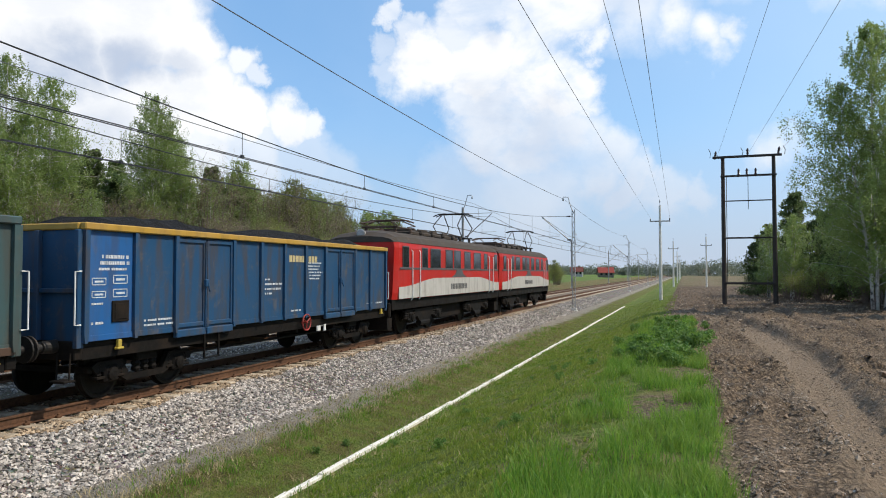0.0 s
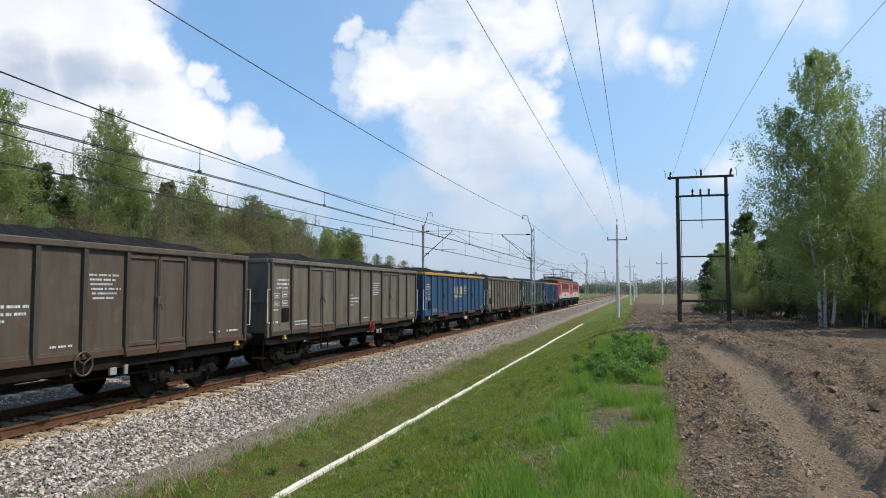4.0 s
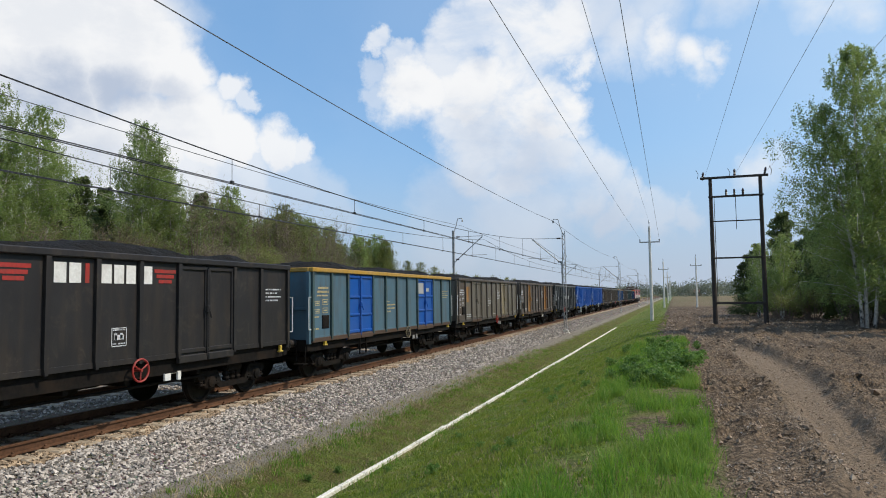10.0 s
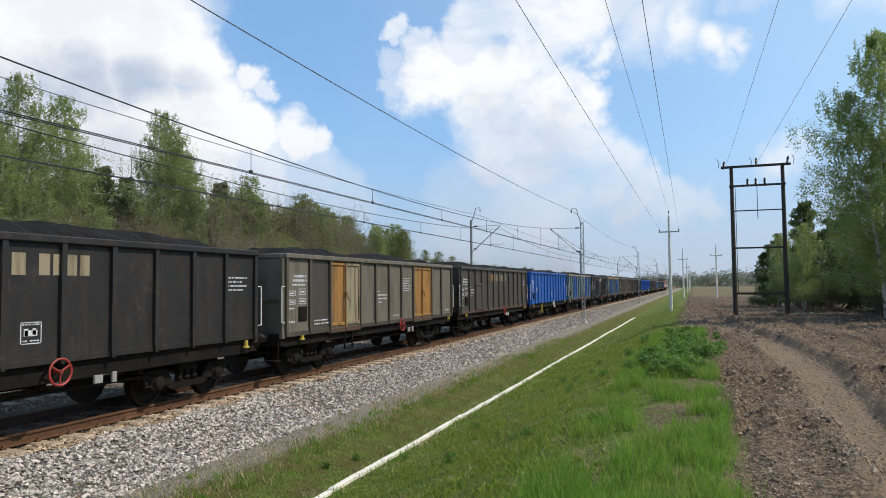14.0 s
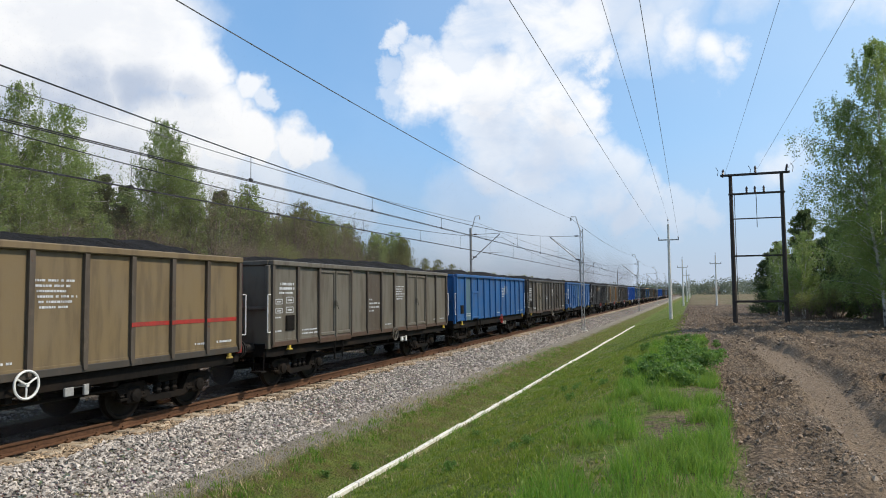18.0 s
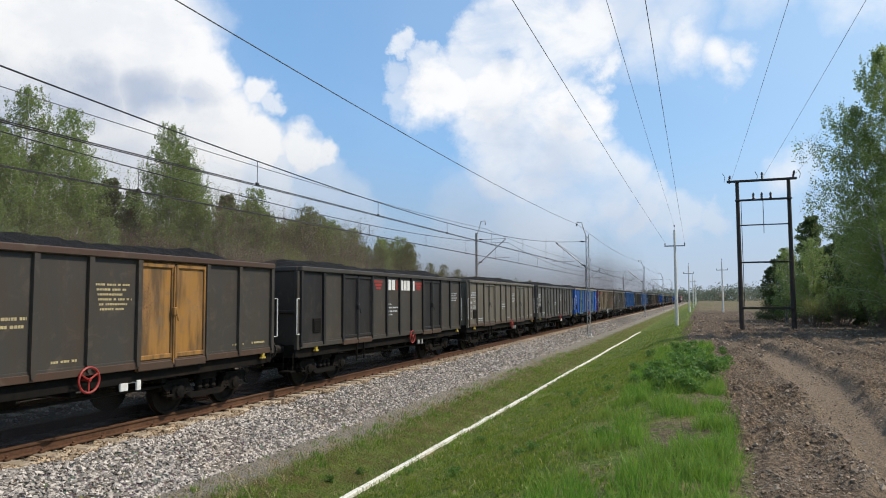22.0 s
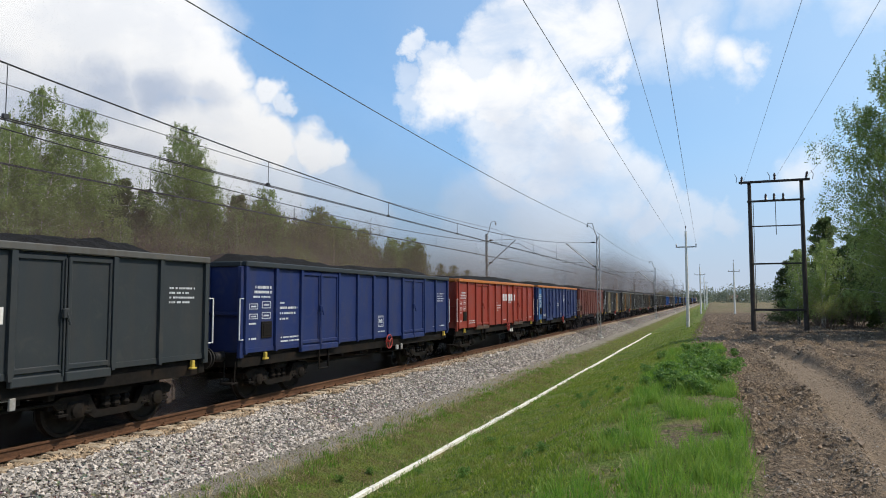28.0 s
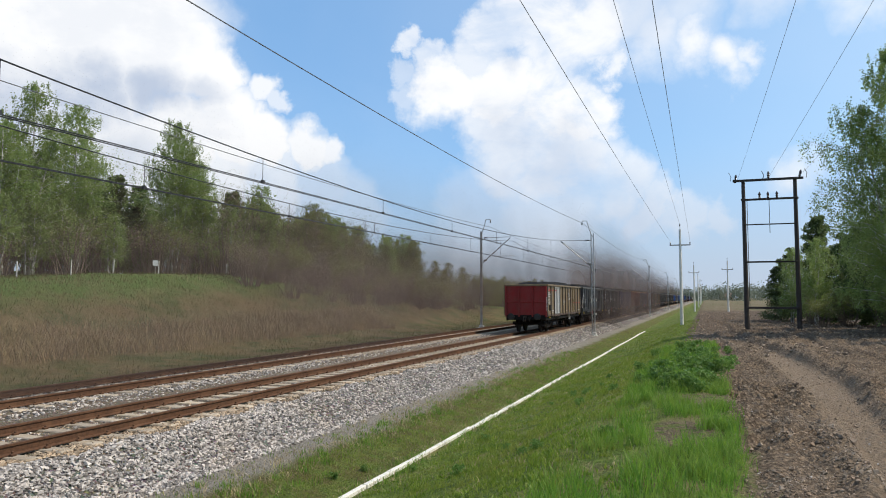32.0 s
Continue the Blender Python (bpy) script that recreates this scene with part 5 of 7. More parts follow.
def build_catenary():
    for tx, dz in ((-11.0, 0.0), (-15.0, 0.06)):
        e = thing("overhead_line", pose(0, 0, 0), "black contact wires hung by droppers from a messenger wire", "overhead line", "overhead lines")
        mess, pts = Shape(), []
        for y0, y1 in zip(MAST_YS, MAST_YS[1:]):
            pts += hung((tx, y0, 6.95 + dz), (tx, y1, 6.95 + dz), 1.12, 20)[:-1]
            for i in range(8):
                u = (i + 0.5) / 8
                z = 6.95 + dz - 4 * 1.12 * u * (1 - u)
                drop = Shape()
                drop.tube([(0, 0, z), (0, 0, 5.36 + dz)], 0.010, 4, False)
                drop.box(-0.03, 0.03, -0.05, 0.05, 5.33 + dz, 5.41 + dz)
                part("dropper", drop.mesh("dropper"), "wire", e, "", pose(tx, y0 + (y1 - y0) * u, 0))
        mess.tube(pts, 0.016, 5, False)
        part("messenger_wire", mess.mesh("messenger_wire"), "wire", e)
        for o in (-0.06, 0.06):
            s = Shape()
            s.tube([(tx + o + (0.2 if i % 2 else -0.2), y, 5.36 + dz) for i, y in enumerate(MAST_YS)], 0.013, 5, False)
            part("contact_wire", s.mesh("contact_wire"), "wire", e)
    for x, zz in ((-9.2, 8.32), (-16.95, 8.25)):
        e = thing("feeder_wire", pose(0, 0, 0), "thin black feeder wire along the mast tops", "wire", "overhead lines")
        s, pts = Shape(), []
        for y0, y1 in zip(MAST_YS, MAST_YS[1:]):
            pts += hung((x, y0, zz), (x, y1, zz), 0.48)[:-1]
        s.tube(pts, 0.014, 5, False)
        part("strand", s.mesh("strand"), "line_wire", e)

build_catenary()

# ---- village power lines ----
def build_poles():
    def pole(x, y, h, label, s=1.0):
        e = thing("power_pole", pose(x, y, ground_z(x, y)), label, "power pole", "power poles beside the line")
        a, b, c = Shape(), Shape(), Shape()
        a.tube([(0, 0, -0.3), (0, 0, h)], [0.15, 0.09], 8)
        b.box(-0.85, 0.85, -0.05, 0.05, h - 1.4, h - 1.3, 0.01)
        b.tube([(0, 0, h), (0, 0, h + 0.25)], 0.02, 5)
        for px in (-0.8, 0, 0.8):
            c.lathe((px, 0, h - 1.3 if px else h + 0.25), [(0, 0.02), (0.05, 0.05), (0.1, 0.035), (0.16, 0.055), (0.22, 0.02)], "z", 10)
        part("post", a.mesh("post"), "white_concrete", e)
        part("crossarm", b.mesh("crossarm"), "galv", e)
        part("insulator", c.mesh("insulator"), "porcelain", e)
    pole(-1.9, 63.6, 8.15, "pale concrete power pole with a short crossarm")
    for x, y in ((-1.7, 128), (-1.6, 190), (-1.5, 250), (3.4, 120), (-1.5, 320)):
        pole(x, y, 8.0, "distant power pole with a short crossarm")
    pole(-1.6, -30, 8.0, "concrete power pole behind the viewer")
    e = thing("pole_transformer_frame", pose(3.83, 47.3, ground_z(3.83, 47.3)), "dark wooden twin-post power pylon with crossbeams and insulators", "power pylon")
    L = 1.45
    for sx in (-L, L):
        s = Shape()
        s.tube([(sx, 0, -0.4), (sx, 0, 9.25)], [0.15, 0.105], 10)
        part("post", s.mesh("post"), "dark_wood", e)
    for z, x0, x1, w in ((9.2, -L - 0.6, L + 0.45, 0.07), (8.0, -L - 0.15, L + 0.15, 0.06), (6.45, -L, L, 0.035), (4.15, -L, L, 0.05), (1.35, -L, L, 0.07)):
        s = Shape()
        s.box(x0, x1, -0.14 - w, -0.14 + w, z - w, z + w, 0.01)
        part("crossbeam", s.mesh("crossbeam"), "dark_wood", e)
    for x, z, tilt in ((-L - 0.45, 9.2, 0.12), (-0.02, 9.3, 0), (L + 0.25, 9.3, 0.2), (-0.55, 8.05, 0), (-0.08, 8.05, 0), (0.42, 8.05, 0)):
        s = Shape()
        s.lathe((0, 0, 0), [(-0.12, 0.03)] + [(-0.1 + 0.05 * i, 0.085 if i % 2 else 0.045) for i in range(8)] + [(0.4, 0.03)], "z", 10)
        part("insulator", s.mesh("insulator"), "porcelain", e, "", pose(x, -0.14, z, 0, math.degrees(tilt), 0))
    for x in (-L - 0.75, -0.33, L + 0.6):
        s = Shape()
        s.tube([(x, -0.14, 9.2), (x + 0.05, -0.14, 9.5), (x - 0.08, -0.14, 9.75)], 0.018, 5)
        part("arrester_horn", s.mesh("arrester_horn"), "black_iron", e)
    for x, z0 in ((-L + 0.18, 1.3), (-0.03, 5.9)):
        s = Shape()
        s.tube([(x, -0.2, z0), (x, -0.2, 8.0)], 0.02, 5)
        part("down_rod", s.mesh("down_rod"), "black_iron", e)
    wires = [((-2.7, 63.6, 7.1), (-2.42, -30, 7.1), 0.3), ((-1.9, 63.6, 8.55), (-1.35, -30, 8.7), 0.3), ((-1.1, 63.6, 7.1), (-0.3, -30, 7.1), 0.3),
             ((2.05, 47.1, 9.55), (2.4, -25, 9.6), 0.25), ((3.8, 47.1, 9.6), (4.15, -25, 9.6), 0.25), ((5.5, 47.1, 9.6), (6.75, -25, 9.8), 0.2)]
    for a, b, sag in wires:
        e = thing("power_wire", pose(0, 0, 0), "thin power wire strung between poles", "wire", "power wires")
        s = Shape()
        s.tube(hung(a, b, sag, 30), 0.0065, 5, False)
        part("strand", s.mesh("strand"), "line_wire", e)

build_poles()

def build_small():
    s = Shape()
    s.box(-0.028, 0.028, -0.028, 0.028, -0.2, 0.85, 0.01)
    post = s.mesh("marker_post")
    rng = random.Random(5)
    for x, y in ((-34, 27.1), (-34, 30.5), (-34, 33.6), (-34, 37.4), (-34, 44.5), (-34, 52.1), (-34, 57.5), (-34, 62.5), (-34, 66.6), (-34, 69.8), (-34, 74.2), (-34, 78.3), (-34, 85.1)):
        tagged(part("fence_post", post, "white_concrete", None, "", pose(x, y, ground_z(x, y), rng.uniform(-3, 3), rng.uniform(-3, 3), 0)), "weathered white concrete fence post on the bank", "fence post", "fence posts on the bank")
    e = thing("notice_board", pose(-35, 38.2, ground_z(-35, 38.2)), "small white notice board on a thin post", "sign")
    a, b = Shape(), Shape()
    a.tube([(0, 0, -0.2), (0, 0, 1.0)], 0.025, 6)
    b.box(-0.17, 0.17, -0.05, -0.03, 0.62, 0.98, 0.005)
    part("post", a.mesh("post"), "galv", e)
    part("board", b.mesh("board"), "white", e, "", pose(0, 0, 0, 0, 0, 40))

build_small()

def build_houses():
    def house(x, y, w, d, h, rise, turn, wall, roof, label):
        z = ground_z(x, y)
        e = thing("house", pose(x, y, z, 0, 0, turn), label, "house", "houses far along the line")
        a = Shape()
        a.box(-w / 2, w / 2, -d / 2, d / 2, -0.5, h)
        a.prism([(-d / 2, h), (d / 2, h), (0, h + rise)], -w / 2, w / 2)
        part("wall", a.mesh("wall"), wall, e)
        for s in (-1, 1):
            r = Shape()
            n = d / 2 + 0.5
            r.prism([(s * n, h - rise * 0.5 / (d / 2)), (s * n, h - rise * 0.5 / (d / 2) + 0.25), (0, h + rise + 0.25), (0, h + rise + 0.02)], -w / 2 - 0.4, w / 2 + 0.4)
            part("roof", r.mesh("roof"), roof, e)
        c = Shape().box(w * 0.15, w * 0.15 + 0.6, -0.3, 0.3, h + rise * 0.5, h + rise + 1.0, 0.03).mesh("chimney")
        part("chimney", c, "rust", e)
        for i in range(3):
            g = Shape().box(-0.5, 0.5, -0.04, 0.04, 0, 1.3, 0.01).mesh("window")
            part("window", g, "glass", e, "", pose(-w / 2 + w * (i + 0.5) / 3, -d / 2 - 0.02, 1.2))
    house(-36, 350, 7, 5, 2.6, 2.2, 15, "beige_grey", "red", "distant house with a red tiled roof")
    house(-64, 350, 6.5, 5, 2.7, 2.0, -20, "pale", "dark_grey", "distant pale house with a grey roof")
    house(-52, 365, 6, 5, 2.6, 2.0, 5, "pale", "oxide", "distant pale house with a brown roof")
    house(16, 620, 8, 6, 3, 2.5, 30, "cream", "oxide", "small pale building beyond the field")

build_houses()

# ---- the freight train ----
PITCH = 14.04
TRACK_X = -11.0
CACHE = {}

def cached(key, make):
    if key not in CACHE:
        CACHE[key] = make()
    return CACHE[key]

WIDTHS = {"doors": [1.2, 1.1, 0.95, 0.95, 1.1, 1.05, 1.05, 1.1, 0.95, 0.95, 1.1, 1.3], "ribbed": [1.25, 0.95, 1.05, 1.05, 1.05, 1.05, 1.05, 1.05, 1.05, 1.05, 1.05, 1.15]}
DOORS = {"doors": (2, 3, 8, 9), "ribbed": ()}
Z0, Z1, XP = 1.12, 3.03, 1.385

def edges(kind):
    y, out = -6.4, [-6.4]
    for w in WIDTHS[kind]:
        y += w
        out.append(y)
    return out

def panel_mesh(w):
    def make():
        s = Shape()
        s.box(-0.05, 0.0, -w / 2, w / 2, Z0, Z1, 0.006)
        s.box(0.0, 0.012, -w / 2, w / 2, Z0, Z0 + 0.10, 0.004)
        return s.mesh("side_panel")
    return cached(("panel", round(w, 2)), make)

def door_mesh(w):
    return cached(("door", round(w, 2)), lambda: Shape().box(-0.05, -0.008, -w / 2 + 0.02, w / 2 - 0.02, Z0 - 0.12, Z1, 0.006).mesh("door"))

def door_frame_mesh(w, panes=False):
    def make():
        s = Shape()
        h = w / 2 - 0.025
        s.box(-0.02, 0.03, -h, -h + 0.07, Z0 + 0.04, Z1 - 0.03, 0.012)
        s.box(-0.02, 0.03, h - 0.07, h, Z0 + 0.04, Z1 - 0.03, 0.012)
        s.box(-0.02, 0.029, -h + 0.02, h - 0.02, Z1 - 0.12, Z1 - 0.035, 0.012)
        s.box(-0.02, 0.028, -h + 0.02, h - 0.02, Z0 + 0.07, Z0 + 0.16, 0.012)
        if panes:
            for z in (1.72, 2.28):
                s.box(-0.02, 0.027, -h + 0.02, h - 0.02, z, z + 0.07, 0.012)
        return s.mesh("door_frame")
    return cached(("door_frame", round(w, 2), panes), make)

def door_sill_mesh(w):
    return cached(("door_sill", round(w, 2)), lambda: Shape().box(-0.02, 0.045, -w / 2 + 0.022, w / 2 - 0.022, Z0 - 0.12, Z0 + 0.03, 0.015).mesh("door_sill"))

def rib_mesh():
    s = Shape()
    s.prism([(-0.05, Z0 + 0.12), (-0.03, Z0 - 0.02), (0.03, Z0 - 0.02), (0.05, Z0 + 0.12), (0.05, Z1), (-0.05, Z1)], -0.005, 0.065)
    return s.mesh("rib")

def latch_mesh():
    s = Shape()
    s.tube([(0.05, 0, Z0 - 0.02), (0.05, 0, Z1 - 0.08)], 0.018, 6)
    s.box(0.03, 0.10, -0.05, 0.05, 2.0, 2.16, 0.015)
    s.tube([(0.09, 0, 2.1), (0.11, 0.06, 1.9)], 0.018, 5)
    return s.mesh("latch")

def hatch_mesh():
    s = Shape()
    s.box(0.0, 0.04, -0.44, 0.44, Z0 + 0.12, Z0 + 1.18, 0.01)
    for a, b, c, d in ((-0.5, 0.5, 1.18, 1.30), (-0.5, 0.5, 0.05, 0.13), (-0.5, -0.42, 0.1, 1.25), (0.42, 0.5, 0.1, 1.25)):
        s.box(0.0, 0.075, a, b, Z0 + c, Z0 + d, 0.012)
    return s.mesh("hatch_door")

def rail_cap_mesh():
    s = Shape()
    for sx in (-1, 1):
        a, b = sorted((sx * 1.33, sx * 1.47))
        s.box(a, b, -6.42, 6.42, Z1, Z1 + 0.125, 0.018)
    for sy in (-1, 1):
        a, b = sorted((sy * 6.33, sy * 6.45))
        s.box(-1.33, 1.33, a, b, Z1, Z1 + 0.12, 0.018)
    return s.mesh("top_rail")

def far_side_mesh():
    s = Shape()
    s.box(-XP, -XP + 0.05, -6.4, 6.4, Z0, Z1, 0.006)
    for y in edges("doors"):
        s.box(-XP - 0.085, -XP, y - 0.05, y + 0.05, Z0, Z1)
    return s.mesh("side_wall")

def end_mesh():
    s = Shape()
    s.box(-1.385, 1.385, -0.03, 0.02, Z0 - 0.1, Z1 + 0.02, 0.006)
    return s.mesh("end_wall")

def underframe_mesh():
    return Shape().box(-1.3, 1.3, -6.35, 6.35, 1.02, 1.14, 0.01).mesh("underframe")

def bogie_mesh():
    s = Shape()
    for sx in (-1.0, 1.0):
        s.prism([(-1.35, 0.62), (-1.2, 0.70), (-0.62, 0.70), (-0.45, 0.40), (0.45, 0.40), (0.62, 0.70), (1.2, 0.70), (1.35, 0.62), (1.25, 0.5), (0.9, 0.52), (0.5, 0.28), (-0.5, 0.28), (-0.9, 0.52), (-1.25, 0.5)], sx - 0.06, sx + 0.06)
        for yy in (-0.22, 0, 0.22):
            s.lathe((sx, yy, 0.42), [(i * 0.05, 0.09 if i % 2 else 0.065) for i in range(8)], "z", 8)
    s.box(-1.1, 1.1, -0.28, 0.28, 0.62, 0.84, 0.03)
    for yy in (-1.32, 1.32):
        s.box(-1.0, 1.0, yy - 0.05, yy + 0.05, 0.5, 0.62, 0.01)
    return s.mesh("bogie_frame")

def wheel_mesh():
    s = Shape()
    s.lathe((0, 0, 0), [(-0.07, 0.42), (-0.065, 0.475), (-0.04, 0.485), (-0.035, 0.46), (0.065, 0.455), (0.07, 0.40), (0.03, 0.37), (0.02, 0.16), (0.08, 0.14), (0.09, 0.02)], "x", 24)
    return s.mesh("wheel", False)

def axle_box_mesh():
    s = Shape()
    s.box(-0.1, 0.1, -0.17, 0.17, -0.16, 0.16, 0.04)
    s.lathe((0.1, 0, 0), [(0, 0.13), (0.04, 0.12), (0.06, 0.05)], "x", 12)
    for yy in (-0.26, 0.26):
        s.lathe((0, yy, 0.0), [(i * 0.03 - 0.03, 0.075 if i % 2 else 0.055) for i in range(8)], "z", 8)
    s.box(-0.08, 0.08, -0.34, 0.34, -0.08, -0.03, 0.01)
    return s.mesh("axle_box")

def buffer_mesh():
    s = Shape()
    s.lathe((0, 0, 0), [(0.0, 0.12), (-0.3, 0.10), (-0.31, 0.07), (-0.5, 0.07), (-0.51, 0.22), (-0.54, 0.22), (-0.56, 0.12)], "y", 16)
    return s.mesh("buffer")

def hook_mesh():
    s = Shape()
    s.box(-0.05, 0.05, -0.45, 0.0, -0.05, 0.05, 0.02)
    s.tube([(-0.08, -0.3, 0), (-0.08, -0.42, -0.3), (0.08, -0.42, -0.3), (0.08, -0.3, 0)], 0.025, 5)
    s.tube([(0.3, 0, 0), (0.32, -0.3, -0.3), (0.3, -0.42, -0.05)], 0.025, 5)
    return s.mesh("coupling_hook")

def handwheel_mesh():
    s = Shape()
    s.ring((0, 0, 0), 0.21, 0.02, "x", 22, 6)
    for i in range(3):
        a = 2 * math.pi * i / 3 + 0.5
        s.tube([(0, 0, 0), (0, math.cos(a) * 0.21, math.sin(a) * 0.21)], 0.016, 5)
    s.tube([(-0.25, 0, 0), (0.03, 0, 0)], 0.03, 6)
    return s.mesh("handwheel")

def step_mesh():
    s = Shape()
    s.tube([(0, -0.24, 1.08), (0, -0.24, 0.5), (0, 0.24, 0.5), (0, 0.24, 1.08)], 0.03, 6)
    return s.mesh("step")

def grab_mesh():
    s = Shape()
    s.tube([(0, 0.05, 1.42), (0, -0.08, 1.42), (0, -0.08, 2.32), (0, 0.05, 2.32)], 0.014, 6)
    return s.mesh("grab_rail")

def shunter_step_mesh():
    s = Shape()
    s.box(-0.16, 0.16, -0.12, 0.12, 0.46, 0.5, 0.01)
    s.tube([(-0.14, 0, 0.48), (-0.14, 0.02, 0.95)], 0.016, 5)
    s.tube([(0.14, 0, 0.48), (0.14, 0.02, 0.95)], 0.016, 5)
    return s.mesh("corner_step")

def hook_tab_mesh():
    s = Shape()
    s.box(-0.02, 0.05, -0.045, 0.045, 0.95, 1.10, 0.012)
    s.box(-0.02, 0.07, -0.08, 0.08, 0.93, 0.97, 0.012)
    return s.mesh("tow_hook")

def bars(rows, seed=0, boxes=()):
    """Lines of unreadable stencil writing, rows of (y, z, length, height), and framed panels."""
    rng = random.Random(seed)
    s = Shape()
    for y, z, ln, h in rows:
        p = y
        while p < y + ln - 0.01:
            w = min(rng.uniform(0.025, 0.06) if h < 0.1 else h * rng.uniform(0.6, 0.75), y + ln - p)
            s.box(0.0, 0.004, p, p + w, z, z + (h * 0.72 if h < 0.1 else h))
            p += w + ((0.012 if rng.random() < 0.8 else 0.05) if h < 0.1 else h * 0.25)
    for y, z, w, h in boxes:
        t = 0.016
        for a, b, c, d in ((y, y + w, z, z + t), (y, y + w, z + h - t, z + h), (y, y + t, z, z + h), (y + w - t, y + w, z, z + h)):
            s.box(0.0, 0.004, a, b, c, d)
        s.box(0.0, 0.004, y + w * 0.2, y + w * 0.8, z + h * 0.36, z + h * 0.62)
    return s.mesh("marking")

def mark_sets():
    return {
        "corner": bars([(-5.98, 2.55, 0.62, 0.085), (-6.02, 2.44, 0.68, 0.085), (-6.05, 2.34, 0.66, 0.06), (-6.2, 1.74, 0.26, 0.05), (-6.2, 1.4, 0.3, 0.06)], 1, [(-6.2, 2.08, 0.32, 0.13), (-5.72, 2.1, 0.34, 0.16), (-6.2, 1.86, 0.32, 0.12), (-5.72, 1.86, 0.34, 0.15)]),
        "number": bars([(-0.9, 2.12, 0.2, 0.05), (-0.9, 2.0, 0.75, 0.065), (-0.9, 1.88, 0.7, 0.065), (-0.9, 1.77, 0.35, 0.06)], 2),
        "number_rear": bars([(-5.0, 2.2, 0.2, 0.06), (-5.0, 2.08, 0.75, 0.07), (-5.0, 1.95, 0.7, 0.07), (-5.0, 1.82, 0.35, 0.06)], 3),
        "address": bars([(1.14 + 0.02 * i, 2.55 - 0.085 * i, 0.75 - 0.1 * (i % 3), 0.05) for i in range(6)], 4),
        "owner": bars([(1.1 + 0.01 * i, 2.5 - 0.1 * i, 0.8 - 0.12 * (i % 3), 0.075) for i in range(6)], 11),
        "end_note": bars([(5.35, 2.5 - 0.09 * i, 0.7 - 0.12 * (i % 2), 0.05) for i in range(4)], 5),
        "lower": bars([(-4.95, 1.38, 0.8, 0.05), (-4.95, 1.29, 0.85, 0.05), (0.3, 1.3, 0.5, 0.05), (4.9, 1.3, 0.4, 0.05), (5.6, 1.3, 0.5, 0.06)], 6),
        "square": bars([(0.35, 1.75, 0.3, 0.03), (0.35, 1.5, 0.3, 0.03), (0.38, 1.58, 0.1, 0.12), (0.53, 1.6, 0.09, 0.1)], 7, [(0.32, 1.46, 0.37, 0.34)]),
    }

def coal_mesh(seed):
    """A heap of coal that stands above the rim, higher in the middle, with lumps."""
    s = Shape()
    nx, ny = 11, 60
    for j in range(ny + 1):
        for i in range(nx + 1):
            x, y = -1.32 + 2.64 * i / nx, -6.3 + 12.6 * j / ny
            e = min(1, (1.32 - abs(x)) / 0.75) ** 0.7 * min(1, (6.3 - abs(y)) / 1.1)
            h = 3.0 + e * (0.37 + 0.16 * noise.noise((y * 0.4, seed * 7.3, 0))) + 0.07 * noise.noise((x * 3, y * 3, seed)) + 0.035 * noise.noise((x * 9, y * 9, seed))
            s.v.append((x, y, h))
    for j in range(ny):
        for i in range(nx):
            a = j * (nx + 1) + i
            s.f.append((a, a + 1, a + nx + 2, a + nx + 1))
    n = len(s.v)
    s.v += [(-1.32, -6.3, 2.4), (1.32, -6.3, 2.4), (1.32, 6.3, 2.4), (-1.32, 6.3, 2.4)]
    s.f.append((n, n + 3, n + 2, n + 1))
    row = nx + 1
    s.f.append(tuple([n, n + 1] + [i for i in range(nx, -1, -1)]))
    s.f.append(tuple([n + 2, n + 3] + [ny * row + i for i in range(row)]))
    s.f.append(tuple([n + 3, n] + [j * row for j in range(ny + 1)]))
    s.f.append(tuple([n + 1, n + 2] + [j * row + nx for j in range(ny, -1, -1)]))
    return s.mesh("coal_load")

KIT = dict(rib=rib_mesh(), latch=latch_mesh(), hatch=hatch_mesh(), cap=rail_cap_mesh(), far=far_side_mesh(), end=end_mesh(), frame=underframe_mesh(), bogie=bogie_mesh(), wheel=wheel_mesh(),
           box=axle_box_mesh(), buffer=buffer_mesh(), hook=hook_mesh(), hand=handwheel_mesh(), step=step_mesh(), grab=grab_mesh(), cstep=shunter_step_mesh(), tab=hook_tab_mesh(), coal=[coal_mesh(i) for i in range(4)])
MARKS = mark_sets()
KIT["sole_bar"] = Shape().box(-0.04, 0.04, -6.3, 6.3, 0.8, 1.03, 0.01).mesh("sole_bar")
KIT["centre_sill"] = Shape().box(-0.06, 0.06, -6.3, 6.3, 0.72, 1.03, 0.01).mesh("centre_sill")
KIT["cross"] = Shape().box(-1.22, 1.22, -0.06, 0.06, 0.7, 1.03, 0.01).mesh("cross_member")
KIT["sill"] = Shape().box(0.0, 0.03, -6.38, 6.38, Z0 - 0.07, Z0 + 0.055, 0.008).mesh("sill_strip")
KIT["headstock"] = Shape().box(-1.32, 1.32, -0.09, 0.09, 0.82, 1.14, 0.015).mesh("headstock")
KIT["end_rib"] = Shape().box(-0.05, 0.05, -0.13, -0.025, Z0 - 0.1, Z1, 0.012).mesh("end_rib")
KIT["end_beam"] = Shape().box(-1.3, 1.3, -0.09, -0.025, 1.95, 2.03, 0.012).mesh("end_beam")
KIT["cylinder"] = Shape().tube([(0.5, -1.4, 0.75), (0.5, 0.3, 0.75)], 0.2, 12).mesh("brake_cylinder")
KIT["tank"] = Shape().tube([(-0.5, 0.5, 0.72), (-0.5, 1.9, 0.72)], 0.22, 12).mesh("air_reservoir")
KIT["rod"] = Shape().tube([(1.05, -3.4, 0.62), (1.05, 3.4, 0.62)], 0.028, 6).mesh("brake_rod")
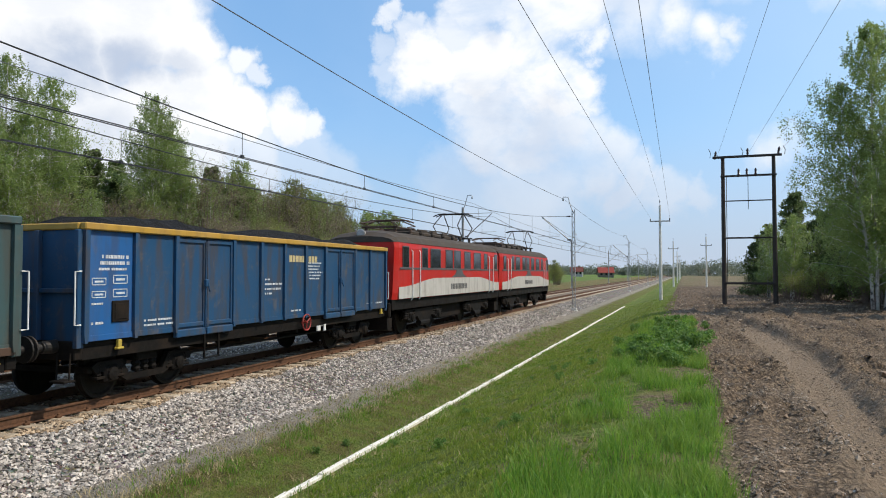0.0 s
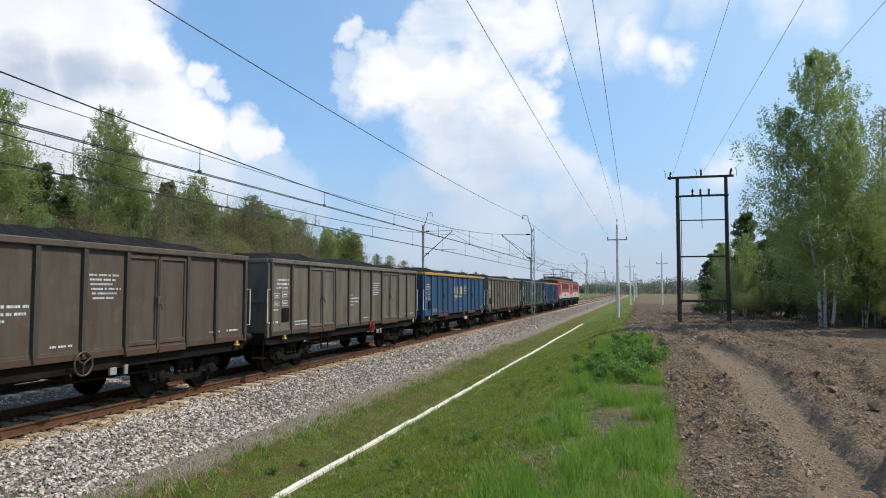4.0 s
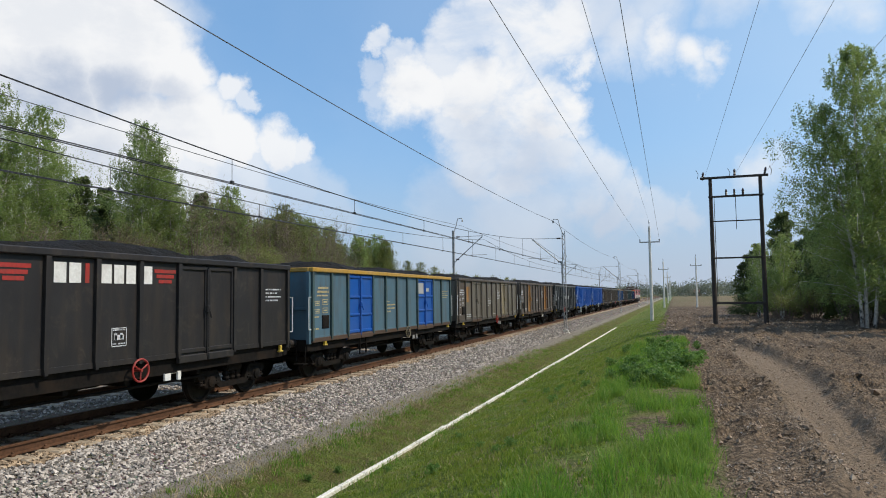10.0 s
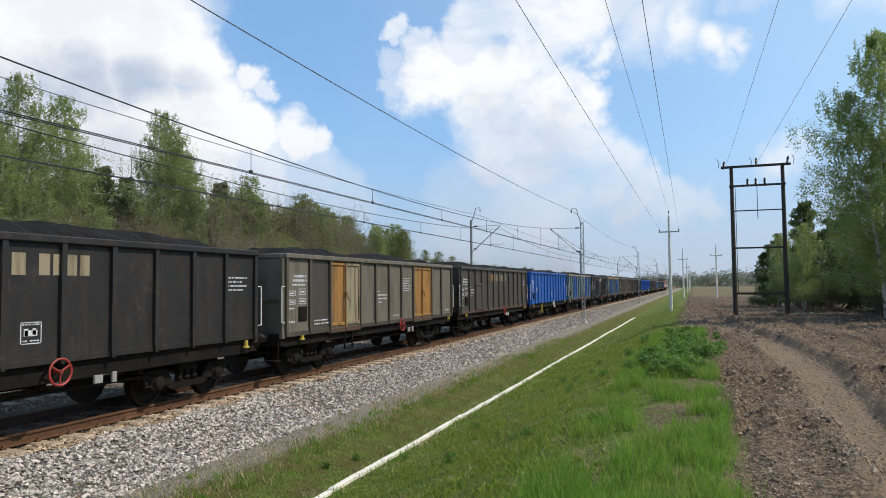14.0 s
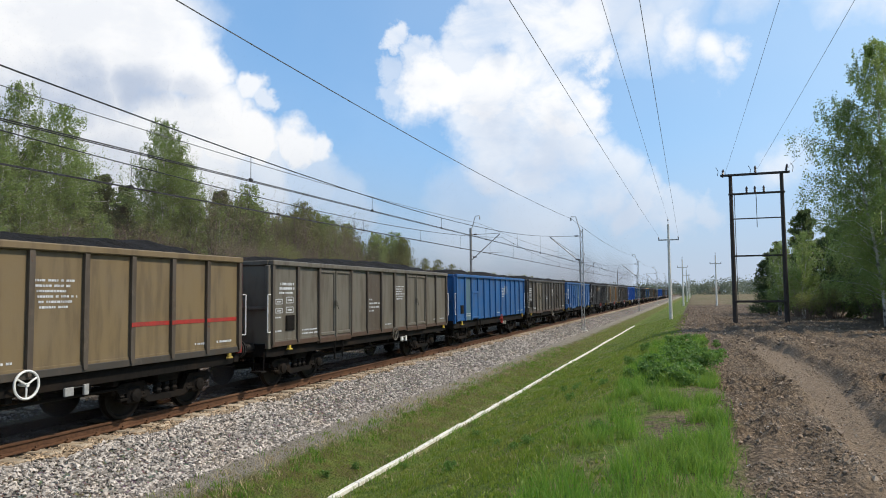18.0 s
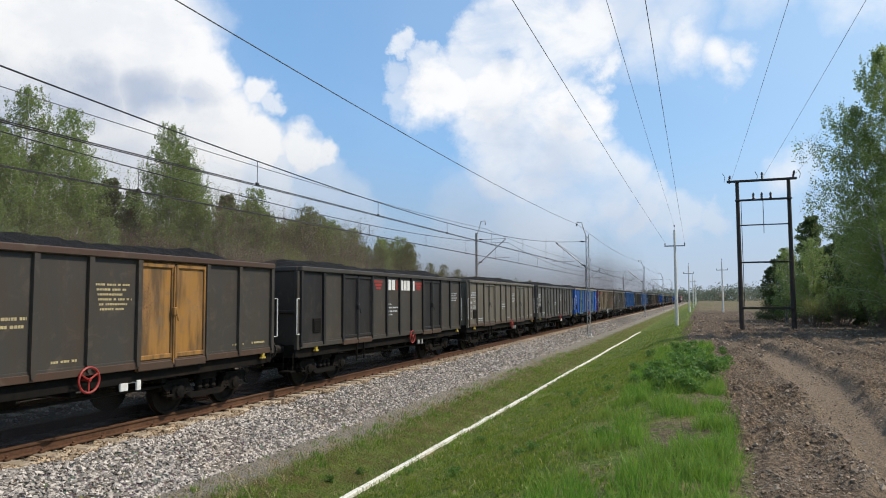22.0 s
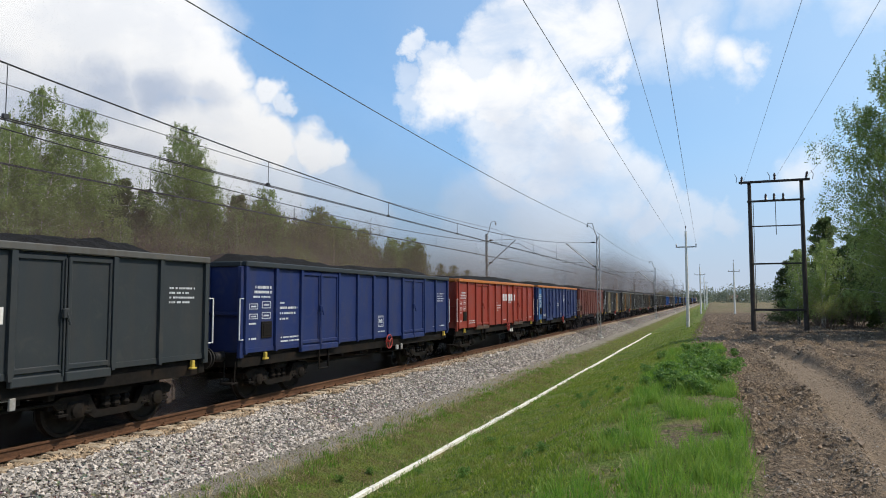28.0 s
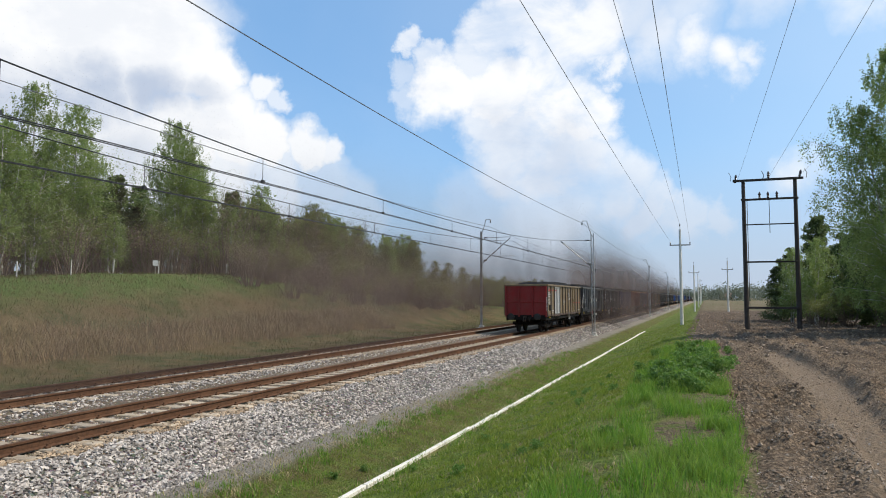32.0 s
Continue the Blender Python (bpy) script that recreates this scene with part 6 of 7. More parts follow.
_s = Shape()
_s.box(0, 0.03, -0.2, 0.2, 1.42, 1.8, 0.01)
_s.box(0.03, 0.04, -0.15, 0.15, 1.47, 1.75, 0.005)
KIT["plate"] = _s.mesh("data_plate")
_s = Shape()
_s.box(-0.02, 0.03, -0.09, 0.09, 0.68, 0.82, 0.008)
_s.box(-0.02, 0.03, 0.3, 0.40, 0.66, 0.84, 0.008)
_s.box(-0.02, 0.0, -0.1, 0.42, 0.80, 0.84, 0.008)
KIT["brake_box"] = _s.mesh("brake_gear")

def letters(n, w, h, gap, y, z):
    """Big lettering, as plain blocks of its size, one mesh a block."""
    return [Shape().box(0.0, 0.004, y + i * (w + gap), y + i * (w + gap) + w, z, z + h).mesh("letter") for i in range(n)]

def stripes(y, z):
    """A wing of three tapering stripes."""
    return [Shape().box(0.0, 0.004, y + 0.06 * i, y + 0.62 - 0.06 * i, z + 0.2 - 0.1 * i, z + 0.27 - 0.1 * i).mesh("stripe") for i in range(3)]

def emblem():
    s = Shape()
    for i in range(32):
        a, b = 2 * math.pi * i / 32, 2 * math.pi * (i + 1) / 32
        n = len(s.v)
        s.v += [(x, r * math.cos(q), r * math.sin(q)) for x in (0.0, 0.004) for q in (a, b) for r in (0.245, 0.305)]
        s.f += [(n + 4, n + 5, n + 7, n + 6), (n, n + 2, n + 3, n + 1), (n + 1, n + 3, n + 7, n + 5), (n, n + 4, n + 6, n + 2)]
    s.box(0, 0.004, -0.15, 0.15, 0.03, 0.09)
    s.box(0, 0.004, -0.1, 0.0, -0.14, 0.03)
    s.box(0, 0.004, 0.03, 0.12, -0.14, 0.03)
    return s.mesh("emblem")

EMBLEM = emblem()
_s = Shape()
_s.lathe((0, 0, 0), [(0, 0.3), (0.004, 0.3)], "x", 24)
ROUNDEL = _s.mesh("roundel")

def wagon(spec, n):
    kind, body, cap = spec["kind"], spec["body"], spec.get("cap", spec["body"])
    other = spec.get("other", {})
    wheel_col = spec.get("wheel", "red_mark")
    worn = body in ("grey", "beige_grey", "blue_grey", "brown_grey", "dark_grey", "tan", "teal_blue", "steel_teal")
    # browner, darker ribs on faded bodies; the shade on them goes into the paint
    rib_col = spec.get("rib", {"grey": "brown_grey", "beige_grey": "brown_grey", "brown_grey": "dark_grey", "blue_grey": "dark_grey", "tan": "brown_grey", "teal_blue": "steel_teal"}.get(body, body))
    mark = spec.get("mark", "mark")
    w = thing("coal_wagon", pose(TRACK_X, 0, 0), spec["label"], "freight wagon", "coal wagons of the train")
    part("underframe", KIT["frame"], "bogie", w)
    for sx in (-1, 1):
        part("sole_bar", KIT["sole_bar"], "bogie", w, "", pose(sx * 1.26, 0, 0))
        part("centre_sill", KIT["centre_sill"], "bogie", w, "", pose(sx * 0.26, 0, 0))
        part("headstock", KIT["headstock"], "bogie", w, "", pose(0, sx * 6.39, 0))
    part("brake_cylinder", KIT["cylinder"], "bogie", w)
    part("air_reservoir", KIT["tank"], "bogie", w)
    part("brake_rod", KIT["rod"], "bogie", w)
    for yy in (-2.9, -1.6, -0.5, 0.9, 2.4, 3.0):
        part("cross_member", KIT["cross"], "bogie", w, "", pose(0, yy, 0))
    if worn:
        part("sill_strip", KIT["sill"], "rust" if n % 2 else "dark_grey", w, "rusted lower edge of the side", pose(XP, 0, 0))
    ys = edges(kind)
    for i, (a, b) in enumerate(zip(ys, ys[1:])):
        c = (a + b) / 2
        mt = other.get(i, body)
        if i in DOORS[kind]:
            d = part("door", door_mesh(b - a), mt, w, spec.get("door_label", ""), pose(XP, c, 0))
            part("door_frame", door_frame_mesh(b - a, spec.get("panes", False)), mt, d)
            part("door_sill", door_sill_mesh(b - a), "rust" if (n % 2 or "grey" in body) and body not in ("bright_blue", "dark_green", "navy", "charcoal") else mt, d)
            if i in (2, 8):
                part("latch", KIT["latch"], mt, d, "", pose(0, (b - a) / 2 - 0.05, 0))
        else:
            part("side_panel", panel_mesh(b - a - 0.004), mt, w, "", pose(XP, c, 0))
    for i, y in enumerate(ys):
        if i - 1 in DOORS[kind] and i in DOORS[kind]:
            continue
        yy = min(max(y, -6.35), 6.35)
        part("rib", KIT["rib"], rib_col, w, "", pose(XP, yy, 0))
    if kind == "ribbed":
        part("hatch_door", KIT["hatch"], other.get("hatch", body), w, "", pose(XP + 0.002, -3.68, 0))
    part("side_wall", KIT["far"], body, w)
    ends = spec.get("ends", body)
    for y, turn in ((-6.37, 0), (6.37, 180)):
        ew = part("end_wall", KIT["end"], ends, w, "", pose(0, y, 0, 0, 0, turn))
        for x in (-1.34, -0.45, 0.45, 1.34):
            part("end_rib", KIT["end_rib"], ends, ew, "", pose(x, 0, 0))
        part("end_beam", KIT["end_beam"], ends, ew)
    part("top_rail", KIT["cap"], cap, w, "" if cap == body else "contrasting painted rim")
    for sy in (-4.5, 4.5):
        bg = part("bogie", KIT["bogie"], "bogie", w, "", pose(0, sy, 0))
        for ay in (-0.9, 0.9):
            for sx in (-0.75, 0.75):
                part("wheel", KIT["wheel"], "wheel", bg, "", pose(sx, ay, 0.46, 0, 0, 0 if sx > 0 else 180))
            part("axle_box", KIT["box"], "bogie", bg, "", pose(1.0, ay, 0.46))
    for sx in (-0.875, 0.875):
        part("buffer", KIT["buffer"], "black_iron", w, "", pose(sx, -6.45, 1.05))
        part("buffer", KIT["buffer"], "black_iron", w, "", pose(sx, 6.45, 1.05, 0, 0, 180))
    part("coupling_hook", KIT["hook"], "black_iron", w, "", pose(0, -6.48, 1.04))
    part("handwheel", KIT["hand"], wheel_col, w, "spoked brake handwheel", pose(1.45, spec.get("hand_y", 1.0), 0.98))
    part("step", KIT["step"], spec.get("step", "bogie"), w, "", pose(1.36, -2.9, 0))
    part("grab_rail", KIT["grab"], "white", w, "white grab rail", pose(1.42, -6.5, 0))
    part("grab_rail", KIT["grab"], "white", w, "white grab rail", pose(1.42, 6.5, 0, 0, 0, 180) @ pose(0, 0, 0))
    part("corner_step", KIT["cstep"], "bogie", w, "", pose(1.15, -6.55, 0))
    part("tow_hook", KIT["tab"], "yellow", w, "yellow tow hook", pose(1.36, -5.55, 0))
    part("tow_hook", KIT["tab"], "yellow", w, "yellow tow hook", pose(1.36, 6.05, 0))
    part("brake_gear", KIT["brake_box"], "white" if n % 3 == 0 else "galv", w, "white brake changeover plates", pose(1.30, 1.9, 0))
    part("data_plate", KIT["plate"], spec.get("plate", "bogie"), w, "", pose(XP, -5.55, 0))
    x = pose(XP + 0.001, 0, 0)
    for k in spec.get("marks", ("corner", "number", "address", "lower")):
        part("marking", MARKS[k], mark, w, "", x)["kind"] = "stuff"
    for me, mt, m in spec.get("signs", ()):
        for one in me if isinstance(me, list) else [me]:
            part("letter" if isinstance(me, list) else "emblem", one, mt, w, "", m)
    coal = part("coal_load", KIT["coal"][n % 4], "coal", None, "", pose(TRACK_X, 0, 0))
    tagged(coal, "heaped black coal filling an open wagon", "coal", "coal loads of the train")
    return w, coal

def on_side(y, z):
    return pose(XP + 0.002, y, z)

CIRCLED = [(EMBLEM, "white", on_side(-1.5, 2.13))] + [(letters(3, 0.15, 0.25, 0.12, y, 1.94), "white", on_side(0, 0)) for y in (-0.85, 0.2, 1.3)]
BIGNAME = [(letters(2, 0.25, 0.34, 0.06, -0.95, 2.6), "white", on_side(0, 0)), (letters(1, 0.09, 0.34, 0, -0.3, 2.6), "red_mark", on_side(0, 0)), (letters(3, 0.24, 0.34, 0.06, 0.06, 2.6), "white", on_side(0, 0)),
           (letters(1, 0.22, 0.34, 0, 1.12, 2.6), "white", on_side(0, 0)), (stripes(-2.0, 2.62), "red_mark", on_side(0, 0)), (stripes(1.4, 2.62), "red_mark", on_side(0, 0))]
BIGNAME2 = [(letters(3, 0.24, 0.34, 0.06, -1.5, 2.52), "ochre", on_side(0, 0)), (letters(3, 0.24, 0.34, 0.06, -0.45, 2.52), "cream", on_side(0, 0)), (letters(4, 0.2, 0.34, 0.06, 0.62, 2.52), "cream", on_side(0, 0))]
RKMISH = [(letters(3, 0.42, 0.42, 0.35, -1.1, 2.1), "mark_yellow", on_side(0, 0)), (letters(1, 1.9, 0.06, 0, -1.1, 1.95), "mark_yellow", on_side(0, 0))]
STRIPE_R = [(letters(3, 0.9, 0.09, 0.12, -6.2, 2.72), "red_mark", on_side(0, 0)), (letters(3, 1.0, 0.08, 0.05, 3.2, 1.85), "red_mark", on_side(0, 0))]
def rib_bands(y0, y1, z, h):
    """The painted stripe where it runs over the ribs."""
    return [Shape().box(0.064, 0.069, y - 0.05, y + 0.05, z, z + h).mesh("stripe") for y in edges("ribbed") if y0 < y < y1]

STRIPE_T = [(rib_bands(3.0, 6.3, 1.75, 0.08), "red_mark", on_side(0, 0)), (rib_bands(-6.3, -3.3, 2.78, 0.09), "red_mark", on_side(0, 0)), (letters(3, 0.95, 0.09, 0.1, -6.3, 2.78), "red_mark", on_side(0, 0)), (letters(3, 0.98, 0.08, 0.07, 3.2, 1.75), "red_mark", on_side(0, 0))]

SPECS = [
    dict(kind="doors", body="worn_blue", cap="yellow_rail", other={0: "mid_blue"}, signs=[(letters(9, 0.13, 0.17, 0.035, 0.2, 2.58), "mark_yellow", on_side(0, 0))], label="worn blue open coal wagon with a yellow rim"),
    dict(kind="doors", body="steel_teal", label="faded blue-grey open coal wagon with scuffed doors", wheel="rust"),
    dict(kind="doors", body="grey", mark="mark_yellow", other={7: "beige_grey"}, signs=[(letters(1, 0.4, 0.12, 0, 4.3, 2.6), "coal", on_side(0, 0))], label="grey open coal wagon with yellowish stencils"),
    dict(kind="doors", body="worn_blue", cap="yellow_rail", rib="mid_blue", signs=RKMISH, mark="mark_yellow", wheel="oxide", label="dark blue coal wagon with orange rim and yellow lettering"),
    dict(kind="doors", body="grey", label="grey open coal wagon with white stencils", wheel="red_mark"),
    dict(kind="doors", body="brown_grey", other={1: "rust", 4: "ochre"}, label="rust-streaked brown-grey open coal wagon", wheel="rust"),
    dict(kind="doors", body="bright_blue", signs=[(letters(3, 0.16, 0.2, 0.02, 2.3, 2.4), "mark", on_side(0, 0))], step="bogie", wheel="white", label="bright blue open coal wagon, freshly painted"),
    dict(kind="doors", body="bright_blue", step="white", wheel="white", marks=("corner", "number_rear", "address", "square", "lower"), label="clean bright blue open coal wagon with white step"),
    dict(kind="doors", body="dark_green", cap="blue_grey", hand_y=-1.3, signs=CIRCLED, marks=("corner", "number_rear", "end_note", "square"), label="dark green-black coal wagon with a white round emblem"),
    dict(kind="doors", body="brown_grey", other={2: "ochre", 8: "ochre", 9: "rust", 10: "beige_grey"}, wheel="grey", label="weathered grey-brown coal wagon with ochre patched doors"),
    dict(kind="doors", body="grey", cap="brown_grey", other={8: "cream", 9: "beige_grey", 7: "beige_grey", 0: "brown_grey"}, signs=[(letters(1, 0.55, 0.75, 0, -5.0, 2.0), "ochre", on_side(0, 0))], mark="mark", label="dirty grey coal wagon with yellow-patched doors"),
    dict(kind="doors", body="teal_blue", cap="yellow_rail", other={2: "bright_blue", 3: "bright_blue", 8: "bright_blue", 9: "bright_blue"}, wheel="cream", panes=True, marks=("corner", "number", "end_note"), mark="mark_yellow", signs=[(letters(1, 0.62, 0.42, 0, 2.27, 2.42), "pale", on_side(0, 0)), (letters(1, 0.34, 0.14, 0, 3.2, 2.5), "pale", on_side(0, 0))], label="pale teal coal wagon with bright blue doors, yellow rim"),
    dict(kind="doors", body="charcoal", signs=BIGNAME, marks=("corner", "number_rear", "end_note", "square"), label="charcoal black coal wagon with red and white lettering"),
    dict(kind="doors", body="teal_blue", cap="cream", other={3: "bright_blue", 2: "mid_blue", 8: "mid_blue", 9: "bright_blue", 11: "bright_blue"}, panes=True, mark="mark_yellow", label="patched teal coal wagon with blue repainted doors"),
    dict(kind="ribbed", body="bright_blue", wheel="white", step="yellow", marks=("corner", "number_rear", "square", "end_note"), label="bright blue ribbed coal wagon with a small hatch"),
    dict(kind="ribbed", body="dark_grey", signs=BIGNAME2, marks=("corner", "number_rear", "end_note"), label="dark grey ribbed coal wagon with faded lettering"),
    dict(kind="doors", body="beige_grey", other={2: "ochre", 3: "cream", 8: "ochre", 9: "ochre", 1: "dark_grey", 10: "grey"}, label="patched grey coal wagon with ochre doors"),
    dict(kind="ribbed", body="charcoal", signs=BIGNAME2, marks=("corner", "number_rear", "end_note", "square"), label="black ribbed coal wagon with cream lettering"),
    dict(kind="doors", body="mid_blue", other={5: "teal_blue"}, label="mid-blue open coal wagon, slightly worn"),
    dict(kind="doors", body="dark_grey", other={2: "beige_grey", 3: "beige_grey"}, wheel="grey", label="dark grey coal wagon with paler doors"),
    dict(kind="ribbed", body="mid_blue", rib="mid_blue", other={1: "teal_blue"}, signs=[(ROUNDEL, "pale", on_side(2.2, 2.5)), (emblem(), "ochre", on_side(2.2, 2.5) @ Matrix.Diagonal((1, 0.5, 0.5, 1)))], marks=("address", "lower"), label="light blue coal wagon with a white round badge"),
    dict(kind="doors", body="grey", mark="mark", other={9: "beige_grey", 5: "brown_grey"}, wheel="grey", label="weathered grey-brown open coal wagon"),
    dict(kind="ribbed", body="tan", ends="crimson", other={0: "brown_grey"}, signs=STRIPE_T, mark="mark", wheel="white", label="tan ribbed coal wagon with red stripe and dark red ends"),
    dict(kind="doors", body="bright_blue", cap="cream", other={2: "teal_blue", 3: "teal_blue", 5: "blue_grey", 8: "teal_blue", 9: "teal_blue"}, panes=True, marks=("corner", "owner", "end_note", "square"), label="bright blue coal wagon with teal doors and grey patch"),
    dict(kind="doors", body="blue_grey", label="grey coal wagon with rusty door sills and white stencils"),
    dict(kind="doors", body="beige_grey", mark="mark", other={8: "grey", 9: "grey"}, label="pale beige-grey open coal wagon"),
    dict(kind="doors", body="dark_grey", rib="charcoal", other={0: "charcoal", 2: "charcoal", 3: "charcoal", 8: "charcoal", 9: "charcoal"}, signs=BIGNAME, marks=("number", "end_note"), label="sooty dark coal wagon with red and white lettering"),
    dict(kind="doors", body="dark_grey", other={8: "ochre", 9: "ochre"}, cap="rust", mark="mark_yellow", label="dark brown-grey coal wagon with ochre doors"),
    dict(kind="doors", body="blue_grey", other={5: "grey"}, mark="mark", label="plain grey open coal wagon with a red handwheel"),
    dict(kind="doors", body="charcoal", rib="dark_grey", cap="beige_grey", other={1: "cream", 2: "ochre", 3: "ochre", 4: "beige_grey", 5: "cream", 6: "grey", 7: "blue_grey", 8: "ochre", 9: "grey"}, label="patchwork dark grey coal wagon with yellow doors"),
    dict(kind="doors", body="charcoal", rib="dark_grey", other={2: "cream", 3: "cream", 8: "ochre", 9: "cream"}, label="charcoal coal wagon with cream-yellow doors"),
    dict(kind="doors", body="oxide", marks=("lower", "end_note"), mark="beige_grey", label="red-brown oxide coal wagon with white stencils", wheel="oxide"),
    dict(kind="doors", body="navy", cap="orange", other={0: "mid_blue"}, label="blue coal wagon with an orange rim"),
    dict(kind="doors", body="red", cap="orange", signs=[(letters(5, 0.35, 0.32, 0.14, 0.2, 2.25), "mark", on_side(0, 0))], label="red coal wagon with orange rim and white lettering"),
    dict(kind="doors", body="navy", cap="dark_green", marks=("corner", "number_rear", "end_note", "square", "lower"), label="navy blue open coal wagon with white stencils"),
    dict(kind="doors", body="dark_green", cap="blue_grey", hand_y=-1.3, signs=CIRCLED, marks=("corner", "number_rear", "end_note", "square"), step="white", label="dark green coal wagon with white round emblem and step"),
    dict(kind="doors", body="dark_green", cap="blue_grey", hand_y=-1.3, signs=CIRCLED, marks=("corner", "number_rear", "end_note", "square", "lower"), label="dark green coal wagon with a white round emblem"),
    dict(kind="doors", body="tan", ends="crimson", other={2: "pale", 3: "pale"}, signs=STRIPE_R, wheel="grey", label="tan coal wagon with crimson ends and pale grey doors"),
]

# ---- the electric locomotive, in two sections ----
def build_loco():
    L = 7.45
    def hull():
        s = Shape()
        prof = [(-1.42, 1.36), (-1.46, 1.6), (-1.46, 3.2), (-1.40, 3.42), (1.40, 3.42), (1.46, 3.2), (1.46, 1.6), (1.42, 1.36)]
        rows = [(-L, 0.93, 0.0), (-L + 0.25, 0.985, 0), (-L + 0.8, 1, 0), (L - 0.8, 1, 0), (L - 0.25, 0.985, 0), (L, 0.93, 0)]
        k = len(prof)
        for y, sc, _ in rows:
            s.v += [(x * sc, y + (0.22 * (1 if y < 0 else -1) * max(0, (z - 2.2)) / 1.2 if abs(y) > L - 0.4 else 0), z) for x, z in prof]
        for i in range(len(rows) - 1):
            s.f += [(i * k + j, i * k + (j + 1) % k, (i + 1) * k + (j + 1) % k, (i + 1) * k + j) for j in range(k)]
        s.f += [tuple(range(k)), tuple(range((len(rows)) * k - 1, (len(rows) - 1) * k - 1, -1))]
        return s.mesh("body")
    def roof():
        s = Shape()
        prof = [(-1.43, 3.40), (-1.3, 3.62), (-0.95, 3.80), (-0.4, 3.88), (0.4, 3.88), (0.95, 3.80), (1.3, 3.62), (1.43, 3.40)]
        k = len(prof)
        for y, sc in ((-L + 0.2, 0.93), (-L + 0.5, 0.98), (-L + 1.1, 1), (L - 1.1, 1), (L - 0.5, 0.98), (L - 0.2, 0.93)):
            s.v += [(x * sc, y, 3.40 + (z - 3.40) * (1 if abs(y) < L - 1 else 0.8 if abs(y) < L - 0.4 else 0.45)) for x, z in prof]
        for i in range(5):
            s.f += [(i * k + j, i * k + (j + 1) % k, (i + 1) * k + (j + 1) % k, (i + 1) * k + j) for j in range(k)]
        s.f += [tuple(range(k)), tuple(range(6 * k - 1, 5 * k - 1, -1))]
        for y, w in ((-3.0, 0.5), (-1.6, 0.55), (-0.3, 0.5), (1.1, 0.6), (2.3, 0.4)):
            s.box(-0.55, 0.55, y - w, y + w, 3.84, 4.02, 0.04)
            s.box(-0.3, 0.45, y - w * 0.6, y + w * 0.5, 4.0, 4.14, 0.04)
        for x in (-0.75, 0.75):
            s.tube([(x, -3.4, 4.05), (x, -0.5, 4.12), (x, 2.4, 4.05)], 0.03, 5)
            for y in (-3.0, -1.6, -0.2, 1.2, 2.4):
                s.lathe((x, y, 3.72), [(0, 0.07), (0.08, 0.09), (0.14, 0.06), (0.2, 0.09), (0.34, 0.04)], "z", 8)
        return s.mesh("roof")
    def skirt():
        # light grey lower side whose top edge swings up in a wave towards the middle
        s = Shape()
        out = [(-L + 0.35, 1.38), (L - 0.35, 1.38)]
        for i in range(25):
            u = 1 - i / 24
            y = (-1 + 2 * u) * (L - 0.35)
            out.append((y, 1.80 + 0.30 * ease(abs(y), L - 0.6, L - 4.4)))
        s.prism(out, 1.455, 1.468)
        return s.mesh("lower_panel")
    def window(w, h):
        s, g = Shape(), Shape()
        for a, b, c, d in ((-w / 2 - 0.04, w / 2 + 0.04, h / 2, h / 2 + 0.05), (-w / 2 - 0.04, w / 2 + 0.04, -h / 2 - 0.05, -h / 2), (-w / 2 - 0.04, -w / 2, -h / 2, h / 2), (w / 2, w / 2 + 0.04, -h / 2, h / 2)):
            s.box(0, 0.02, a, b, c, d, 0.005)
        g.box(-0.02, 0.012, -w / 2, w / 2, -h / 2, h / 2)
        return s.mesh("window_frame"), g.mesh("pane")
    W1, W2, W3 = window(1.15, 0.72), window(0.55, 0.72), window(0.9, 0.75)
    def pantograph(up):
        s = Shape()
        h = 1.12 if up else 0.22
        s.box(-0.75, 0.75, -0.9, -0.82, 4.02, 4.1, 0.01)
        s.box(-0.75, 0.75, 0.82, 0.9, 4.02, 4.1, 0.01)
        for sx in (-0.6, 0.6):
            for sy in (-1, 1):
                s.tube([(sx, sy * 0.5, 4.1), (sx * 1.05, sy * 1.25, 4.1 + h * 0.45), (sx * 0.9, sy * 0.16, 4.1 + h)], 0.028, 5)
            s.tube([(sx, -0.9, 4.06), (sx, 0.9, 4.06)], 0.03, 5)
        for sy in (-0.2, 0.2):
            s.tube([(-0.98, sy, 4.04 + h), (-0.7, sy, 4.14 + h), (0.7, sy, 4.14 + h), (0.98, sy, 4.04 + h)], 0.03, 5)
        for sx in (-0.6, 0.6):
            for sy in (-0.8, 0.8):
                s.lathe((sx, sy, 3.86), [(0, 0.08), (0.05, 0.06), (0.1, 0.08), (0.2, 0.05)], "z", 8)
        return s.mesh("pantograph")
    def doorline():
        s = Shape()
        s.box(0, 0.012, -0.36, 0.36, 1.84, 3.2, 0.004)
        return s.mesh("cab_door")
    def frame_low():
        s = Shape()
        s.box(-1.35, 1.35, -L, L, 0.98, 1.37, 0.02)
        s.box(-1.0, 1.0, -1.6, 1.6, 0.35, 1.0, 0.05)
        for sy in (-1, 1):
            a, b = sorted((sy * (L - 0.05), sy * (L + 0.12)))
            s.box(-1.3, 1.3, a, b, 0.75, 1.25, 0.04)
            s.prism([(sy * (L + 0.05), 0.3), (sy * (L - 0.3), 0.25), (sy * (L - 0.35), 0.7), (sy * (L + 0.1), 0.75)], -1.2, 1.2)
        return s.mesh("loco_frame")
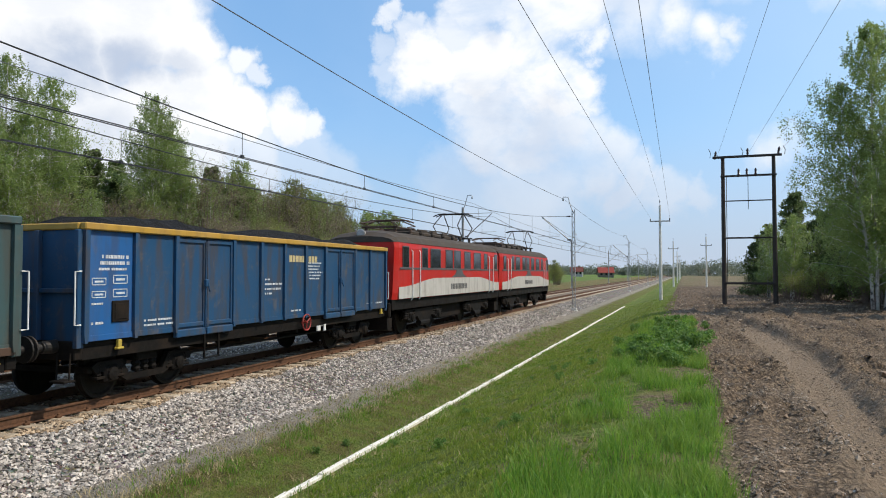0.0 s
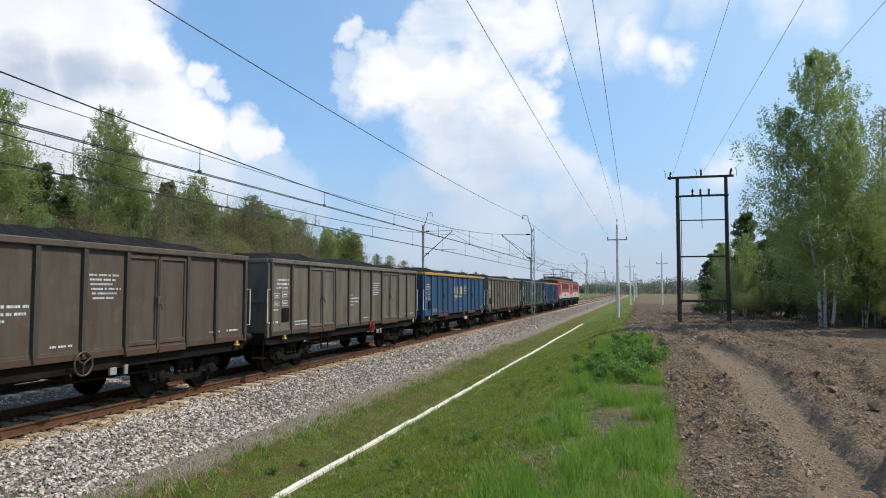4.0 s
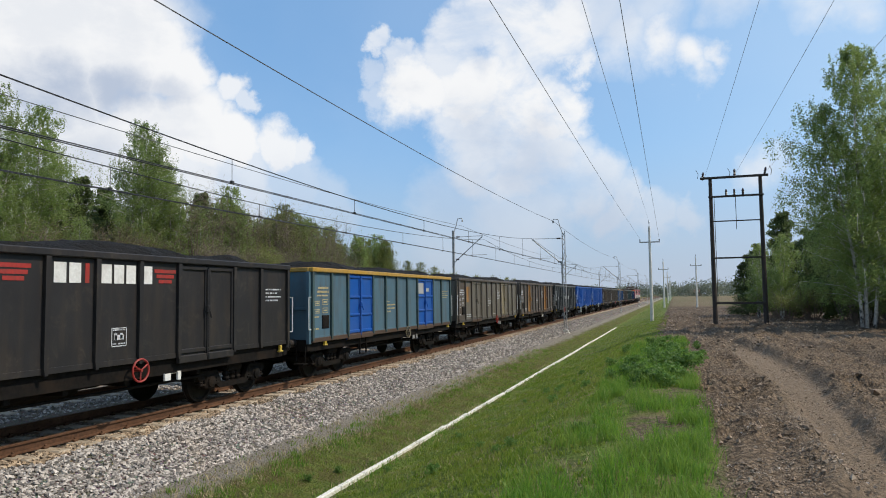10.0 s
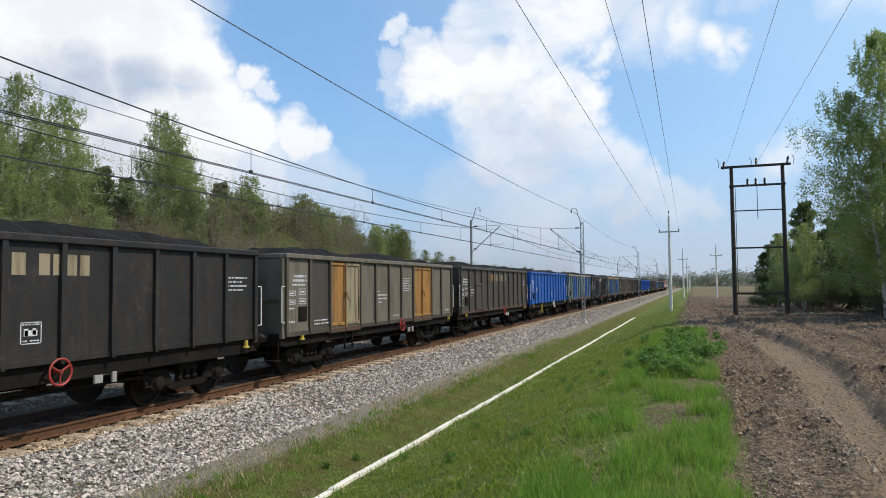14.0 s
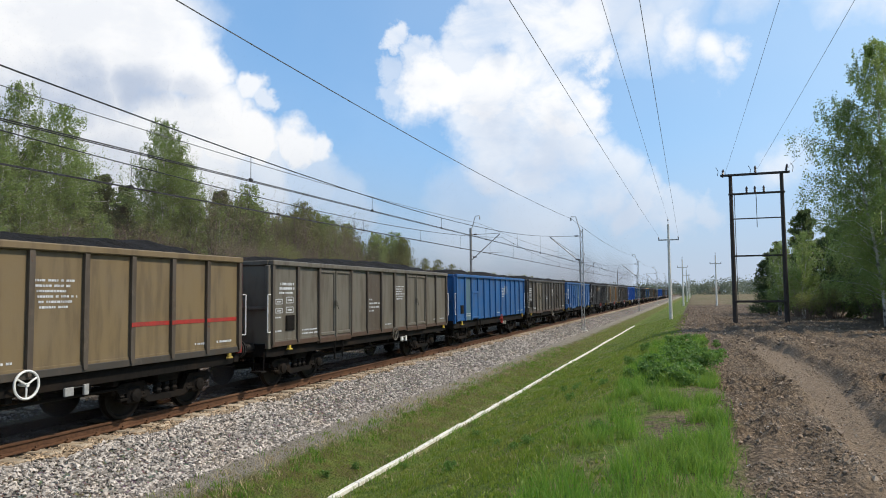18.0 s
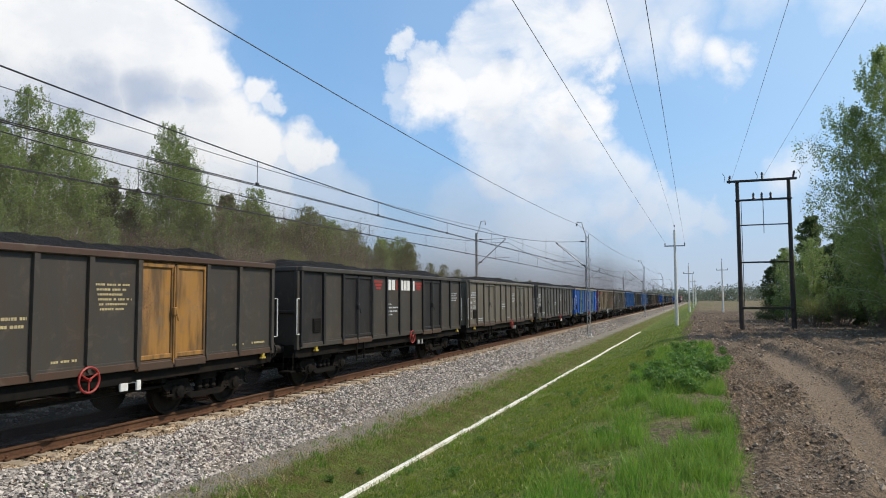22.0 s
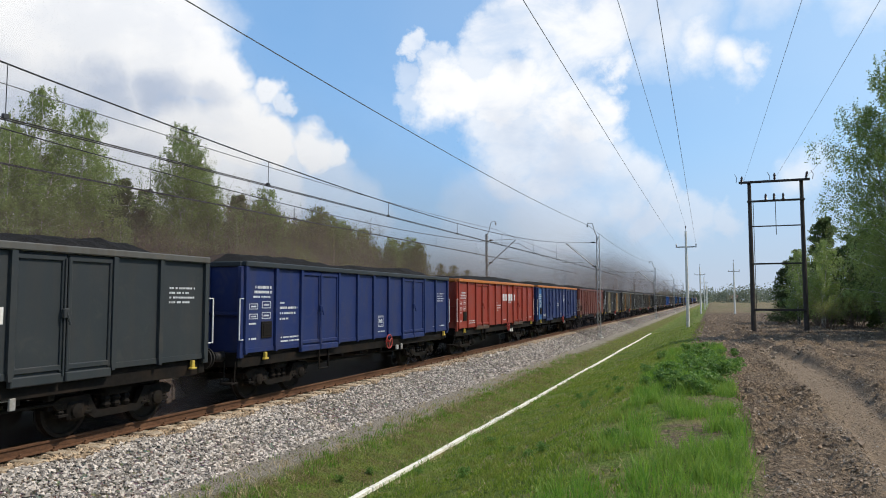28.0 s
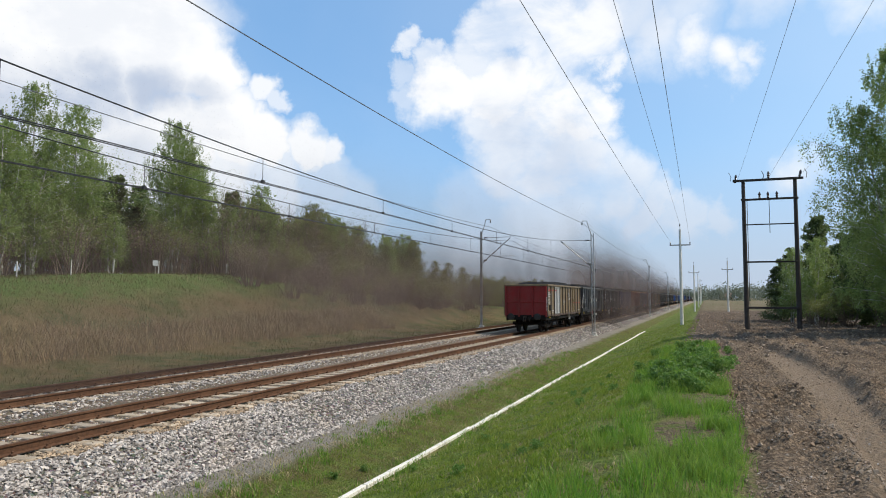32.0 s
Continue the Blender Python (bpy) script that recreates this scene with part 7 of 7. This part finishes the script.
    def loco_bogie():
        s = Shape()
        for sx in (-1.12, 1.12):
            s.prism([(-2.1, 0.72), (-1.9, 0.92), (1.9, 0.92), (2.1, 0.72), (1.9, 0.58), (0.8, 0.62), (0.5, 0.40), (-0.5, 0.40), (-0.8, 0.62), (-1.9, 0.58)], sx - 0.07, sx + 0.07)
            for yy in (-2.0, -1.1, 1.1, 2.0):
                s.lathe((sx, yy, 0.55), [(i * 0.045, 0.11 if i % 2 else 0.08) for i in range(9)], "z", 8)
            s.tube([(sx, -0.5, 0.35), (sx, 0.5, 0.35)], 0.12, 10)
        s.box(-1.0, 1.0, -0.4, 0.4, 0.5, 1.0, 0.03)
        return s.mesh("bogie_frame")
    big = Shape()
    big.lathe((0, 0, 0), [(-0.07, 0.56), (-0.065, 0.64), (-0.04, 0.645), (-0.03, 0.625), (0.065, 0.62), (0.07, 0.55), (0.03, 0.52), (0.02, 0.2), (0.08, 0.18), (0.09, 0.02)], "x", 28)
    big = big.mesh("wheel")
    lamp = Shape()
    lamp.lathe((0, 0, 0), [(0.12, 0.13), (0.0, 0.16), (-0.06, 0.17), (-0.08, 0.13)], "y", 18)
    lamp = lamp.mesh("headlamp")
    H, R, K, D, F, B = hull(), roof(), skirt(), doorline(), frame_low(), loco_bogie()
    P = (pantograph(True), pantograph(False))
    name = bars([(-2.4, 1.5, 2.4, 0.24)], 9)
    rod = cached("rod", lambda: Shape().tube([(1.44, 0, 1.3), (1.5, 0, 1.38), (1.5, 0, 3.1), (1.44, 0, 3.16)], 0.022, 6).mesh("handrail"))
    band = Shape().box(1.455, 1.475, -L + 0.45, L - 0.45, 2.42, 2.50, 0.004).mesh("trim_strip")
    hump = Shape()
    hump.prism([(-1.1, 2.12), (-0.6, 2.25), (-0.4, 2.42), (0.4, 2.42), (0.6, 2.25), (1.1, 2.12)], 1.46, 1.472)
    hump = hump.mesh("name_shield")
    front = Shape().box(-0.5, 0.5, -0.02, 0.02, -0.36, 0.36, 0.01).mesh("windscreen")
    made = []
    for sec in (0, 1):
        e = thing("electric_locomotive", pose(TRACK_X, 0, 0), "red and light grey electric locomotive section with grey roof", "locomotive", "locomotive sections")
        part("body", H, "loco_red", e)
        part("roof", R, "loco_roof", e, "grimy grey curved roof")
        part("lower_panel", K, "loco_grey", e, "light grey lower side with a waved edge")
        part("trim_strip", band, "loco_dark", e)
        part("name_shield", hump, "loco_dark", e)
        part("lettering", name, "loco_dark", e, "dark lettering on the lower side", pose(1.469, 1.2, 0.1))
        part("loco_frame", F, "bogie", e)
        for y, w in ((-6.45, W2), (-4.45, W2), (-3.2, W1), (-1.45, W3), (-0.3, W3), (1.25, W3), (2.9, W1), (4.45, W2), (6.45, W2)):
            f = part("window_frame", w[0], "loco_dark", e, "", pose(1.458, y, 2.87))
            part("pane", w[1], "glass", f)
        for y in (-5.45, 5.45):
            part("cab_door", D, "loco_red", e, "", pose(1.455, y, 0))
        for y in (-5.85, -5.05, 5.05, 5.85):
            part("handrail", rod, "white", e, "white door handrail", pose(0, y, 0))
        for sy in (-1, 1):
            for sx in (-0.62, 0.62):
                part("windscreen", front, "glass", e, "", pose(sx, sy * (L - 0.135), 2.85, sy * 10, 0, 0))
            part("headlamp", lamp, "galv", e, "", pose(0, sy * (L - 0.35), 3.72, 0, 0, 0 if sy < 0 else 180))
            for sx in (-0.875, 0.875):
                part("headlamp", lamp, "galv", e, "", pose(sx, sy * (L + 0.02), 1.75, 0, 0, 0 if sy < 0 else 180))
                part("buffer", KIT["buffer"], "black_iron", e, "", pose(sx, sy * (L - 0.1), 1.05, 0, 0, 0 if sy < 0 else 180) @ Matrix.Diagonal((1, 0.6, 1, 1)))
            bg = part("bogie", B, "bogie", e, "", pose(0, sy * 3.75, 0))
            for ay in (-1.5, 1.5):
                for sx in (-0.75, 0.75):
                    part("wheel", big, "wheel", bg, "", pose(sx, ay, 0.625, 0, 0, 0 if sx > 0 else 180))
                part("axle_box", KIT["box"], "bogie", bg, "", pose(1.14, ay, 0.62) @ Matrix.Scale(1.2, 4))
        part("pantograph", P[0], "black_iron", e, "raised black pantograph", pose(0, 3.9 if sec else -3.6 + 7.2, 0))
        part("pantograph", P[1], "rust", e, "folded rusty pantograph", pose(0, -4.6, 0))
        made.append(e)
    return made

LOCO = build_loco()
TRAIN = [wagon(sp, i) for i, sp in enumerate(SPECS)]

# ---- coal dust that hangs over the rear of the train ----
def veil(axis, seed):
    """A gently billowed sheet of dust, along or across the train."""
    s = Shape()
    nu, nv = {"y": (28, 14), "yy": (60, 14)}.get(axis, (12, 14))
    for j in range(nv + 1):
        z = -8.0 + 18.0 * j / nv
        for i in range(nu + 1):
            u = i / nu * 2 - 1
            b = 0.5 * noise.noise((u * 2.2, z * 0.35, seed)) + 0.15 * noise.noise((u * 6, z, seed))
            s.v.append((0.06 * b, (14 if axis == "y" else 56) * u, z) if axis[0] == "y" else (5.5 * u - 1.0, b * 2, z))
    s.f = [(j * (nu + 1) + i, j * (nu + 1) + i + 1, (j + 1) * (nu + 1) + i + 1, (j + 1) * (nu + 1) + i) for j in range(nv) for i in range(nu)]
    return mesh_of("coal_dust", s.v, s.f, True)

DUST = []
def build_dust():
    along, across = [veil("y", i) for i in range(3)], [veil("x", i + 4) for i in range(3)]
    def cloud(me, mt, i, kind, label):
        e = thing("coal_dust", pose(TRACK_X, 0, 0), label, "coal dust", "coal dust over the train")
        e["kind"] = "stuff"
        part("veil", me, mt, e)
        DUST.append((i, e, kind))
    for i in range(13, len(SPECS) + 5):
        lv = min(5, max(0, (i - 13) // 4))
        if i >= len(SPECS) - 3:
            cloud(along[i % 3], MAT["dust_tail" if i <= len(SPECS) else "dust_tail_thin"], i, "tail", "thin brown coal dust hanging behind the last wagon")
        if i < len(SPECS) - 1:
            cloud(along[i % 3], MAT["dust_long_%d" % lv], i, "along", "dark veil of coal dust blown off the wagons")
        if i == len(SPECS) - 5:
            cloud(veil("yy", i), MAT["dust_front"], i, "front", "brown coal dust drifting down beside the wagons")
        if i in (16, 22, 27) or len(SPECS) - 9 < i < len(SPECS) and i % 2 == len(SPECS) % 2:
            cloud(across[i % 3], MAT["dust_cross_%d" % lv], i, "cross", "smoky brown cloud of coal dust round the wagons")

build_dust()

def head_way(t):
    """How far along the line the locomotive's tail is at t seconds."""
    return 0.5 + 22.25 + 15.814 * t + 0.0395 * t ** 2 + 7.29e-4 * t ** 3 - 1.42e-5 * t ** 4

def motions():
    times = [i * 1.0 for i in range(33)]
    def run(ob, offset):
        walk(ob, [(t, pose(TRACK_X, head_way(t) + offset, 0)) for t in times])
    for i, e in enumerate(LOCO):
        run(e, 7.5 + 15.0 * i)
    for i, (w, c) in enumerate(TRAIN):
        run(w, -PITCH * (i + 0.5))
        run(c, -PITCH * (i + 0.5))
    for i, d, kind in DUST:
        # the veil lifts off the load as the air swirls it up
        rows = []
        for t in times:
            y = head_way(t) - PITCH * (i + 0.5)
            if kind == "cross":
                z = -7.5 + 7.5 * ease(y, 24, 62)
                y += PITCH / 2
            elif kind == "front":
                z = -7.0 + 7.0 * ease(y, 48, 112)
            else:
                z = -0.8 + 0.04 * (i - 13) + 0.052 * max(0.0, y - 8)
            rows.append((t, pose(TRACK_X - {"tail": 4.5, "front": -2.0}.get(kind, 0.0), y - (7.0 if kind == "tail" else 0.0), min(z, 4.6))))
        walk(d, rows)

motions()
